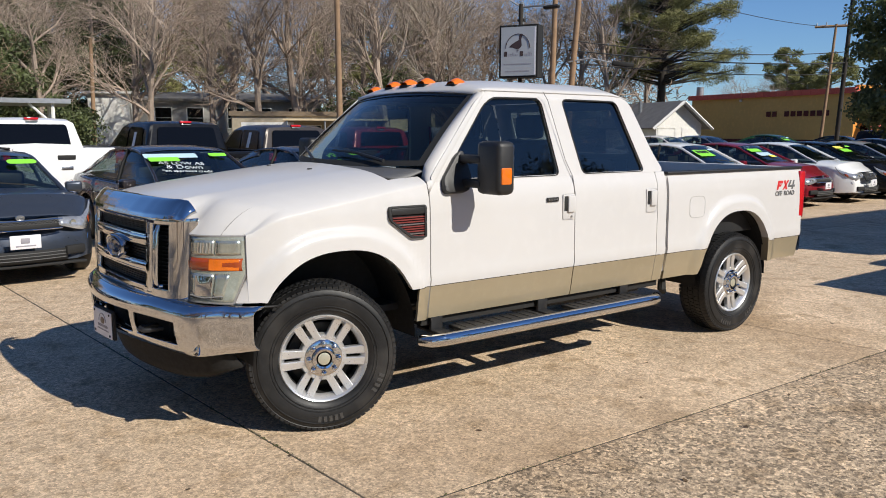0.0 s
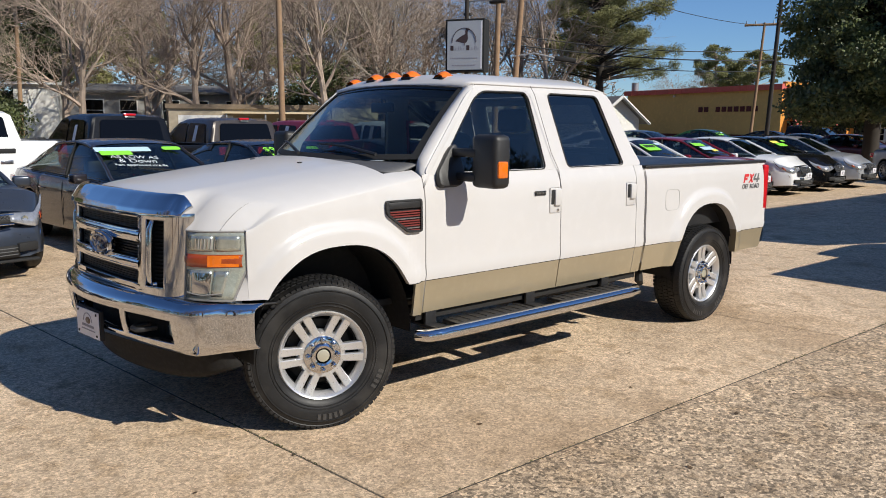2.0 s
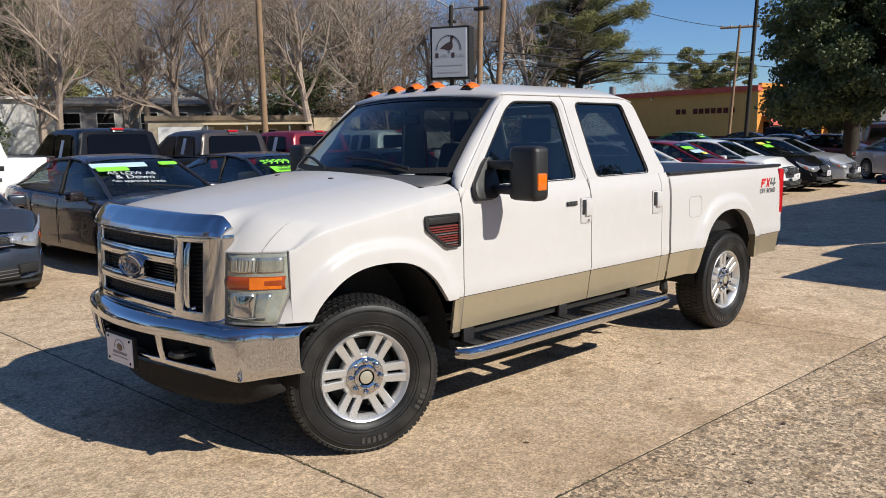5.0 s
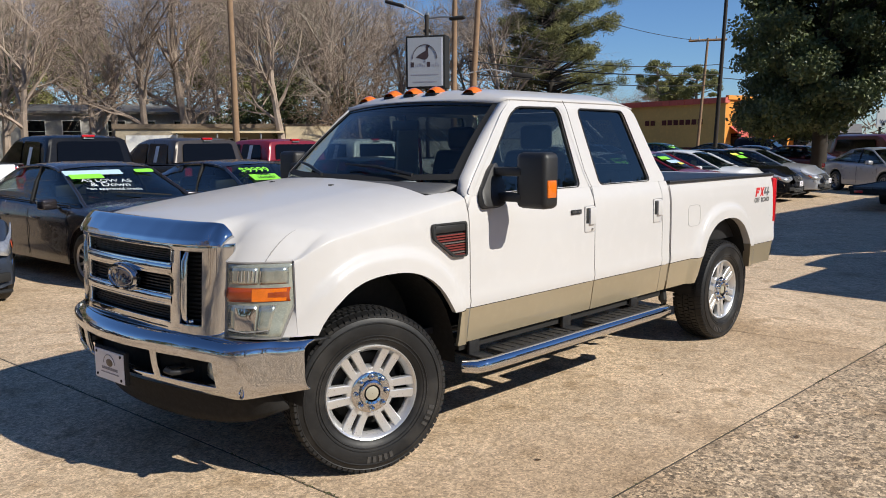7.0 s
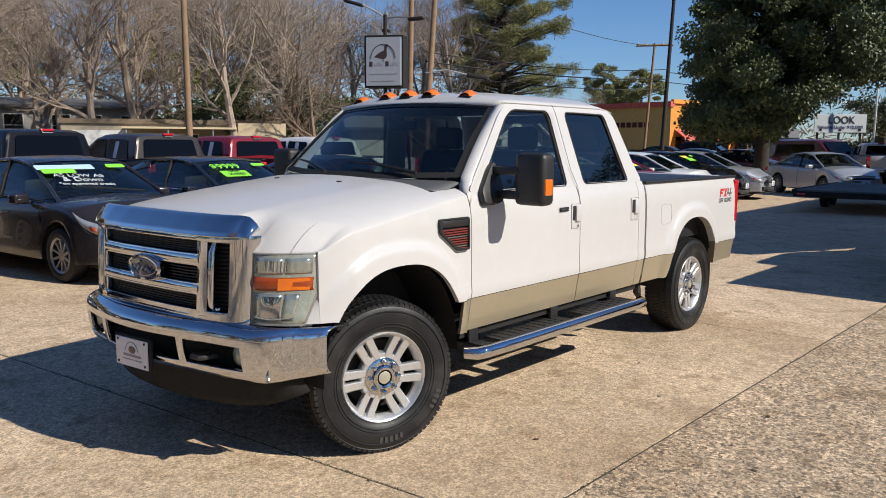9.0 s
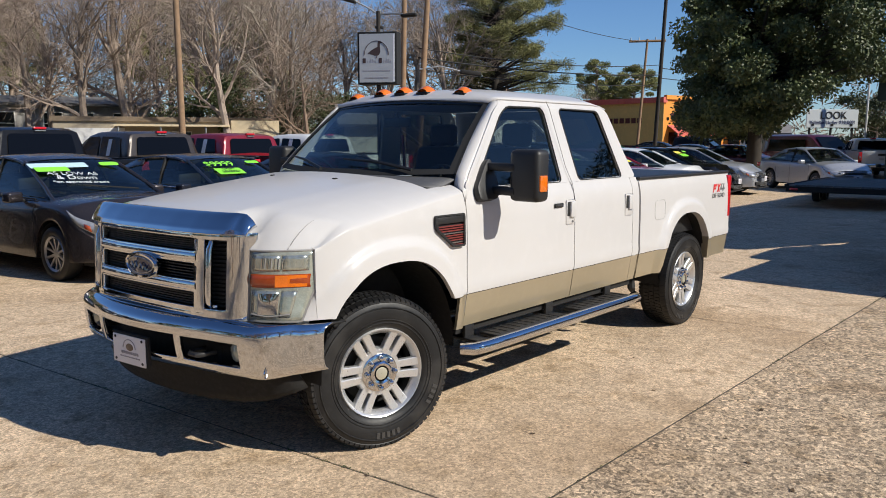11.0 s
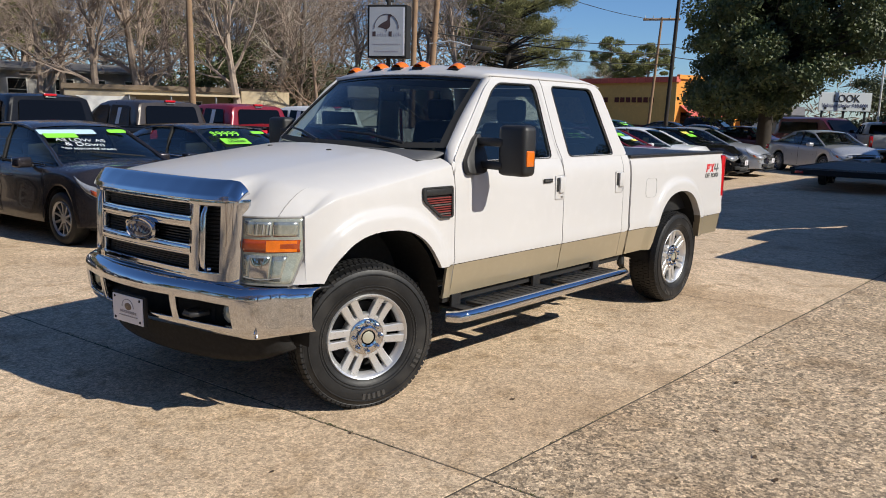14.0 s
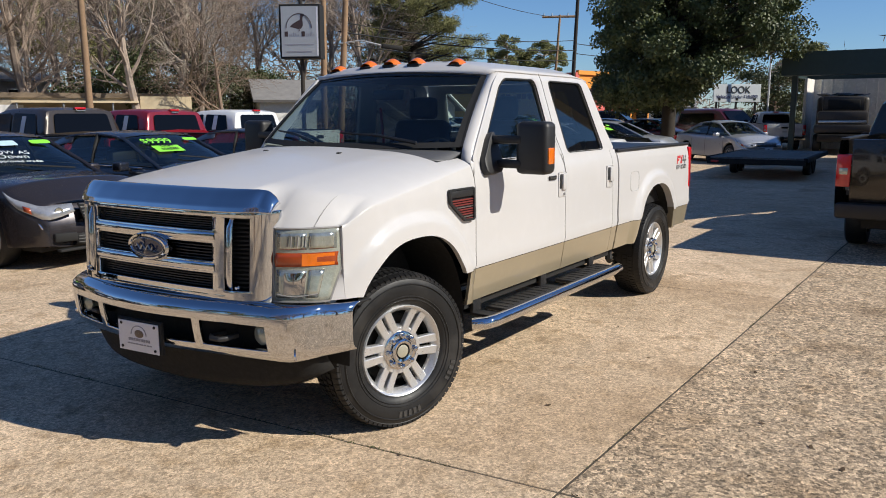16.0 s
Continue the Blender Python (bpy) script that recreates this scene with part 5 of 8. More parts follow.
        for xd in (2.2, 3.12):
            part("door_handle", rbox(xd * L - 0.10, xd * L + 0.10, *sorted((s * width(xd * L) * 0.985, s * (width(xd * L) + 0.022))), 0.775, 0.80, 0.009), colour, car)
        mir = part("side_mirror", moved(rbox(-0.06, 0.09, -0.10, 0.10, -0.065, 0.065, 0.03, 3), Matrix.Translation((1.58 * L, s * (half + 0.09), 0.99)) @ Matrix.Rotation(radians(s * 10), 4, "Z")), colour, car)
        part("mirror_foot", tube([(1.60 * L, s * half * 0.90, 0.93), (1.60 * L, s * (half + 0.03), 0.96)], 0.022, 6), SEAM, mir)
        # lamps
        lamp = []
        for i in range(13):
            u = i / 12
            x = max(0, u - 0.45) / 0.55 * 0.44 * L
            w = width(x)
            fr = lerp(0.56, 0.965, min(1, u / 0.45)) if u < 0.45 else lerp(0.965, 1.0, min(1, (u - 0.45) * 4))
            zb = belt(x)
            hi = lerp(nose - 0.045, zb - 0.018, u)
            lo = hi - curve_at([(0, 0.085), (0.30, 0.135), (0.50, 0.15), (0.75, 0.105), (1.0, 0.012)], u)
            lamp.append([(bowed(x, w * fr, z) - 0.014 * (1 - u), s * (w * fr + 0.008 * u), z) for z in (lo, (lo + hi) / 2, max(hi, lo + 0.012))])
        head = part("headlight", tidy(grid(lamp)), HEAD_CLEAR, car, "clear headlight", thick=0.02)
        part("turn_lamp", tidy(grid([[(p[1][0] - 0.012, p[1][1] + s * 0.014, p[1][2] + 0.012), (p[0][0] - 0.012, p[0][1] + s * 0.014, p[0][2] + 0.012)] for p in lamp[7:9]])), AMBER_DARK, head, "amber turn lamp", thick=0.004)
        lo_at = lamp[3][1]
        part("lamp_bowl", moved(lathe([(0.001, 0.006), (0.028, 0.0), (0.040, -0.010), (0.044, 0.0)], 16), Matrix.Translation((lo_at[0] - 0.012, lo_at[1], lo_at[2])) @ Matrix.Rotation(radians(-90 + s * -25), 4, "Z")), CLEAR_LENS, head, "round reflector")
        part("fog_pocket", moved(rbox(-0.03, 0.03, -0.12, 0.12, -0.05, 0.05, 0.02), Matrix.Translation((0.075, s * half * 0.60, 0.37)) @ Matrix.Rotation(radians(-s * 20), 4, "Z")), SEAM, car)
        part("fog_trim", tube([(bowed(0.02, half * f, z) + 0.02, s * half * f * 0.955, z) for f, z in ((0.86, 0.53), (0.83, 0.47), (0.80, 0.41), (0.76, 0.37))], [0.006, 0.014, 0.014, 0.006], 6), CHROME, car, "chrome fog lamp trim")
        part("tail_lamp", rbox(length - 0.34, length - 0.02, *sorted((s * half * 0.62, s * half * 0.905)), 0.74, 0.90, 0.03), RED_LENS, car)
        for wx in (fx, rx):
            small_wheel(car, (wx, s * (half - 0.115), 0.33), s, spokes=rim)
            ring = [[(wx + (wr + 0.05) * math.cos(a), s * y, 0.33 + (wr + 0.05) * math.sin(a)) for y in (half * 0.96, half * 0.6)] for a in [math.pi * k / 14 for k in range(15)]]
            part("wheel_house", grid(ring), UNDER, car)
    # mouth of the front end
    if grille_kind == 0:
        part("upper_grille", tidy(grid([[(bowed(0, y, z) - 0.010, y, z) for z in (nose - 0.15, nose - 0.10, nose - 0.06)] for y in [lerp(-0.42, 0.42, i / 12) for i in range(13)]])), SEAM, car, "black upper grille", thick=0.012)
        for r in range(6):
            part("grille_mesh", tube([(bowed(0, y, nose - 0.10) - 0.018, y, nose - 0.150 + 0.0165 * r + 0.007 * (1 if (i + r) % 2 else -1)) for i, y in enumerate([lerp(-0.40, 0.40, q / 40) for q in range(41)])], 0.0035, 4), GREY_TRIM, car)
        part("grille_surround", tube([(bowed(0, y, nose - 0.155) - 0.016, y, nose - 0.157) for y in [lerp(-0.42, 0.42, i / 12) for i in range(13)]], 0.008, 6), CHROME, car, "chrome grille edge")
        part("grille_bar", tube([(bowed(0, y, nose - 0.06) - 0.016, y, nose - 0.06) for y in [lerp(-0.44, 0.44, i / 12) for i in range(13)]], 0.010, 6), CHROME, car, "chrome grille bar")
    elif grille_kind == 1:
        part("upper_grille", tidy(grid([[(bowed(0, y, z) - 0.010, y, z) for z in [lerp(nose - 0.22, nose - 0.05, j / 3) for j in range(4)]] for y in [lerp(-0.33, 0.33, i / 12) for i in range(13)]])), SEAM, car, "black slatted grille", thick=0.012)
        for k in range(5):
            part("grille_bar", tube([(bowed(0, y, nose - 0.2 + 0.036 * k) - 0.017, y, nose - 0.2 + 0.036 * k) for y in [lerp(-0.32, 0.32, i / 12) for i in range(13)]], 0.007, 5), SATIN, car)
    ez = nose - (0.025 if grille_kind == 0 else 0.09)
    emblem = part("emblem", moved(lathe([(0.001, -0.012), (0.038, -0.010), (0.043, 0.0)], 20), Matrix.Translation((bowed(0, 0, ez) - (0.005 if grille_kind == 0 else 0.03), 0, ez)) @ Matrix.Rotation(radians(-90), 4, "Z") @ Matrix.Diagonal((1.2, 1, 0.8, 1))), SATIN, car, "small plain emblem")
    part("lower_grille", tidy(grid([[(bowed(0, y, z) - 0.010, y, z) for z in (0.27, 0.335, 0.40)] for y in [lerp(-0.44, 0.44, i / 12) for i in range(13)]])), SEAM, car, "black lower grille", thick=0.012)
    for k in range(3):
        part("lower_slat", tube([(bowed(0, y, 0.3) - 0.016, y, 0.30 + 0.035 * k) for y in [lerp(-0.42, 0.42, i / 12) for i in range(13)]], 0.006, 5), GREY_TRIM, car)
    part("bumper_lip", rbox(0.02, 0.10, -half * 0.72, half * 0.72, 0.215, 0.245, 0.01), SEAM, car)
    if plate:
        pl = part("licence_plate", rbox(-0.032, -0.022, -0.155, 0.155, 0.43, 0.58, 0.004), PLATE_WHITE, car, "white dealer plate")
        part("plate_mark", rbox(-0.035, -0.031, -0.04, 0.05, 0.49, 0.55, 0.004), PLATE_GREY, pl)
        part("plate_bar", box(-0.034, -0.031, -0.10, 0.10, 0.455, 0.47), PLATE_GREY, pl, smooth=False)
    part("wiper", tube([Vector((1.10 * L, -0.4, belt(1.1 * L) + 0.11)), Vector((1.28 * L, 0.25, belt(1.28 * L) + 0.17))], 0.010, 5), SEAM, car)

    # stickers and writing on the windscreen: a plane tangent to the glass
    def screen(yc, v, lift=0.02):
        x0, x1 = 1.22 * L, 1.85 * L
        x = lerp(x0, x1, v)
        slope = math.atan2(roof_z(x1) - roof_z(x0), x1 - x0)
        z = roof_z(x) + 0.012 + lift
        side_m = Matrix.Translation((x - 0.01, yc, z)) @ Matrix.Rotation(radians(-90), 4, "Z") @ Matrix.Rotation(slope, 4, "X")
        return side_m

    def patch(w, h, material, yc, v, name="sticker", label2="", lift=0.02, rad=0.02):
        pts = rounded([(-w / 2, -h / 2), (w / 2, -h / 2), (w / 2, h / 2), (-w / 2, h / 2)], rad)
        return part(name, moved(sheet(pts, [], lambda a, b: Vector((a, b, 0))), screen(yc, v, lift)), material, car, label2, smooth=False)
    if sticker == "oval":
        patch(0.34, 0.12, NEON, -0.42, 0.82, "year_sticker", "neon green oval sticker", 0.045, 0.058)
    if sticker == "offer":
        patch(0.78, 0.13, STICKER_BLUE, 0.30, 0.90, "offer_banner", "pale blue banner sticker")
        patch(0.44, 0.12, NEON, 0.44, 0.74, "offer_label", "neon green label", 0.026)
        patch(0.28, 0.10, NEON, -0.42, 0.92, "year_sticker", "neon green oval sticker", 0.02, 0.05)
        words("AS LOW AS", 0.125, CHALK, car, screen(0.24, 0.55, 0.025) @ SLANT, bold=-0.001)
        words("& Down", 0.15, CHALK, car, screen(0.24, 0.39, 0.025) @ SLANT, bold=-0.001)
        words("*on approved credit", 0.085, CHALK, car, screen(0.24, 0.22, 0.025) @ SLANT)
    if sticker == "price":
        words("$9999", 0.215, NEON, car, screen(0.26, 0.80, 0.04), bold=0.003)
        patch(0.50, 0.20, NEON, 0.20, 0.52, "price_label", "neon green price label")
        words("CASH", 0.09, INK, car, screen(0.20, 0.60, 0.036), bold=0.001)
        words("LOADED", 0.08, INK, car, screen(0.20, 0.46, 0.036), bold=0.001)
        patch(0.26, 0.09, NEON, -0.45, 0.92, "year_sticker", "neon green oval sticker", 0.02, 0.045)
    if sticker == "green":
        patch(0.62, 0.30, NEON, 0.22, 0.62, "price_label", "neon green price label")
        for k in range(4):
            patch(0.085, 0.12, INK, 0.40 - 0.12 * k, 0.68, "price_bar", "", 0.028, 0.01)
        patch(0.24, 0.08, STICKER_BLUE, -0.3, 0.85, "sticker", "pale blue sticker")
    if sticker == "mix":
        patch(0.55, 0.16, NEON, 0.25, 0.78, "price_label", "neon green label")
        patch(0.62, 0.17, STICKER_BLUE, 0.10, 0.48, "offer_banner", "pale blue banner sticker")
        patch(0.26, 0.11, STICKER_YELLOW, -0.1, 0.30, "sticker", "yellow sticker", 0.025)
    if sticker == "yellow":
        patch(0.5, 0.14, STICKER_YELLOW, 0.25, 0.85, "sticker", "yellow sticker")
        patch(0.6, 0.18, NEON, 0.12, 0.60, "price_label", "neon green label")
        patch(0.26, 0.09, NEON, -0.45, 0.92, "year_sticker", "neon green oval sticker", 0.02, 0.045)
    return car


def pickup(label, m, colour, lower=None, length=5.8, half=1.0, top=1.90, bed_z=1.30, group="pickups in the back row", lamp=RED_LENS, plate_bars=True, tall_lamp=False):
    """A crew cab pickup, seen mostly from behind."""
    car = thing("pickup_truck", label, "pickup truck", group, m)
    fx, rx, wr, hz = 0.95, 4.55, 0.39, 0.39

    def low(x):
        v = 0.48
        for c in (fx, rx):
            d = abs(x - c) / (wr + 0.09)
            if d < 1:
                v = max(v, hz + (wr + 0.09) * math.sqrt(1 - d * d))
        return v

    def topz(x):
        return curve_at([(0, 0.98), (0.2, 1.10), (1.4, 1.20), (1.6, 1.22), (3.8, bed_z - 0.02), (length, bed_z)], x)

    def wid(x):
        return half * (1 - 0.10 * max(0, 1 - x / 0.6) ** 2)
    cut = 3.83
    rows = []
    for x in [0, 0.06, 0.15, 0.3] + columns(0.4, cut, 0.05):
        w, z0, z1 = wid(x), low(x), topz(x)
        h = [(x, 0.9 * w, z0), (x, 0.985 * w, z0 + 0.02), (x, w, lerp(z0, z1, 0.35)), (x, w * 0.99, lerp(z0, z1, 0.75)), (x, w * 0.965, z1), (x, w * 0.80, z1 + 0.05), (x, 0, z1 + 0.08)]
        rows.append(h + [(p[0], -p[1], p[2]) for p in h[-2::-1]])
    bm = grid(rows)
    for r in (rows[0], rows[-1]):
        bm.faces.new([bm.verts.new(p) for p in r])
    part("body", tidy(bm), colour, car, angle=50)
    for s in (-1, 1):
        rows = []
        for x in columns(cut + 0.03, length, 0.05):
            z0, z1 = low(x), topz(x)
            rows.append([(x, s * y, z) for y, z in ((0.88 * half, z0), (0.985 * half, z0 + 0.02), (half, lerp(z0, z1, 0.4)), (0.99 * half, lerp(z0, z1, 0.8)), (0.975 * half, z1), (0.90 * half, z1 + 0.012), (0.885 * half, z1 - 0.03), (0.885 * half, 0.8))])
        part("bed_side", tidy(grid(rows)), colour, car, angle=50)
        part("rail_cap", rbox(cut + 0.03, length, *sorted((s * 0.885 * half, s * 0.98 * half)), bed_z - 0.005, bed_z + 0.02, 0.006), BLACK_PLASTIC, car, smooth=False)
        hgt, gap = (0.39, 0.17) if tall_lamp else (0.46, 0.04)
        tl = part("tail_lamp", rbox(length - 0.13, length + 0.012, *sorted((s * 0.845 * half, s * 1.003 * half)), bed_z - gap - hgt, bed_z - gap, 0.018), lamp, car, "red tail lamp")
        part("reverse_lens", rbox(length + 0.005, length + 0.018, *sorted((s * 0.875 * half, s * 0.965 * half)), bed_z - gap - hgt * 0.62, bed_z - gap - hgt * 0.42, 0.006), CLEAR_LENS, tl)
        for wx in (fx, rx):
            small_wheel(car, (wx, s * (half - 0.15), hz), s, r=wr, rim_r=0.235, w=0.125, spokes=6)
            ring = [[(wx + (wr + 0.075) * math.cos(a), s * y, hz + (wr + 0.075) * math.sin(a)) for y in (half * 0.95, half * 0.5)] for a in [math.pi * k / 14 for k in range(15)]]
            part("wheel_house", grid(ring), UNDER, car)
        part("head_lamp", rbox(-0.01, 0.16, *sorted((s * 0.62 * half, s * 0.93 * half)), 0.80, 1.02, 0.03), CLEAR_LENS, car)
        mir = part("side_mirror", rbox(1.70, 1.82, *sorted((s * (half + 0.02), s * (half + 0.22))), 1.20, 1.40, 0.03, 3), SEAM, car, "black side mirror")
        part("mirror_arm", tube([(1.76, s * half * 0.93, 1.26), (1.76, s * (half + 0.05), 1.27)], 0.025, 6), SEAM, mir)

    # cab
    zb = 1.20
    yb, yt = half * 0.945, half * 0.76

    def cab(x):
        z = curve_at([(1.45, zb + 0.05), (2.15, top - 0.08), (2.4, top - 0.02), (2.8, top), (3.5, top - 0.01), (3.70, top - 0.06), (3.83, zb)], x)
        k = max(0, (z - zb) / (top - zb))
        y1 = lerp(yb, yt, k)
        return [(x, yb, zb - 0.03), (x, lerp(yb, y1, 0.6) + 0.01, lerp(zb, z, 0.6)), (x, y1, z - 0.05 * k), (x, y1 * 0.9, z - 0.012), (x, y1 * 0.4, z + 0.008), (x, 0, z + 0.01)]
    rows = []
    for x in columns(1.45, 3.70, 0.09) + [3.76, 3.83]:
        h = cab(x)
        rows.append(h + [(p[0], -p[1], p[2]) for p in h[-2::-1]])
    part("cab", tidy(grid(rows)), colour, car, angle=55)

    def rear_x(z):
        return lerp(3.83, 3.70, min(1, max(0, (z - zb) / (top - 0.06 - zb))))
    rw = rounded([(-0.70 * half, zb + 0.06), (0.70 * half, zb + 0.06), (0.63 * half, top - 0.13), (-0.63 * half, top - 0.13)], 0.07)
    part("rear_window", sheet(rw, [], lambda u, v: Vector((rear_x(v) + 0.022, u, v))), DARK_GLASS, car, "dark rear window", smooth=False)
    hl = part("high_brake_lamp", rbox(3.66, 3.735, -0.13, 0.13, top - 0.045, top + 0.002, 0.012), lamp, car, "red high brake lamp")
    part("cargo_lens", rbox(3.72, 3.745, -0.11, 0.11, top - 0.085, top - 0.06, 0.005), CLEAR_LENS, hl)
    for s in (-1, 1):
        def on_side(u, v, s=s):
            k = (v - zb) / (top - zb)
            return Vector((u, s * (lerp(yb, yt, k) + 0.021), v))
        part("front_window", sheet(rounded([(1.78, zb + 0.04), (2.22, top - 0.14), (2.62, top - 0.12), (2.66, zb + 0.04)], 0.05), [], on_side), DARK_GLASS, car, "dark side window", smooth=False)
        part("rear_side_window", sheet(rounded([(2.74, zb + 0.04), (2.71, top - 0.12), (3.42, top - 0.14), (3.56, zb + 0.04)], 0.05), [], on_side), DARK_GLASS, car, "dark side window", smooth=False)
        note = [(3.0, zb + 0.12), (3.14, zb + 0.12), (3.14, zb + 0.48), (3.0, zb + 0.48)]
        if s < 0:
            part("price_sheet", sheet(note, [], lambda u, v: on_side(u, v) + Vector((0, -0.006, 0))), PLATE_WHITE, car, "white price sheet in the window", smooth=False)
    part("windshield", sheet(rounded([(-0.80 * half, 0.08), (0.80 * half, 0.08), (0.66 * half, 0.92), (-0.66 * half, 0.92)], 0.08), [], lambda u, v: Vector((lerp(1.45, 2.15, v) - 0.02, u, lerp(zb + 0.05, top - 0.08, v) + 0.035))), DARK_GLASS, car, smooth=False)
    gate = part("tailgate", rbox(length - 0.05, length + 0.006, -0.845 * half, 0.845 * half, 0.66, bed_z + 0.005, 0.018), colour, car)
    part("tailgate_handle", rbox(length - 0.0, length + 0.022, -0.15, 0.15, bed_z - 0.20, bed_z - 0.12, 0.012), SEAM, gate, "black tailgate handle")
    part("tailgate_emblem", rbox(length, length + 0.016, -0.10, 0.10, bed_z - 0.38, bed_z - 0.31, 0.006), SATIN, gate, "small plain emblem")
    part("rear_bumper", rbox(length - 0.06, length + 0.14, -0.97 * half, 0.97 * half, 0.48, 0.66, 0.03), lower or CHROME, car, "rear bumper")
    if tall_lamp:
        part("exhaust_tip", tube([(length - 0.25, 0.70 * half, 0.44), (length + 0.10, 0.72 * half, 0.44)], 0.05, 12), SATIN, car, "round exhaust tip")
        for y in (-0.30, 0.30, 0.62):
            part("bumper_lamp", rbox(length + 0.135, length + 0.15, y - 0.03, y + 0.03, 0.56, 0.59, 0.004), PLATE_WHITE, car)
    part("bed_floor", box(cut + 0.03, length - 0.05, -0.88 * half, 0.88 * half, 0.74, 0.80), BLACK_PLASTIC, car, smooth=False)
    part("bed_front", box(cut + 0.03, cut + 0.06, -0.88 * half, 0.88 * half, 0.6, bed_z), colour, car, smooth=False)
    part("underbody", box(0.4, length - 0.1, -0.7, 0.7, 0.35, 0.62), UNDER, car, smooth=False)
    part("front_grille", rbox(-0.02, 0.06, -0.60 * half, 0.60 * half, 0.66, 1.0, 0.03), CHROME, car)
    part("front_bumper", rbox(-0.08, 0.12, -0.93 * half, 0.93 * half, 0.42, 0.62, 0.04), lower or CHROME, car)
    return car


ROW = 95.4
def parked(x, y_front, rz=ROW):
    return pose(x, y_front, 0, 0, 0, rz)


BLUE_GREY = paint("blue_grey_paint", (0.055, 0.065, 0.085), 0.3, 0.5)
DARK_BROWN = paint("dark_brown_paint", (0.042, 0.036, 0.038), 0.25, 0.5)
NAVY_GREY = paint("dark_grey_paint", (0.026, 0.029, 0.04), 0.25, 0.4)
STEEL_BLUE = paint("steel_blue_paint", (0.05, 0.065, 0.09), 0.3, 0.5)
CAR_WHITE = paint("white_paint", (0.74, 0.74, 0.73), 0.3)
CAR_RED = paint("red_paint", (0.22, 0.010, 0.018), 0.3, 0.2)
CAR_BLACK = mat("black_paint", (0.006, 0.0055, 0.0055), 0.22, coat=0.25, ior=1.3, vary=0.1, scale=1.5)
CAR_SILVER = paint("silver_paint", (0.46, 0.47, 0.49), 0.3, 0.5)
BRONZE = paint("bronze_paint", (0.05, 0.038, 0.028), 0.3, 0.3)
GLOSS_BROWN = paint("dark_bronze_paint", (0.016, 0.012, 0.008), 0.25, 0.3)
BURGUNDY = paint("burgundy_paint", (0.09, 0.012, 0.018), 0.3, 0.2)

sedan("blue-grey compact saloon with a honeycomb grille and a green windscreen oval", parked(-0.72, 4.65), BLUE_GREY, 4.5, 0.89, 1.43, 0.78, 0, "oval")
# The next two stand out of view, added to darken the chrome's reflections.
sedan("dark grey saloon out of view, added for chrome reflections", parked(-3.4, 4.75), NAVY_GREY, 4.7, 0.90, 1.45, 0.76, 0, "")
sedan("dark brown saloon out of view, added for chrome reflections", parked(-6.1, 4.75), DARK_BROWN, 4.8, 0.91, 1.46, 0.76, 1, "")
sedan("dark brown saloon with offers written on its windscreen", parked(1.95, 4.75), DARK_BROWN, 4.85, 0.91, 1.47, 0.77, 1, "offer")
sedan("dark grey saloon with a neon green price on its windscreen", parked(4.35, 4.85), NAVY_GREY, 4.85, 0.92, 1.44, 0.75, 0, "price", trim=CHROME)
sedan("steel blue saloon parked among other cars", parked(6.9, 4.9), STEEL_BLUE, 4.6, 0.89, 1.44, 0.74, 0, "")
sedan("white saloon with a neon green price label", parked(13.65, 4.45), CAR_WHITE, 4.7, 0.89, 1.45, 0.74, 0, "green")
sedan("red saloon with green and blue windscreen stickers", parked(15.85, 4.45), CAR_RED, 4.7, 0.89, 1.44, 0.74, 0, "mix")
sedan("white saloon with a wide slatted grille and round emblem", parked(18.05, 4.45), CAR_WHITE, 4.65, 0.89, 1.44, 0.78, 1, "")
sedan("black saloon with yellow and green windscreen stickers", parked(20.05, 4.45), CAR_BLACK, 4.85, 0.91, 1.45, 0.76, 1, "yellow")
sedan("silver saloon with a slatted grille beside a black one", parked(22.25, 4.45), CAR_SILVER, 4.9, 0.91, 1.45, 0.74, 1, "")
sedan("pale silver saloon standing alone behind a flat trailer", pose(24.37, 2.30, 0, 0, 0, 50), CAR_SILVER, 4.5, 0.88, 1.44, 0.76, 0, "", group="")

AWAY = -84.6
def backed(x, y_cab, rz=AWAY):
    """Stands with its cab's back at (x, y_cab), tail towards -y."""
    return pose(x, y_cab, 0, 0, 0, rz) @ Matrix.Translation((-3.72, 0, 0))


pickup("white full-size pickup with a black tailgate handle", backed(0.62, 12.3), CAR_WHITE, top=1.96, bed_z=1.40)
pickup("black crew cab pickup with a chrome bumper, in the back row", backed(3.63, 12.3), CAR_BLACK, top=1.92)
pickup("bronze crew cab pickup with a red brake lamp", backed(6.24, 12.3), BRONZE, top=1.86)
pickup("red crew cab pickup in the back row", backed(8.6, 12.3), CAR_RED, top=1.83)
pickup("white crew cab pickup in the back row", backed(11.35, 12.5), CAR_WHITE, top=1.83)
pickup("dark bronze pickup with tall red tail lamps", pose(7.05, -3.10, 0, 0, 0, 180) @ Matrix.Translation((-5.8, 0, 0)), GLOSS_BROWN, BLACK_PLASTIC, top=1.93, bed_z=1.40, group="", tall_lamp=True)
pickup("black pickup behind the row of saloons, nose to the lot", parked(40.6, 11.7, 100), CAR_BLACK, top=1.86, group="")
pickup("small white pickup near the garage", pose(35.9, 4.05, 0, 0, 0, 203) @ Matrix.Translation((-5.8, 0, 0)), CAR_WHITE, top=1.80, bed_z=1.22, half=0.92, group="")
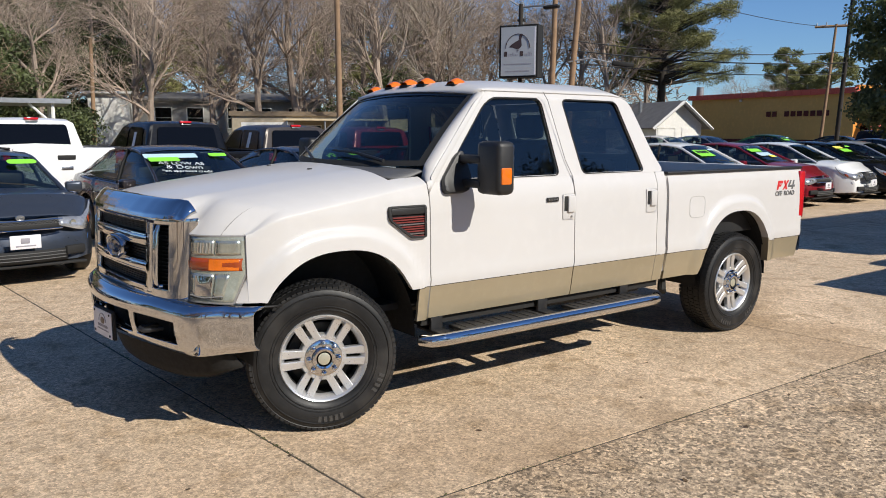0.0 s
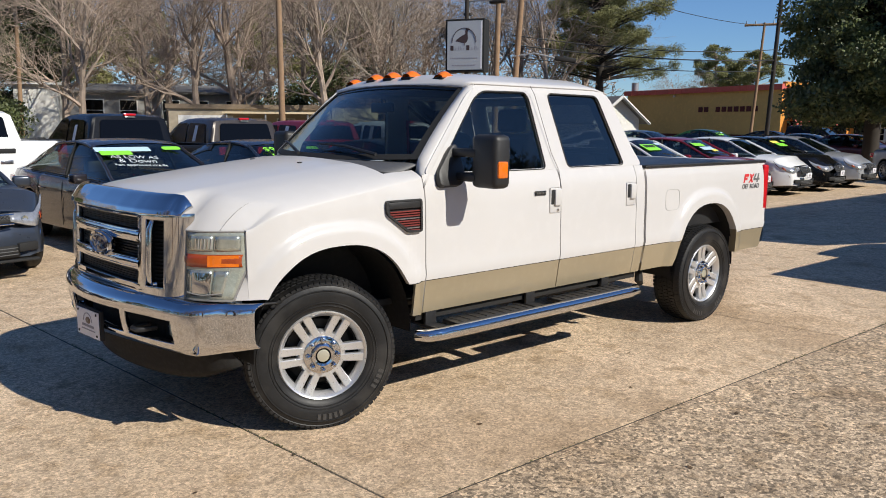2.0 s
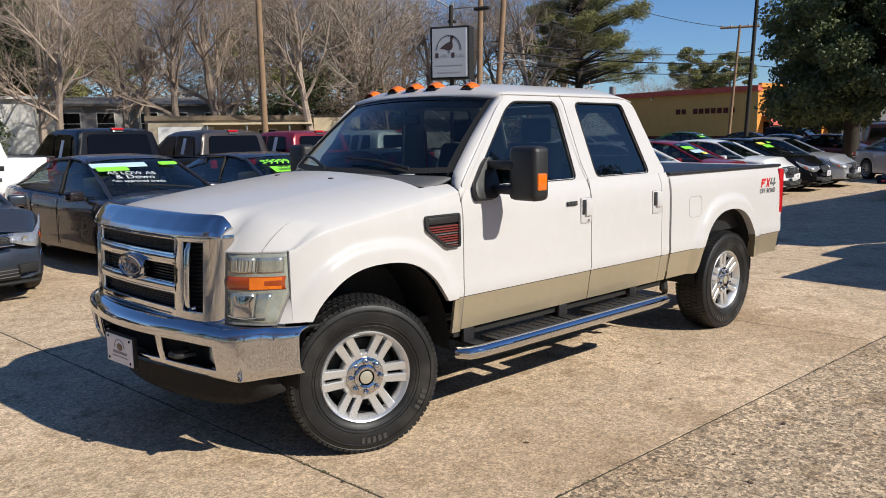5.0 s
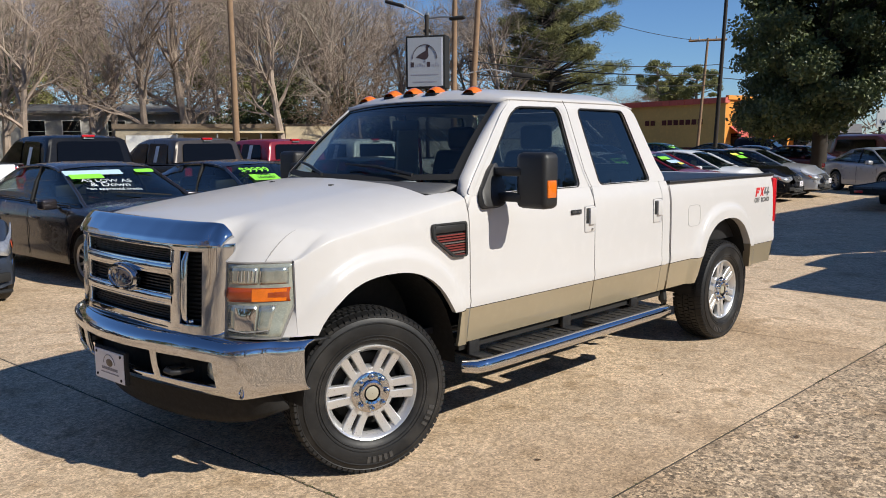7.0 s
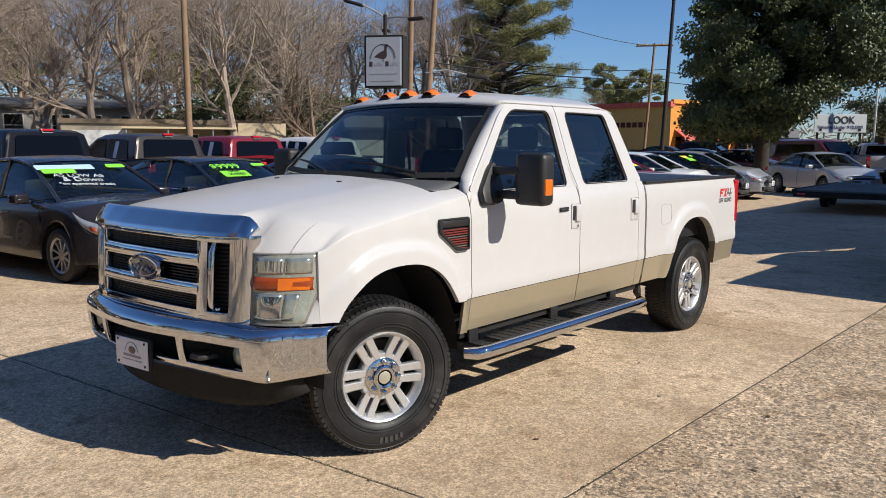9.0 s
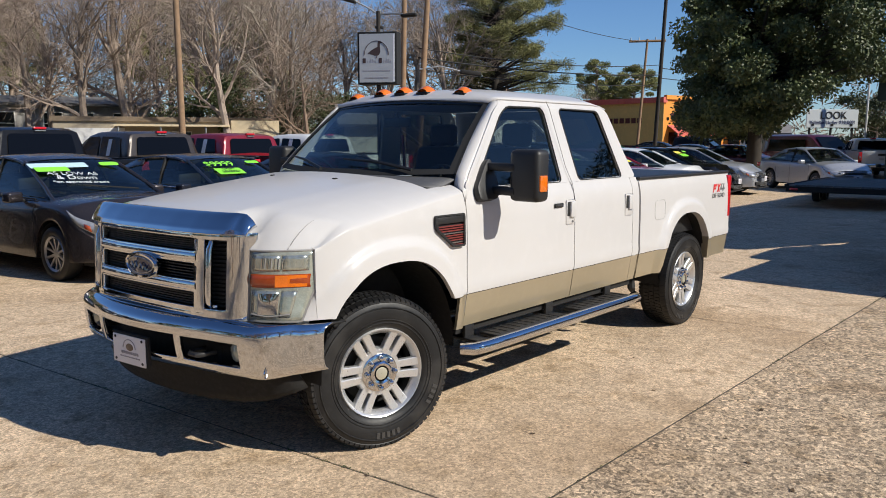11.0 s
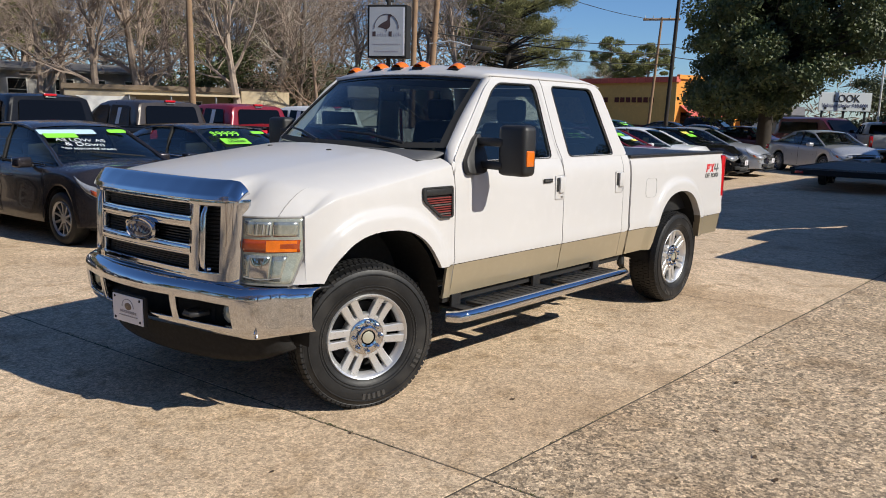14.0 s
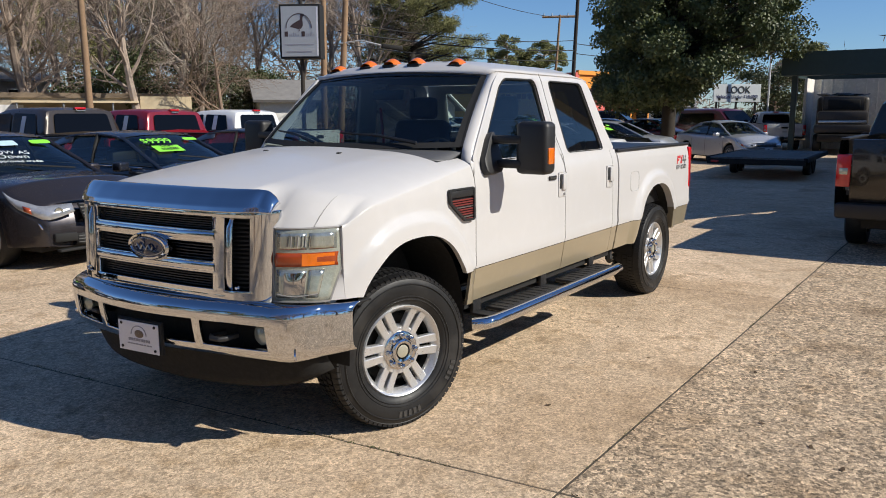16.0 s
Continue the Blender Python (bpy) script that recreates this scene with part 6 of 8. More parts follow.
# second row behind the saloons on the far side
sedan("white saloon in the far row", pose(24.3, 13.3, 0, 0, 0, 96), CAR_WHITE, height=1.56, group="cars in the far row", plate=False)
sedan("white saloon in the far row", pose(27.2, 13.4, 0, 0, 0, 96), CAR_WHITE, height=1.56, group="cars in the far row", plate=False)
sedan("green saloon with neon stickers in the far row", pose(35.5, 15.2, 0.15, 0, 0, 96), paint("green_paint", (0.03, 0.12, 0.03), 0.3, 0.2), sticker="green", group="cars in the far row", plate=False)
sedan("dark saloon in the far row", pose(43.6, 15.8, 0.1, 0, 0, 96), CAR_BLACK, group="cars in the far row", plate=False)
sedan("dark red saloon in the far row", pose(34.0, 7.6, 0, 0, 0, 80), BURGUNDY, group="cars in the far row", plate=False)
sedan("grey saloon in the far row", pose(36.6, 10.4, 0, 0, 0, 100), CAR_SILVER, group="cars in the far row", plate=False)


# ---- buildings, signs and poles round the lot ----
STUCCO = mat("yellow_stucco", (0.66, 0.46, 0.165), 0.9, vary=0.12, scale=0.4, bump=0.1, bscale=30)
ORANGE = mat("orange_stucco", (0.75, 0.30, 0.05), 0.9, vary=0.1, scale=0.5)
RED_TRIM = mat("red_metal_trim", (0.62, 0.13, 0.10), 0.6, vary=0.1)
MAROON = mat("maroon_base", (0.10, 0.02, 0.02), 0.8, vary=0.2)
SIDING = mat("white_siding", (0.78, 0.76, 0.71), 0.8, vary=0.12, scale=0.7, bump=0.15, bscale=12)
# Greyer copy of the white siding, with partial shade put into its colour.
SHADED_SIDING = mat("weathered_grey_siding", (0.42, 0.40, 0.37), 0.85, vary=0.2, scale=0.7, bump=0.15, bscale=12)
TAN_SIDING = mat("tan_siding", (0.42, 0.35, 0.25), 0.8, vary=0.15, scale=0.6)
SHINGLE = mat("grey_shingle", (0.22, 0.21, 0.20), 0.9, vary=0.25, scale=2.5, bump=0.3, bscale=14)
GREEN_METAL = mat("dark_green_metal", (0.035, 0.06, 0.056), 0.5, 0.1, vary=0.15)
CREAM = mat("cream_panel", (0.62, 0.50, 0.32), 0.8, vary=0.1)
WOOD_POLE = mat("weathered_pole_wood", (0.30, 0.19, 0.11), 0.9, vary=0.3, scale=3, bump=0.3, bscale=25)
DARK_POLE = mat("dark_pole_wood", (0.035, 0.028, 0.022), 0.9, vary=0.3, scale=3)
STEEL = mat("galvanised_steel", (0.35, 0.36, 0.37), 0.45, 0.7, vary=0.2)
SIGN_FACE = mat("sign_face", (0.40, 0.42, 0.44), 0.4, vary=0.06, scale=2)
SIGN_INK = mat("sign_brown", (0.05, 0.03, 0.03), 0.6)
CABLE = mat("cable_black", (0.012, 0.012, 0.012), 0.7)
WALL_GREY = mat("corrugated_wall", (0.80, 0.77, 0.70), 0.7, vary=0.2, scale=0.8)
PLAIN_WALL = mat("plain_wall", (0.42, 0.38, 0.33), 0.9, vary=0.12, scale=0.6)


def wall_frame(a, b):
    """Matrix: u from ground point a to b, v up, w outward to the right of a->b."""
    a, b = Vector((*a, 0)), Vector((*b, 0))
    u = (b - a).normalized()
    m = Matrix((u, u.cross(Vector((0, 0, 1))), Vector((0, 0, 1)))).transposed().to_4x4()
    return Matrix.Translation(a) @ m, (b - a).length


def window(parent, m, x0, x1, z0, z1, frame_mat=SIDING, depth=0.06):
    w = part("window", moved(box(x0, x1, 0.0, 0.02, z0, z1), m), DARK_GLASS, parent, "dark window pane", smooth=False)
    fr = join(box(x0 - 0.06, x0, -0.02, depth, z0 - 0.06, z1 + 0.06), box(x1, x1 + 0.06, -0.02, depth, z0 - 0.06, z1 + 0.06), box(x0, x1, -0.02, depth, z1, z1 + 0.06), box(x0, x1, -0.02, depth, z0 - 0.06, z0), box(x0, x1, 0.018, 0.035, (z0 + z1) / 2 - 0.015, (z0 + z1) / 2 + 0.015))
    part("window_frame", moved(fr, m), frame_mat, w, "white frame", smooth=False)


# restaurant: long yellow side wall, red roof edge, orange front with awnings
rest = thing("restaurant", "yellow stucco restaurant with a red roof edge and orange front", "building")
A, B, C = (64.3, 43.8), (60.7, 26.1), (73.5, 23.2)
m, n = wall_frame(A, B)
part("side_wall", moved(box(0, n, -9, 0, -0.1, 4.82), m), STUCCO, rest, "yellow stucco wall", smooth=False)
part("base_band", moved(box(0, n - 0.01, 0.0, 0.03, -0.1, 1.15), m), MAROON, rest, "maroon base band", smooth=False)
part("roof_edge", moved(box(-0.3, n + 0.15, -0.3, 0.25, 4.82, 5.27), m), RED_TRIM, rest, "red metal roof edge", smooth=False)
for k in range(22):
    part("roof_rib", moved(box(k * n / 22, k * n / 22 + 0.05, 0.25, 0.29, 4.82, 5.25), m), RED_TRIM, rest, smooth=False)
for k in range(10):
    if k == 2:
        continue
    u = n * 0.52 + k * 0.66
    part("sign_letter_bar", moved(box(u, u + 0.46, 0.0, 0.06, 3.10, 3.55), m), MAROON, rest, "dark red sign block", smooth=False)
part("roof_vent", moved(tube([(0.6, -0.4, 5.2), (0.6, -0.4, 6.1)], 0.35, 10), m), STEEL, rest, "round steel roof vent")
part("wall_lamp", moved(rbox(n * 0.35, n * 0.35 + 0.2, 0, 0.2, 4.5, 4.7, 0.03), m), SIDING, rest)
m2, n2 = wall_frame(B, C)
part("front_wall", moved(box(0.02, n2, -6, 0, -0.1, 5.1), m2), ORANGE, rest, "orange stucco front", smooth=False)
part("front_roof_edge", moved(box(0.1, n2, -0.1, 0.2, 5.1, 5.45), m2), ORANGE, rest, smooth=False)
for k in range(4):
    u = 0.6 + k * 2.9
    aw = grid([[(u, 0.0, 2.9), (u, 1.1, 2.2), (u, 1.1, 2.0)], [(u + 2.3, 0.0, 2.9), (u + 2.3, 1.1, 2.2), (u + 2.3, 1.1, 2.0)]])
    part("awning", moved(aw, m2), RED_TRIM, rest, "red awning", thick=0.04, smooth=False)
    part("front_window", moved(box(u + 0.2, u + 2.1, 0, 0.03, 0.9, 2.3), m2), DARK_GLASS, rest, smooth=False)
for k in range(6):
    part("front_sign_bar", moved(box(1.0 + k * 0.5, 1.36 + k * 0.5, 0.0, 0.06, 3.5, 3.95), m2), MAROON, rest, "dark red sign block", smooth=False)

# white house beyond the big tree
wh = thing("house", "small white house with a grey roof beyond the trees", "house")
hm, hn = wall_frame((62.8, 20.2), (63.9, 16.9))
part("wall", moved(box(0, hn, -6, 0, -0.1, 2.15), hm), SIDING, wh, "white siding wall", smooth=False)
part("roof", moved(grid([[(-0.4, 0.5, 2.17), (-0.4, -3.0, 2.9), (-0.4, -6.5, 2.17)], [(hn + 0.4, 0.5, 2.17), (hn + 0.4, -3.0, 2.9), (hn + 0.4, -6.5, 2.17)]]), hm), SHINGLE, wh, "grey roof", thick=0.15, smooth=False)
for u in (0.4, 2.6):
    window(wh, hm, u, u + 0.8, 0.85, 1.75)
part("porch_door", moved(box(1.45, 2.3, 0.0, 0.04, 0, 1.95), hm), TAN_SIDING, wh, "tan door", smooth=False)

# small gabled house
house = thing("house", "small cream house with a grey shingle gable roof", "house")
# local: x along the gable end, y outwards towards the lot is -y
w, d, e, pk = 3.0, 6.0, 2.2, 3.42
gm = pose(36.4, 24.2, 0, 0, 0, -20)
part("gable_wall", moved(sheet([(-w / 2, -0.1), (w / 2, -0.1), (w / 2, e), (0, pk), (-w / 2, e)], [], lambda u, v: Vector((u, 0, v))), gm), SIDING, house, "cream gable wall", thick=0.12, smooth=False)
part("side_wall", moved(join(box(-w / 2, -w / 2 + 0.12, 0.07, d, -0.1, e), box(w / 2 - 0.12, w / 2, 0.07, d, -0.1, e)), gm), SIDING, house, smooth=False)
for s in (-1, 1):
    part("roof", moved(grid([[(s * (w / 2 + 0.45), y, e - 0.27), (0, y, pk + 0.08)] for y in (-0.5, d + 0.4)]), gm), SHINGLE, house, "grey shingle roof", thick=0.10, smooth=False)
    part("barge_board", moved(tube([(s * (w / 2 + 0.47), -0.52, e - 0.30), (0, -0.52, pk + 0.05)], 0.09, 4), gm), SIDING, house, "white barge board", smooth=False)
part("chimney_pipe", moved(tube([(-0.8, 3.0, 2.7), (-0.8, 3.0, 3.6)], 0.12, 8), gm), STEEL, house)
window(house, gm @ Matrix.Rotation(math.pi, 4, "Z"), 0.3, 1.4, 0.9, 1.9)
part("house_door", moved(box(0.2, 1.1, -0.09, -0.062, 0, 2.0), gm), SIDING, house, "white door", smooth=False)

# white house and long low home on the far side
far = thing("house", "long white single-storey house behind bare trees", "house")
fm, fn = wall_frame((10.2, 49.5), (23.6, 44.2))
part("wall", moved(box(0, fn, -7, 0, -0.1, 3.7), fm), SHADED_SIDING, far, "white siding wall", smooth=False)
part("roof", moved(grid([[(-0.4, 0.5, 3.72), (-0.4, -3.5, 4.3), (-0.4, -7.4, 3.72)], [(fn + 0.4, 0.5, 3.72), (fn + 0.4, -3.5, 4.3), (fn + 0.4, -7.4, 3.72)]]), fm), SHINGLE, far, "grey roof", thick=0.15, smooth=False)
part("end_block", moved(box(-0.2, 2.2, 0.02, 1.6, -0.1, 4.0), fm), SIDING, far, smooth=False)
part("end_roof", moved(box(-0.5, 2.5, -0.3, 1.9, 4.0, 4.15), fm), SIDING, far, smooth=False)
for u in (3.6, 5.6, 8.2, 10.0, 12.2):
    window(far, fm, u, u + 1.0, 1.9, 3.2)
home = thing("mobile_home", "long low tan mobile home with a flat awning", "house")
tm, tn = wall_frame((14.6, 37.6), (24.2, 32.0))
part("wall", moved(box(0, tn, -3.6, 0, -0.1, 2.55), tm), TAN_SIDING, home, "tan siding wall", smooth=False)
part("roof", moved(box(-0.15, tn + 0.15, -3.8, 0.12, 2.55, 2.80), tm), mat("brown_roof", (0.20, 0.15, 0.10), 0.8, vary=0.2), home, "flat brown roof", smooth=False)
part("white_panel", moved(box(0.5, 3.4, 0, 0.03, 0.4, 2.2), tm), SIDING, home, smooth=False)
part("end_bay", moved(box(tn - 2.4, tn + 0.1, 0.02, 1.6, -0.1, 2.62), tm), CREAM, home, "cream end bay", smooth=False)
part("awning", moved(box(3.0, tn - 2.5, 0.02, 2.2, 2.28, 2.38), tm), CREAM, home, "flat cream awning", smooth=False)
for u in (3.2, 5.2, 7.4):
    part("awning_post", moved(tube([(u, 2.1, -0.1), (u, 2.1, 2.3)], 0.05, 6), tm), STEEL, home)
for u in (4.0, 5.8):
    window(home, tm, u, u + 0.9, 1.1, 2.0)
far2 = thing("house", "brown roofed house half hidden by bushes", "house")
bm2 = pose(27.5, 31.0, 0, 0, 0, -38)
part("wall", moved(box(0.8, 4, 0, 5, -0.1, 2.5), bm2), SIDING, far2, smooth=False)
part("roof", moved(grid([[(0.4, -0.5, 2.45), (0.4, 2.5, 3.7), (0.4, 5.5, 2.45)], [(4.4, -0.5, 2.45), (4.4, 2.5, 3.7), (4.4, 5.5, 2.45)]]), bm2), SHINGLE, far2, "grey brown roof", thick=0.15, smooth=False)
# carport
port = thing("carport", "open carport with a flat metal roof on braced posts", "carport")
cm = pose(1.3, 29.0, 0, 0, 0, -8)
part("roof", moved(box(-3.2, 3.2, -2, 2.5, 2.68, 2.85), cm), STEEL, port, "flat metal roof", smooth=False)
for x in (-2.6, 2.6):
    for y in (-1.8, 2.2):
        part("post", moved(tube([(x, y, -0.1), (x, y, 2.7)], 0.07, 6), cm), SIDING, port)
    part("brace", moved(tube([(x, -1.8, 1.9), (x * 0.7, -1.8, 2.68)], 0.05, 6), cm), SIDING, port)
# garage with dark green fascia
gar = thing("garage", "metal garage with a dark green fascia and open bay", "building")
gmx = pose(34.5, 0.0, 0, 0, 0, 0)
part("fascia", moved(box(-0.2, 0.8, -13, 4.05, 3.35, 4.35), gmx), GREEN_METAL, gar, "dark green metal fascia", smooth=False)
# Roof left open over the bay, to let light onto the back wall.
part("rear_roof", moved(box(5.25, 16, -13, 4.05, 3.35, 4.0), gmx), GREEN_METAL, gar, "dark green metal roof", smooth=False)
for y in (4.0, -1.6, -6.8, -12.8):
    part("roof_beam", moved(box(0.8, 5.25, y - 0.1, y + 0.05, 3.38, 3.60), gmx), GREEN_METAL, gar, "dark green beam", smooth=False)
part("back_wall", moved(box(5.0, 5.2, -13, 3.6, -0.1, 3.35), gmx), WALL_GREY, gar, "grey corrugated wall", smooth=False)
for k in range(34):
    part("wall_rib", moved(box(4.94, 5.0, -13 + k * 0.49, -12.94 + k * 0.49, 0, 3.34), gmx), WALL_GREY, gar, smooth=False)
part("side_wall", moved(box(3.0, 4.9, 3.5, 3.62, -0.1, 3.34), gmx), WALL_GREY, gar, smooth=False)
for y in (3.55, -1.6, -6.8, -12.6):
    part("post", moved(box(0.2, 0.42, y - 0.11, y + 0.11, -0.1, 3.34), gmx), GREEN_METAL, gar, "dark post", smooth=False)
part("upper_gable", moved(sheet([(-13, 4.36), (1.2, 4.36), (-6, 7.6)], [], lambda u, v: Vector((9, u, v))), gmx), mat("sage_siding", (0.20, 0.24, 0.14), 0.8, vary=0.1), gar, "sage gable", thick=0.1, smooth=False)
part("gable_trim", moved(tube([(8.9, 1.6, 4.3), (8.9, -6, 7.75), (8.9, -13.4, 4.3)], 0.16, 4), gmx), SIDING, gar, smooth=False)
part("roof_hut", moved(box(4, 8, -6.5, -2.2, 4.36, 6.4), gmx), TAN_SIDING, gar, smooth=False)
part("roof_hut_cap", moved(box(3.4, 8.6, -7.1, -1.6, 6.4, 6.7), gmx), SHINGLE, gar, smooth=False)
# low steps of pale blocks by the garage
for k in range(5):
    blk = tagged(part("concrete_block", rbox(44.0 + 0.5 * k, 44.5 + 0.5 * k, 4.3, 4.9, 0, 0.5 + 0.28 * k, 0.03), SIDING), "pale stepped concrete block beside the garage", "block", "stepped blocks")
# wrecker inside the bay
wr = thing("tow_truck", "dark tow truck with a load, standing in the garage shade", "truck")
wm = pose(35.9, 1.7, 0, 0, 0, 8)
DULL = mat("dull_dark_paint", (0.035, 0.03, 0.026), 0.5, vary=0.3)
part("cab", moved(rbox(0, 2.2, -1.05, 1.05, 0.9, 2.45, 0.18, 3), wm), DULL, wr, "dark cab")
part("hood", moved(rbox(2.1, 3.3, -0.95, 0.95, 0.75, 1.55, 0.15, 3), wm), DULL, wr)
part("rear_glass", moved(rbox(-0.02, 0.02, -0.85, 0.85, 1.6, 2.2, 0.01), wm), DARK_GLASS, wr)
part("chassis", moved(rbox(-3.4, 3.2, -0.9, 0.9, 0.55, 0.85, 0.05), wm), UNDER, wr)
wreck = part("load", moved(join(rbox(-3.0, -0.3, -0.95, 0.95, 1.22, 1.82, 0.12, 2), rbox(-2.5, -0.5, -0.80, 0.80, 1.80, 2.42, 0.10, 2)), wm), DULL, wr, "wrecked dark car body")
part("wreck_window", moved(rbox(-2.53, -2.44, -0.64, 0.60, 1.88, 2.30, 0.06), wm), SEAM, wreck)
part("wreck_bar", moved(rbox(-3.06, -2.98, -0.90, 0.90, 1.30, 1.42, 0.03), wm), SATIN, wreck)
for k in range(7):
    part("scrap", moved(rbox(-0.30, 0.30, -0.22, 0.22, -0.03, 0.03, 0.01), wm @ Matrix.Translation((-1.8 + 0.22 * (k % 3), -0.75 + 0.24 * k, 2.46 + 0.03 * (k % 2))) @ Matrix.Rotation(radians(37 * k), 4, "Z") @ Matrix.Rotation(radians(14 * (k % 3) - 14), 4, "X")), DULL if k % 2 else STEEL, wreck, "bent scrap panel")
part("load_frame", moved(rbox(-3.2, -0.2, -1.05, 1.05, 0.9, 1.25, 0.06), wm), DULL, wr)
for x in (-2.4, 2.4):
    for s in (-1, 1):
        small_wheel(wr, wm @ Vector((x, s * 0.9, 0.42)), s, r=0.42, rim_r=0.22, w=0.14, spokes=6).matrix_basis = wm @ Matrix.Translation((x, s * 0.92, 0.42)) @ Matrix.Rotation(0 if s < 0 else math.pi, 4, "Z")
# flat trailer
tr = thing("flat_trailer", "low flat car trailer with a worn grey deck", "trailer")
trm = pose(20.3, 1.40, 0, 0, 0, 3)
DECK = mat("worn_deck", (0.15, 0.15, 0.14), 0.7, vary=0.3, scale=1.5)
for k in range(11):
    part("deck_plank", moved(rbox(-2.2, 2.6, -1.15 + k * 0.21, -0.955 + k * 0.21, 0.52, 0.58, 0.008, 1), trm), DECK, tr, smooth=False)
for s in (-1, 1):
    part("side_rail", moved(rbox(-2.25, 2.65, *sorted((s * 1.15, s * 1.25)), 0.47, 0.59, 0.015), trm), UNDER, tr, "dark side rail", smooth=False)
    for x in (0.2, 1.0):
        tw = small_wheel(tr, (0, 0, 0), s, r=0.26, rim_r=0.16, w=0.1, spokes=8)
        tw.matrix_basis = trm @ Matrix.Translation((x, s * 0.98, 0.26)) @ Matrix.Rotation(0 if s < 0 else math.pi, 4, "Z")
        for o in tw.children:
            if o.name.startswith("rim") and "well" not in o.name:
                o.data = o.data.copy()
                o.data.materials[0] = UNDER
part("tail_bar", moved(rbox(-2.32, -2.22, -1.2, 1.2, 0.40, 0.54, 0.01), trm), UNDER, tr, smooth=False)
part("trailer_lamp", moved(rbox(-2.335, -2.315, 0.9, 1.1, 0.44, 0.50, 0.005), trm), RED_LENS, tr)
part("tongue", moved(rbox(2.6, 3.5, -0.1, 0.1, 0.42, 0.52, 0.02), trm), UNDER, tr)
# burgundy van
van = thing("van", "dark burgundy passenger van parked under the trees", "van")
vm = pose(38.6, 5.9, 0, 0, 0, 60)
rows = []
for x, zt, wd in ((0, 0.9, 0.85), (0.15, 1.05, 0.93), (0.9, 1.25, 0.97), (1.7, 1.88, 0.97), (2.0, 1.96, 0.97), (4.6, 1.97, 0.97), (4.9, 1.85, 0.95), (5.0, 1.0, 0.93)):
    h = [(x, wd * 0.9, 0.35), (x, wd, 0.45), (x, wd, min(1.05, zt)), (x, wd * (0.86 if zt > 1.5 else 0.95), zt - 0.08), (x, wd * 0.7, zt), (x, 0, zt + 0.02)]
    rows.append(h + [(p[0], -p[1], p[2]) for p in h[-2::-1]])
part("body", moved(tidy(grid(rows)), vm), BURGUNDY, van, angle=45)
for s in (-1, 1):
    part("side_window", moved(sheet([(1.9, 1.12), (4.6, 1.12), (4.5, 1.72), (2.05, 1.72)], [], lambda u, v, s=s: Vector((u, s * (0.99 - 0.12 * (v - 1.05)), v))), vm), DARK_GLASS, van, smooth=False)
    for x in (0.9, 4.0):
        small_wheel(van, (0, 0, 0), s).matrix_basis = vm @ Matrix.Translation((x, s * 0.84, 0.33)) @ Matrix.Rotation(0 if s < 0 else math.pi, 4, "Z")
part("windshield", moved(sheet([(-0.8, 0.05), (0.8, 0.05), (0.7, 0.95), (-0.7, 0.95)], [], lambda u, v: Vector((lerp(0.95, 1.68, v) - 0.03, u, lerp(1.27, 1.86, v) + 0.03))), vm), DARK_GLASS, van, smooth=False)

# dealer's sign on a post, with lamps
sg = thing("dealer_sign", "framed pole sign with a bird emblem and grey lettering bars", "sign")
sm = pose(15.9, 15.2, 0, 0, 0, -61)
part("post", moved(tube([(0, 0, -0.1), (0, 0, 5.9)], 0.07, 10), sm), DARK_POLE, sg, "dark steel post")
part("cabinet", moved(rbox(-0.68, 0.68, -0.19, 0.36, 3.50, 5.22, 0.02), sm), SEAM, sg, "black sign cabinet", smooth=False)
part("face", moved(box(-0.61, 0.61, -0.205, -0.192, 3.57, 5.15), sm), SIGN_FACE, sg, "pale grey sign face", smooth=False)
part("emblem_arc", moved(tube([(-0.02 + 0.42 * math.cos(a), -0.21, 4.46 + 0.46 * math.sin(a)) for a in [math.pi * k / 16 for k in range(17)]], 0.012, 5), sm), SIGN_INK, sg, "thin arc")
bird = [(-0.34, 4.50), (-0.20, 4.48), (-0.06, 4.43), (0.06, 4.45), (0.12, 4.55), (0.10, 4.72), (0.12, 4.84), (0.20, 4.86), (0.12, 4.92), (0.05, 4.92), (0.02, 4.84), (0.02, 4.72), (-0.08, 4.68), (-0.22, 4.60)]
part("emblem", moved(sheet(rounded(bird, 0.03, 3), [], lambda u, v: Vector((u, -0.209, v))), sm), SIGN_INK, sg, "dark bird silhouette", smooth=False)
part("emblem_leg", moved(tube([(0.0, -0.21, 4.45), (-0.01, -0.21, 4.36)], 0.012, 4), sm), SIGN_INK, sg)
part("face_edge", moved(box(0.555, 0.605, -0.2075, -0.2055, 3.60, 5.12), sm), PLATE_WHITE, sg, "bright white strip", smooth=False)
# unreadable name: two tall strokes and a run of thin low ones
for x0, n in ((-0.50, 6), (0.06, 5)):
    part("name_bar", moved(box(x0, x0 + 0.11, -0.211, -0.204, 4.20, 4.36), sm), SIGN_INK, sg, "tall lettering bar", smooth=False)
    for k in range(n):
        x = x0 + 0.17 + k * 0.058
        part("name_bar", moved(box(x, x + 0.018, -0.211, -0.204, 4.21, 4.285 + (0.05 if k in (2, 3) else 0)), sm), PLATE_GREY, sg, "lettering bar", smooth=False)
for z, x0, x1 in ((3.93, -0.50, 0.47), (3.70, -0.44, 0.40)):
    for k in range(16):
        x = lerp(x0, x1, k / 16)
        part("text_bar", moved(box(x, x + 0.042, -0.211, -0.204, z, z + 0.034), sm), PLATE_GREY, sg, "small lettering bar", smooth=False)
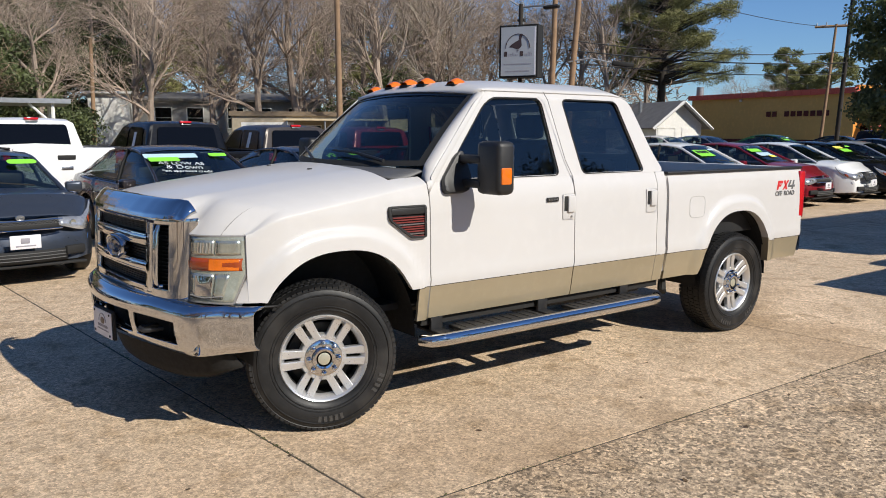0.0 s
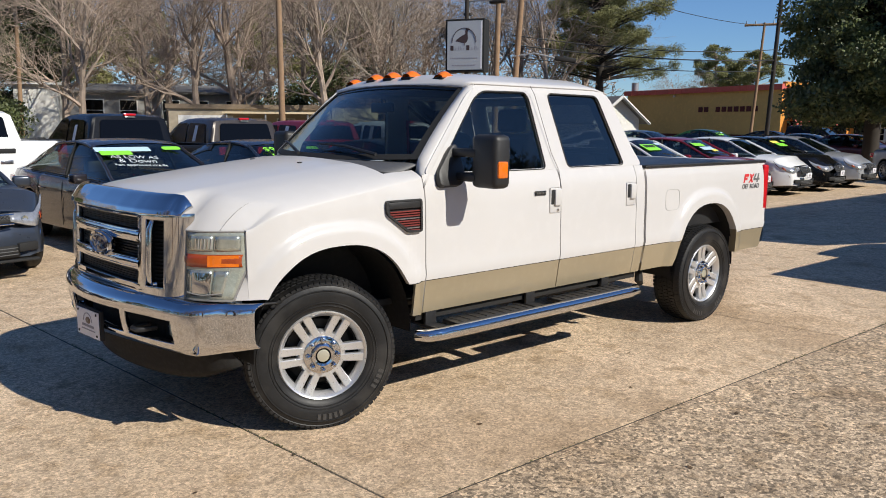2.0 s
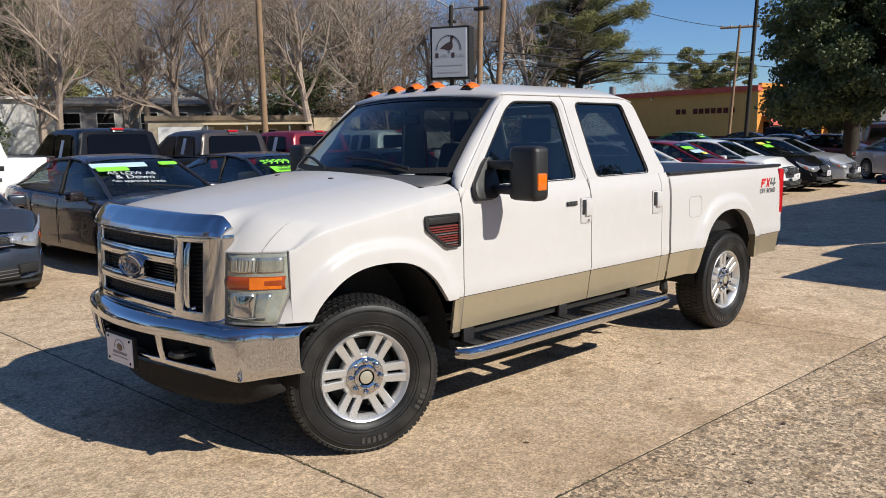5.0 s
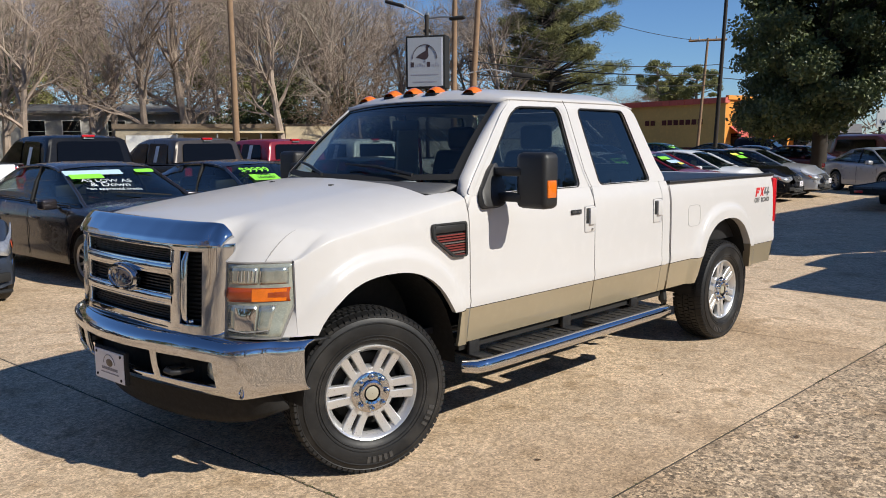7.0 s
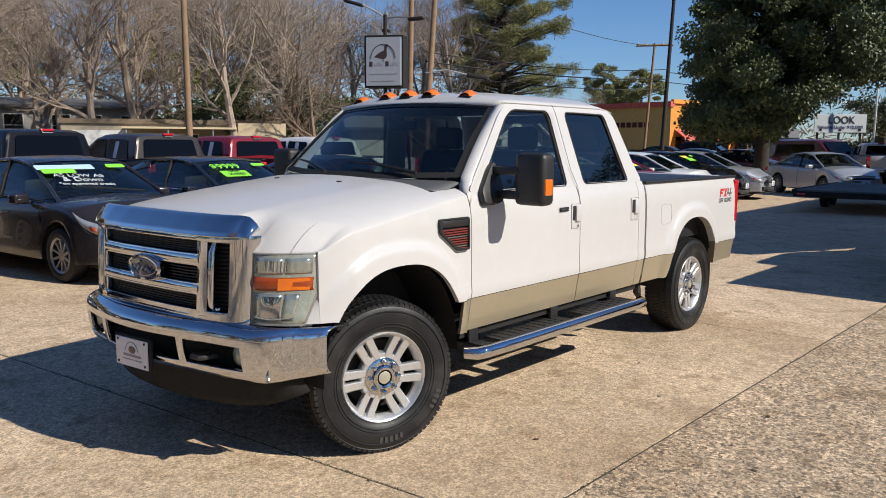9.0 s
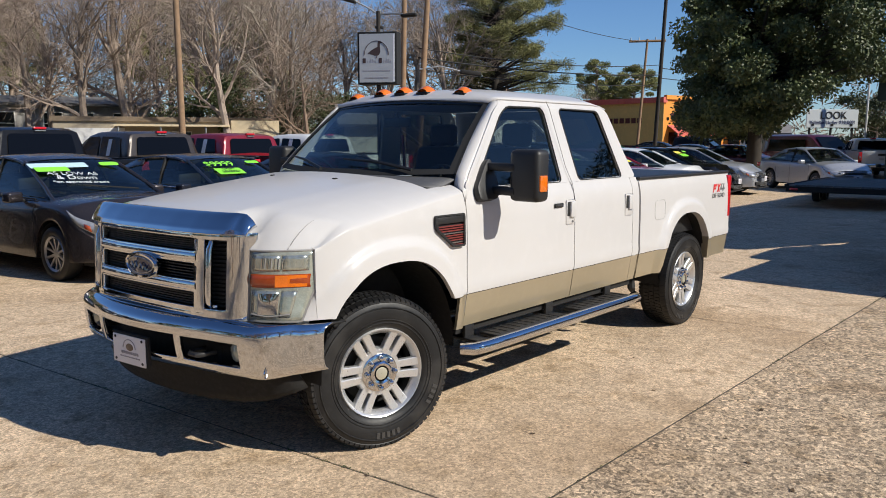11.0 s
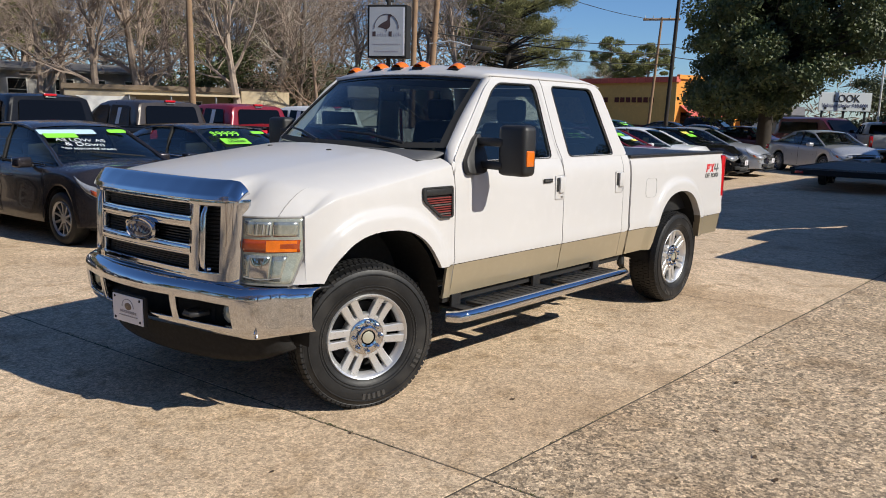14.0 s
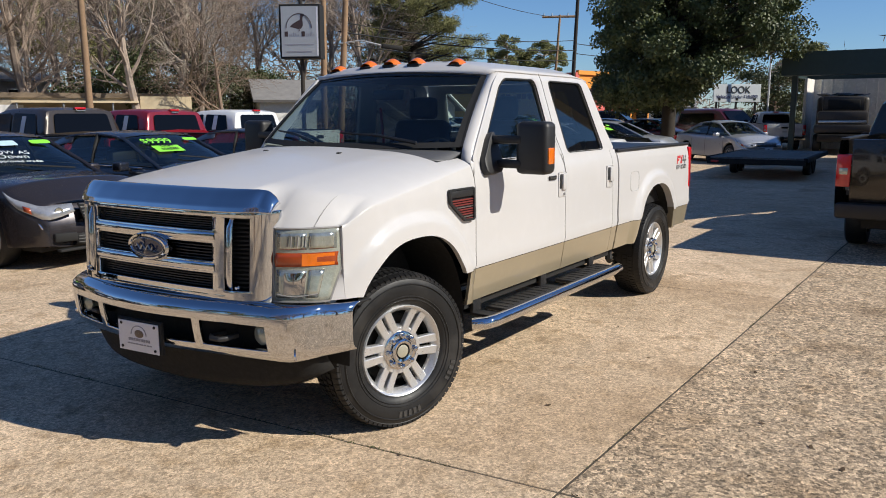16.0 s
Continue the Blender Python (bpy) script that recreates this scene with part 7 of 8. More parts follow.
part("lamp_stem", moved(tube([(0, 0.08, 5.2), (0, 0.08, 5.98)], [0.10, 0.06], 8), sm), STEEL, sg, "steel stem with clamps")
part("stem_clamp", moved(rbox(-0.12, 0.12, -0.02, 0.18, 5.34, 5.44, 0.02), sm), DARK_POLE, sg)
for end, tilt, size in (((-0.78, -0.10, 6.24), 16, 0.34), ((0.86, -0.10, 5.78), -4, 0.26)):
    arm = part("lamp_arm", moved(tube([(0, 0.08, 5.80), (end[0] * 0.5, 0.0, lerp(5.84, end[2], 0.5)), end], 0.03, 6), sm), STEEL, sg, "steel lamp arm")
    way = math.copysign(1, end[0])
    part("lamp_head", moved(rbox(-size, size, -0.13, 0.13, -0.055, 0.055, 0.05, 3), sm @ Matrix.Translation((end[0] + way * size * 0.85, end[1], end[2] + 0.05 * way * -1)) @ Matrix.Rotation(radians(tilt), 4, "Y")), UNDER, arm, "dark flood lamp")
# banner sign under the big tree
bs = thing("banner_sign", "white banner on black posts offering cheap vehicles", "sign")
bsm = pose(43.4, 8.15, -0.2, 0, 0, -50) @ Matrix.Diagonal((0.98, 1.12, 1.06, 1))
part("board", moved(rbox(-1.42, 1.42, -0.03, 0.03, 2.42, 3.34, 0.01), bsm), CHALK, bs, "white banner", smooth=False)
for x in (-1.18, 0, 1.18):
    part("post", moved(rbox(x - 0.05, x + 0.05, 0.04, 0.12, -0.1, 3.3, 0.01), bsm), SEAM, bs, "black post", smooth=False)
    part("clip", moved(rbox(x * 0.9 - 0.07, x * 0.9 + 0.07, -0.05, -0.03, 2.50, 2.62, 0.01), bsm), SEAM, bs, smooth=False)
words("LOOK", 0.52, INK, bs, bsm @ Matrix.Translation((0.05, -0.045, 3.03)) @ Matrix.Rotation(radians(90), 4, "X"), bold=0.006)
words("Vehicles Under $10,000!", 0.25, mat("blue_ink", (0.03, 0.04, 0.12), 0.5), bs, bsm @ Matrix.Translation((0.0, -0.045, 2.68)) @ Matrix.Rotation(radians(90), 4, "X"), bold=0.004)
fp = tagged(part("flag_pole", tube([(43.6, 6.5, -0.1), (43.6, 6.5, 5.0)], 0.05, 8), SIDING), "thin white pole beside the banner", "pole")


def utility_pole(at, h, lean=(0, 0), r=0.15, material=WOOD_POLE, arms=(), label="tall weathered wooden utility pole"):
    p = thing("utility_pole", label, "utility pole", "utility poles")
    a = Vector((*at, -0.1))
    b = a + Vector((lean[0], lean[1], h))
    part("shaft", tube([a, lerp(a, b, 0.5), b], [r, r * 0.85, r * 0.7], 12), material, p)
    d = Vector((at[1] + 4, -(at[0] + 2), 0)).normalized()
    for f, half in arms:
        c = lerp(a, b, f)
        ca = part("cross_arm", tube([c - d * half, c + d * half], 0.09, 4), material, p, "wooden cross arm", smooth=False)
        for t in (-0.9, -0.45, 0.45, 0.9):
            q = c + d * half * t
            part("insulator", tube([q, q + Vector((0, 0, 0.28))], [0.05, 0.035], 6), STEEL, ca)
    return p, b


utility_pole((15.4, 26.7), 11.0, (-0.1, 0))
utility_pole((21.3, 19.3), 9.6, (0.15, -0.05), 0.14)
utility_pole((21.9, 19.0), 9.5, (0.45, -0.35), 0.15)
utility_pole((52.6, 24.4), 9.3, (0.5, -0.35), 0.12, arms=((0.985, 1.35),), label="far wooden utility pole with one cross arm")
utility_pole((42.4, 18.0), 13.0, (0.25, -0.4), 0.135, DARK_POLE, label="dark wooden utility pole beside the big tree")
utility_pole((8.1, 41.0), 6.7, (0.15, 0.1), 0.13, label="short pale utility pole among the trees")
# yard lamp on the leaning pole
yl = thing("street_lamp", "long-armed street lamp on a wooden pole", "street lamp")
part("arm", tube([(21.9, 18.9, 4.6), (22.6, 18.3, 4.75), (23.3, 17.7, 4.55)], 0.035, 6), STEEL, yl, "curved steel arm")
part("lamp_head", moved(rbox(-0.45, 0.45, -0.14, 0.14, -0.09, 0.09, 0.05), Matrix.Translation((23.6, 17.45, 4.5)) @ Matrix.Rotation(radians(-40), 4, "Z") @ Matrix.Rotation(radians(6), 4, "Y")), UNDER, yl, "dark lamp head")


def wire(a, b, sag, r=0.018):
    a, b = Vector(a), Vector(b)
    pts = [lerp(a, b, k / 16) - Vector((0, 0, sag * 4 * (k / 16) * (1 - k / 16))) for k in range(17)]
    tagged(part("power_cable", tube(pts, r, 5, cap=False), CABLE), "black power cable slung between poles", "cable", "power cables")


wire((22.0, 19.0, 5.5), (42.6, 17.8, 6.2), 0.35, 0.022)
wire((22.0, 19.0, 5.1), (42.6, 17.8, 5.6), 0.25, 0.03)
wire((22.0, 19.0, 4.6), (42.6, 17.8, 5.0), 0.25, 0.022)
wire((15.4, 26.6, 9.0), (21.4, 19.3, 8.3), 0.3)
wire((-14, 30, 9.5), (15.4, 26.7, 9.4), 0.8)
wire((21.4, 19.3, 9.0), (52.9, 24.2, 9.0), 0.6, 0.02)
wire((42.6, 17.8, 6.0), (70, 14, 7.5), 0.5, 0.025)
wire((42.6, 17.8, 5.4), (70, 14, 7.0), 0.5, 0.025)

# unseen walls beside the lot, added to cast the shade on the drive
back = thing("office_building", "unseen plain tan block, added to shade the drive", "building")
part("wall", box(10.9, 32, -14, -4.5, -0.1, 3.0), PLAIN_WALL, back, smooth=False)
# The board's slanted lower edge leaves a gap for the lit streak.
part("parapet", sheet([(10.7, 3.95), (12.9, 3.0), (32, 3.0), (32, 6.2), (10.7, 6.2)], [], lambda u, v: Vector((u, -4.6, v))), PLAIN_WALL, back, "unseen board, cut to shape the shade on the drive", thick=0.2, smooth=False)


# ---- trees ----
BARK = mat("grey_bark", (0.385, 0.30, 0.235), 0.95, vary=0.35, scale=2.5, per_object=0.25)
PALE_BARK = mat("pale_bark", (0.40, 0.34, 0.27), 0.95, vary=0.35, scale=2, per_object=0.1)
TWIG = mat("brown_twigs", (0.36, 0.25, 0.175), 0.95, vary=0.3, scale=1.0, per_object=0.3)
PINE_GREEN = mat("pine_needles", (0.25, 0.245, 0.085), 0.8, vary=0.45, scale=0.9, per_object=0.2)
LEAF_DARK = mat("magnolia_leaves", (0.10, 0.125, 0.04), 0.55, vary=0.5, scale=0.9, spots=[((0.13, 0.14, 0.045), 1.1, 0.60, 0.75)])
BUSH_GREEN = mat("evergreen_leaves", (0.085, 0.105, 0.035), 0.6, vary=0.5, scale=1.2, per_object=0.25)
BRUSH = mat("dry_brush", (0.29, 0.195, 0.13), 0.95, vary=0.4, scale=0.8, per_object=0.25)


def tree_mesh(seed, height, levels, spread, start, bark_r, kids, thin, droop=0.0):
    """Limbs and twigs of a bare tree as tapered tubes: points, faces, and the twig tips."""
    r = random.Random(seed)
    V, F, tips, trunk_faces = [], [], [], [0]

    def limb(p, d, length, rad, lev):
        n = 5 if lev < 2 else (3 if lev < 4 else 2)
        sides = 7 if lev == 0 else (5 if lev == 1 else 3)
        rings, pts = [], []
        for i in range(n + 1):
            t = i / n
            rr = rad * (1 - (0.62 if lev == 0 else 0.72) * t)
            up = Vector((0, 0, 1)) if abs(d.z) < 0.9 else Vector((1, 0, 0))
            a = d.cross(up).normalized()
            b = a.cross(d)
            base = len(V)
            for k in range(sides):
                q = 2 * math.pi * k / sides
                V.append(tuple(p + rr * (math.cos(q) * a + math.sin(q) * b)))
            rings.append(base)
            pts.append((p.copy(), d.copy(), rr))
            wob = 0.10 if lev == 0 else 0.24
            d = (d + Vector((r.uniform(-wob, wob), r.uniform(-wob, wob), r.uniform(-wob, wob) + (0.05 - droop if lev else 0.08)))).normalized()
            p = p + d * (length / n)
        for u, w in zip(rings, rings[1:]):
            for k in range(sides):
                F.append((u + k, u + (k + 1) % sides, w + (k + 1) % sides, w + k))
        if lev == 0:
            trunk_faces[0] = len(F)
        if lev >= levels:
            tips.append((pts[-1][0], pts[-1][1]))
            return
        c = kids[lev]
        for j in range(c):
            t = lerp(start if lev == 0 else 0.22, 1.0, (j + r.random() * 0.8) / c)
            i = min(n, int(t * n))
            q, dd, rr = pts[i]
            q = lerp(q, pts[min(n, i + 1)][0], t * n - i)
            ang = r.uniform(0, 2 * math.pi)
            up = Vector((0, 0, 1)) if abs(dd.z) < 0.9 else Vector((1, 0, 0))
            a = dd.cross(up).normalized()
            b = a.cross(dd)
            side = math.cos(ang) * a + math.sin(ang) * b
            nd = (dd * (1 - spread * r.uniform(0.6, 1.1)) + side * spread * r.uniform(0.8, 1.2)).normalized()
            limb(q, nd, length * r.uniform(0.45, 0.72) * (1.0 if lev else lerp(1.0, 0.6, t)), max(rr * thin, 0.008), lev + 1)
    limb(Vector((0, 0, 0)), Vector((0, 0, 1)), height * 0.62, bark_r, 0)
    return V, F, trunk_faces[0]


def mesh_of(name, V, F, material):
    me = bpy.data.meshes.new(name)
    me.from_pydata(V, [], F)
    me.materials.append(material)
    return me


def quads(points, size, seed, flat=0.5, long=1.6):
    """Many small leaf blades at the points."""
    r = np.random.default_rng(seed)
    n = len(points)
    P = np.array(points, float)
    a = r.normal(size=(n, 3))
    a /= np.linalg.norm(a, axis=1)[:, None]
    b = r.normal(size=(n, 3))
    b[:, 2] *= flat
    b = np.cross(a, b)
    b /= np.linalg.norm(b, axis=1)[:, None] + 1e-9
    s = size * r.uniform(0.6, 1.3, size=(n, 1))
    V = np.concatenate([P - a * s * long / 2, P + b * s / 2, P + a * s * long / 2, P - b * s / 2], 1).reshape(-1, 3)
    F = np.arange(4 * n).reshape(-1, 4)
    return V.tolist(), F.tolist()


tree_kinds = []
for i, (h, sp, st, br, kids) in enumerate(((15, 0.48, 0.30, 0.26, (9, 7, 6, 5)), (13, 0.55, 0.22, 0.22, (8, 7, 6, 5)), (16, 0.40, 0.35, 0.28, (10, 7, 6, 4)), (11, 0.62, 0.15, 0.18, (9, 7, 6, 5)))):
    V, F, cut = tree_mesh(40 + i, h, 4, sp, st, br, kids, 0.55)
    low = 1 + max(max(f) for f in F[:cut])
    bark = BARK if i != 3 else TWIG
    tree_kinds.append((mesh_of("trunk", V[:low], F[:cut], bark), mesh_of("crown", V[low:], [tuple(q - low for q in f) for f in F[cut:]], bark)))


# a plainer tree for those seen only as reflections
V, F, cut = tree_mesh(60, 13, 3, 0.5, 0.25, 0.24, (9, 7, 7), 0.55)
low = 1 + max(max(f) for f in F[:cut])
tree_kinds.append((mesh_of("trunk", V[:low], F[:cut], BARK), mesh_of("crown", V[low:], [tuple(q - low for q in f) for f in F[cut:]], BARK)))


def bare_tree(at, kind, size=1.0, turn=0.0, pale=False, label="tall bare winter tree with many fine branches"):
    t = thing("tree", label, "tree", "bare trees", pose(at[0], at[1], -0.1, 0, 0, turn))
    for me, nm in zip(tree_kinds[kind], ("trunk", "crown")):
        if pale:
            me = me.copy()
            me.materials[0] = PALE_BARK
        o = new(nm, me)
        o.parent = t
        o.scale = (size, size, size)
    return t


def polar(deg, d, ox=-2.3, oy=-4.5):
    return (ox + d * math.cos(radians(deg)), oy + d * math.sin(radians(deg)))


rt = random.Random(11)
for k in range(30):
    az = lerp(39, 104, (k + rt.uniform(-0.3, 0.3)) / 29)
    d = rt.choice((50, 56, 62, 70))
    if 50 > az and d < 55:
        d = 62
    bare_tree(polar(az, d + rt.uniform(-2, 3)), rt.choice((0, 1, 2, 0, 2)), rt.uniform(0.85, 1.2), rt.uniform(0, 360))
# nearer trees in front of the houses
for az, d, kd, sz in ((73.5, 46, 0, 0.85), (69.5, 48, 1, 1.0), (66.0, 46, 0, 0.9), (63.5, 48, 1, 0.95), (57.0, 43, 0, 0.9), (53.0, 47, 1, 1.0), (80, 45, 1, 0.9), (88, 42, 3, 1.0), (96, 44, 0, 1.0)):
    bare_tree(polar(az, d), kd, sz, az * 7)
bare_tree(polar(54.6, 46), 0, 0.95, 200, True, "pale-barked bare tree with bright sunlit limbs")
bare_tree(polar(51.5, 44), 3, 0.8, 30, False, "low bare tree with reddish brown twigs")
for az in (31.0, 33.0):
    bare_tree(polar(az, 120), 1, 0.9, az * 9)
# the tree behind the lens whose twigs dapple the near ground
bare_tree((-3.1, -13.0), 1, 0.95, 77)
# Unseen trees, added to shade the ground that the front chrome mirrors.
for at, kd, sz, tn in (((-5.2, -7.5), 1, 0.75, 140), ((-7.5, -5.0), 3, 0.9, 20), ((-8.5, -9.5), 1, 0.9, 250), ((-11.5, -6.0), 3, 1.0, 310)):
    bare_tree(at, kd, sz, tn)
# trees all round, seen only as reflections
for k in range(26):
    az = 112 + k * 9.6
    if 300 < az < 345:
        continue
    bare_tree(polar(az, 48 + 8 * (k % 3)), 4, 1.05 + 0.1 * (k % 3), k * 50)


def clump_tree(name, label, category, at, trunk_h, trunk_r, clumps, leaf, per, material, seed, bark=BARK, group="", long=1.6, turn=0):
    """Trunk, limbs to every clump, and a crown of many small blades."""
    t = thing(name, label, category, group, pose(at[0], at[1], -0.1, 0, 0, turn))
    r = random.Random(seed)
    bm = tube([(0, 0, 0), (0.1, 0.05, trunk_h * 0.5), (0, 0, trunk_h)], [trunk_r, trunk_r * 0.75, trunk_r * 0.3], 9)
    for c in clumps:
        z0 = max(0.3 * trunk_h, min(trunk_h * 0.95, c[2] - 0.25 * math.hypot(c[0], c[1])))
        tube([(0, 0, z0), (c[0] * 0.5, c[1] * 0.5, lerp(z0, c[2], 0.55)), c[:3]], [trunk_r * 0.28, trunk_r * 0.18, 0.02], 5, bm)
    part("trunk", bm, bark, t, "rough trunk with limbs")
    pts = []
    rn = np.random.default_rng(seed)
    for c in clumps:
        q = rn.normal(size=(per, 3))
        q /= np.linalg.norm(q, axis=1)[:, None]
        q *= (rn.uniform(0, 1, size=(per, 1)) ** 0.45)
        q *= np.array([c[3], c[3], c[4]]) * rn.uniform(0.8, 1.15, size=(per, 1))
        pts.append(q + np.array(c[:3]))
    pts = np.concatenate(pts)
    V, F = quads(pts, leaf, seed, long=long)
    me = mesh_of("crown", V, F, material)
    o = new("crown", me)
    o.parent = t
    return t


def crown(seed, n, rx, z0, z1, size, shape="round"):
    r = random.Random(seed)
    out = []
    for k in range(n):
        t = r.random()
        z = lerp(z0, z1, t)
        w = rx * (math.sqrt(max(0.05, 1 - (2 * t - 0.85) ** 2 * 0.8)) if shape == "round" else (1 - t) ** 0.6 + 0.12)
        a = r.uniform(0, 2 * math.pi)
        rad = w * math.sqrt(r.random()) if shape == "round" else w * r.uniform(0.35, 1.0)
        s = size * r.uniform(0.7, 1.25)
        out.append((rad * math.cos(a), rad * math.sin(a), z, s, s * r.uniform(0.5, 0.8)))
    return out


magnolia = [c for c in crown(3, 540, 5.5, 2.1, 13.5, 0.86) if c[0] * 0.31 - c[1] * 0.95 > -3.0 and not (c[0] * 0.31 - c[1] * 0.95 > 0.6 and c[2] < (2.9 if c[0] * 0.31 - c[1] * 0.95 < 2.3 else 4.1) + 0.10 * (c[0] * 0.31 - c[1] * 0.95))]
clump_tree("tree", "big dense magnolia with glossy dark green leaves", "tree", polar(18.4, 37, -3.3, -3.5), 10, 0.34, magnolia, 0.092, 700, LEAF_DARK, 3, DARK_POLE)
rp = random.Random(8)
boughs = []
for k in range(64):
    z = lerp(5.2, 19.0, ((k + rp.random()) / 64) ** 0.95)
    reach = 5.9 * max(0.12, 1 - (z - 5.2) / 16.5) ** 0.75 * rp.uniform(0.55, 1.12)
    a = k * 2.4 + rp.uniform(-0.4, 0.4)
    for q in range(6):
        f = lerp(0.35, 1.0, q / 5) * reach
        w = rp.uniform(0.55, 0.98) * (1.1 - 0.25 * q / 5)
        boughs.append((f * math.cos(a) + rp.uniform(-0.5, 0.5), f * math.sin(a) + rp.uniform(-0.5, 0.5), z + 0.16 * f + rp.uniform(-0.35, 0.35), w, w * rp.uniform(0.55, 0.8)))
clump_tree("pine_tree", "tall pine with irregular olive green boughs", "tree", polar(37.9, 58), 17, 0.34, boughs, 0.032, 430, PINE_GREEN, 8, DARK_POLE, long=9.0)
for k, (az, d, h, n) in enumerate(((30.2, 150, 16, 26), (27.6, 150, 15, 24), (29.0, 158, 13, 20), (10.2, 110, 10, 20))):
    clump_tree("pine_tree", "far rounded pine on the skyline", "tree", polar(az, d), h * 0.9, 0.4, crown(20 + k, n * 2, 4.4, h * 0.45, h, 1.05), 0.09, 520, PINE_GREEN, 20 + k, long=5.0)
for k, (az, d, h) in enumerate(((82, 58, 13), (86, 52, 12), (79, 62, 14), (90, 56, 13), (95, 60, 14), (60.5, 66, 15), (100, 55, 14), (75, 70, 14), (70, 74, 15), (55, 72, 14))):
    clump_tree("pine_tree", "tall pine among bare trees", "tree", polar(az, d), h, 0.25, crown(50 + k, 52, 3.6, h * 0.38, h * 1.05, 1.1, "cone"), 0.08, 450, BUSH_GREEN if az > 77 else PINE_GREEN, 50 + k, long=6.0, group="pines in the tree belt")
for k, (az, d, rx, h) in enumerate(((57.0, 47, 2.6, 5.0), (54.0, 48, 2.4, 5.4), (51.5, 50, 2.6, 4.6), (48.6, 52, 2.5, 4.2), (79, 46, 2.0, 3.4), (60, 50, 2.0, 3.6), (13.8, 72, 3.2, 5.4), (12.6, 64, 3.0, 5.0), (11.0, 66, 3.0, 5.6), (44, 55, 3.0, 3.6), (90, 48, 2.4, 3.6))):
    clump_tree("evergreen_bush", "dense dark evergreen bush under the trees", "bush", polar(az, d), h * 0.7, 0.1, crown(90 + k, 26, rx, 0.5, h, 0.9), 0.11, 320, BUSH_GREEN, 90 + k, group="evergreen bushes")
for k, (az, d, h) in enumerate(((74.5, 62, 11.0), (77, 57, 12.0), (79.5, 60, 12.5), (81.5, 56, 11.0), (82.5, 48, 7.0), (84, 46, 8.5), (86.5, 50, 10.5), (89, 45, 9.5), (91.5, 50, 11.0), (94, 47, 9.0), (96.5, 50, 10.5), (99, 46, 8.5))):
    clump_tree("pine_tree", "dark evergreen among bare trees", "tree", polar(az, d), h, 0.2, crown(170 + k, 60, 2.8, 1.6, h, 0.9), 0.09, 370, BUSH_GREEN, 170 + k, long=3.0, group="pines in the tree belt")
# unseen evergreens, added to be mirrored darkly in the side glass and front chrome
for k in range(9):
    clump_tree("pine_tree", "dark evergreen out of view, added for reflections", "tree", (4 + 6.2 * k, -27 - 3 * (k % 2)), 12, 0.25, crown(130 + k, 46, 4.0, 2.0, 12.5 + (k % 3), 1.3), 0.14, 160, BUSH_GREEN, 130 + k, long=2.0, group="evergreens behind the lot")
for k in range(8):
    clump_tree("pine_tree", "dark evergreen out of view, added for reflections", "tree", (-27 - 3 * (k % 2), -22 + 6.0 * k), 10, 0.25, crown(150 + k, 46, 3.6, 1.5, 9.5 + 1.5 * (k % 3), 1.3), 0.14, 160, BUSH_GREEN, 150 + k, long=2.0, group="evergreens behind the lot")
# vines and brush, and the far wood behind all
rb = np.random.default_rng(4)
pts = []
for k in range(1500):
    az, d = rb.uniform(38, 108), rb.uniform(52, 66)
    if 60 < az < 82:
        d = 61 + (d - 52) * 0.4
    x, y = polar(az, d)
    h = rb.uniform(0.6, 3.6) * (0.6 + 0.6 * math.sin(az * 0.7) ** 2) * (0.5 if az > 80 else 1.0)
    q = rb.normal(size=(26, 3)) * np.array([1.1, 1.1, h * 0.4]) + np.array([x, y, h * 0.6])
    pts.append(q)
pts = np.concatenate(pts)
pts = pts[pts[:, 2] > 0]
V, F = quads(pts, 0.07, 6, long=12.0)
o = new("undergrowth", mesh_of("undergrowth", V, F, BRUSH))
tagged(o, "tangled brown undergrowth below the bare trees", "undergrowth", kind="stuff")
pts = []
for k in range(4200):
    az, d = (rb.uniform(38, 110) if k % 3 == 0 else rb.uniform(0, 360)), rb.uniform(76, 95)
    if 21 < az < 37:
        continue
    x, y = polar(az, d)
    h = rb.uniform(1.0, 12.0) * (0.45 if 2 < az < 37 else (1.25 if 76 < az < 110 else 1.0))
    pts.append(rb.normal(size=(16, 3)) * np.array([1.6, 1.6, 1.6]) + np.array([x, y, h]))
pts = np.concatenate(pts)
pts = pts[pts[:, 2] > 0]
V, F = quads(pts, 0.12, 7, flat=0.3, long=9.0)
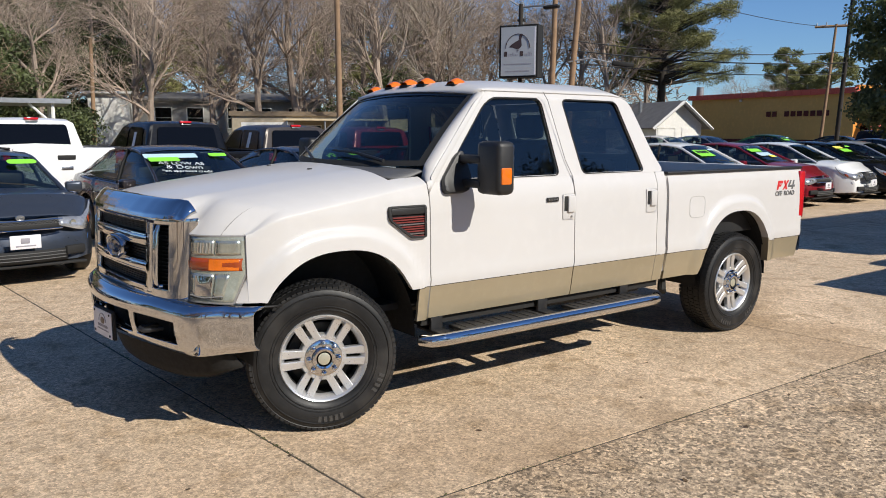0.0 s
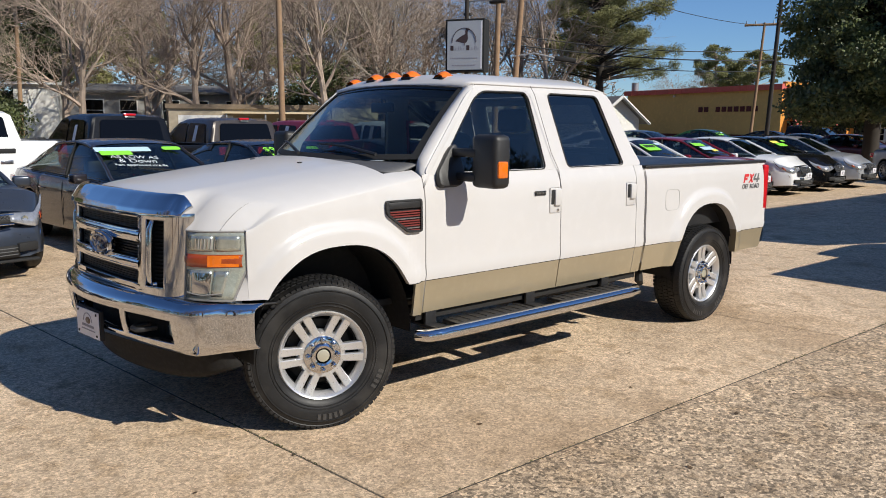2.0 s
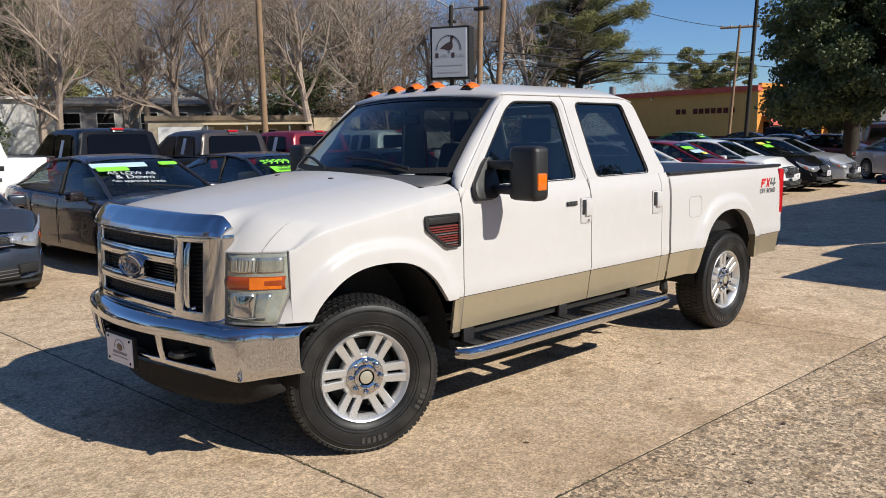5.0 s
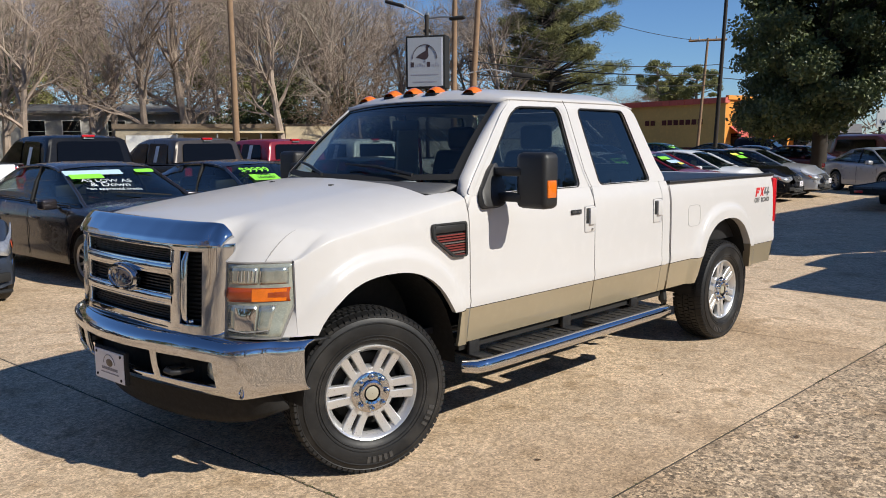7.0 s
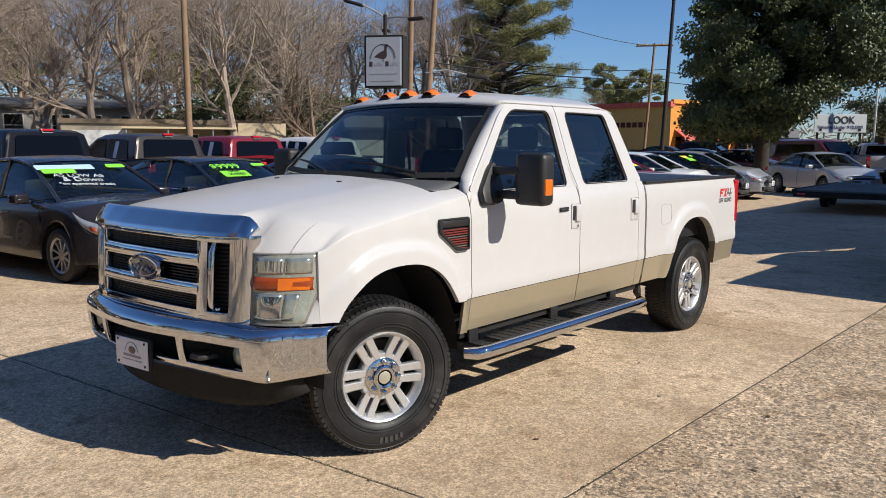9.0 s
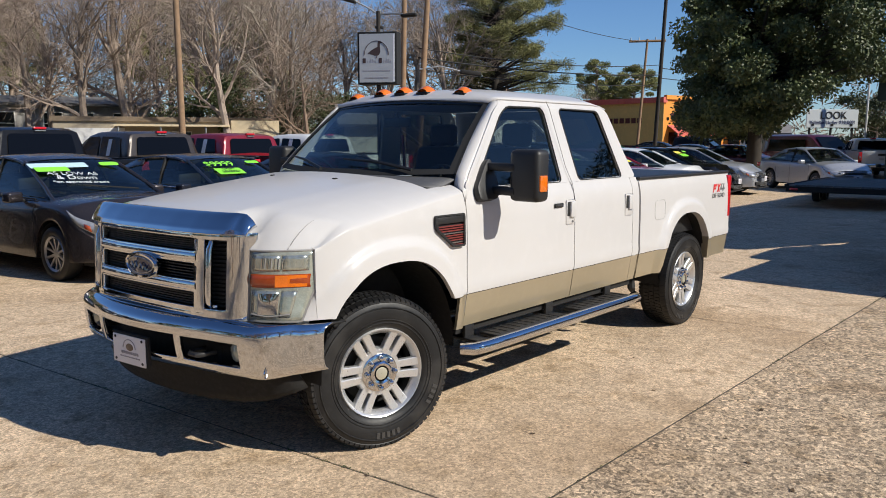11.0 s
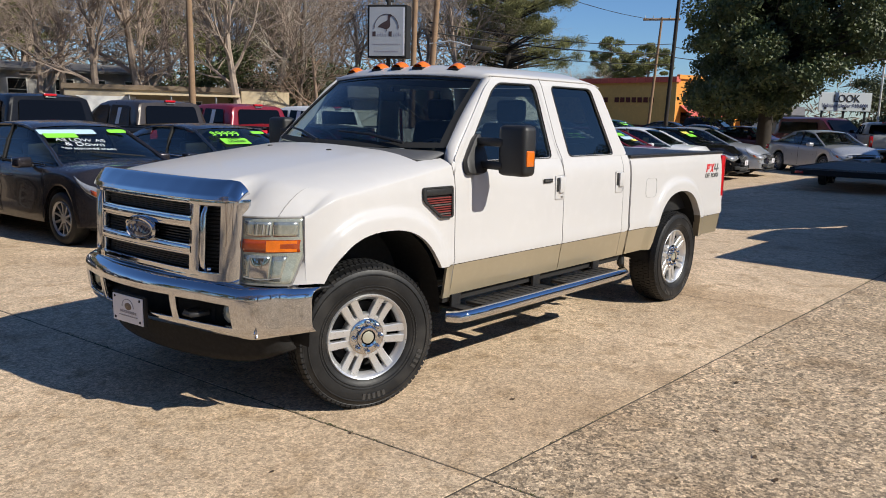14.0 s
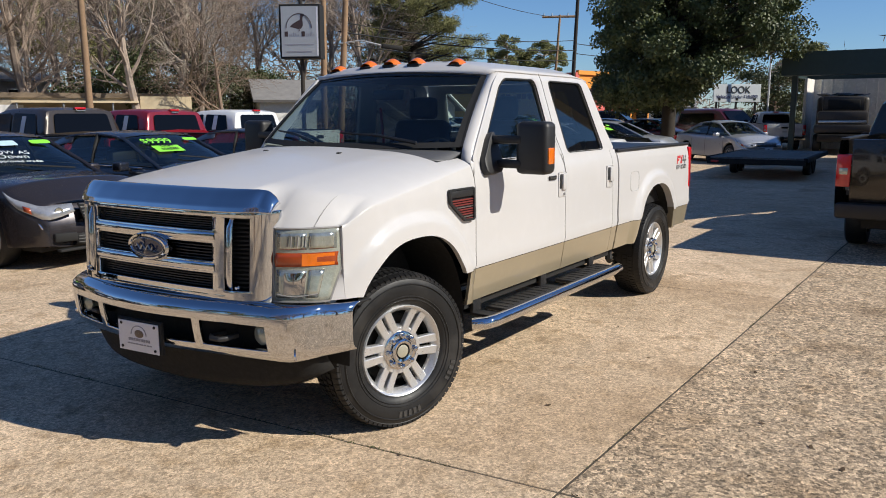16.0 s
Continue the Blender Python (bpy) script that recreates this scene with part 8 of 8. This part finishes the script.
o = new("far_wood", mesh_of("far_wood", V, F, mat("far_twigs", (0.30, 0.23, 0.175), 0.95, vary=0.4, scale=0.25)))
tagged(o, "far grey-brown winter wood round the lot", "wood", kind="stuff")


# ---- litter on the concrete ----
DRY_LEAF = mat("dry_leaf", (0.10, 0.06, 0.03), 0.9, per_object=0.4)
rl = random.Random(21)
leaf_me = None
for k in range(34):
    x, y = rl.uniform(0.2, 7.5), rl.uniform(-4.2, -0.9)
    if k % 3 == 0:
        x, y = rl.uniform(-1.5, 3.0), rl.uniform(-3.6, -1.1)
    if leaf_me is None:
        b = grid([[(-0.02, -0.008, 0.003), (-0.02, 0.008, 0.003)], [(-0.005, -0.014, 0.001), (-0.005, 0.014, 0.001)], [(0.012, -0.010, 0.004), (0.012, 0.010, 0.006)], [(0.024, -0.001, 0.008), (0.024, 0.001, 0.008)]])
        o = part("fallen_leaf", b, DRY_LEAF, None, smooth=False)
        leaf_me = o.data
    else:
        o = new("fallen_leaf", leaf_me)
    s = rl.uniform(0.4, 0.95)
    o.matrix_basis = pose(x, y, 0.002, 0, 0, rl.uniform(0, 360)) @ Matrix.Diagonal((s, s, s, 1))
    tagged(o, "small dry brown leaf lying on the concrete", "leaf", "fallen leaves")

# moss and weeds in the joints near the truck
rw = np.random.default_rng(31)
pts = []
for k in range(1400):
    along, wide = rw.uniform(0, 1), rw.normal() * 0.006
    if math.sin(along * 23) + math.sin(along * 57 + 1) < -0.2:
        continue
    if k % 2:
        y = lerp(-6.0, 2.4, along)
        pts.append((-0.37 + wide - 0.095 * (y + 1.0), y + 0.0044, 0.002))
    else:
        x = lerp(-4.0, 9.0, along)
        pts.append((x + 0.1, -2.05 + wide - 0.012 * x, 0.002))
V, F = quads(pts, 0.006, 31, long=2.6)
o = new("joint_weeds", mesh_of("joint_weeds", V, F, mat("moss_green", (0.10, 0.105, 0.035), 0.95, vary=0.5, scale=1.5)))
tagged(o, "thin moss and weeds growing in the concrete joints", "weeds", kind="stuff")
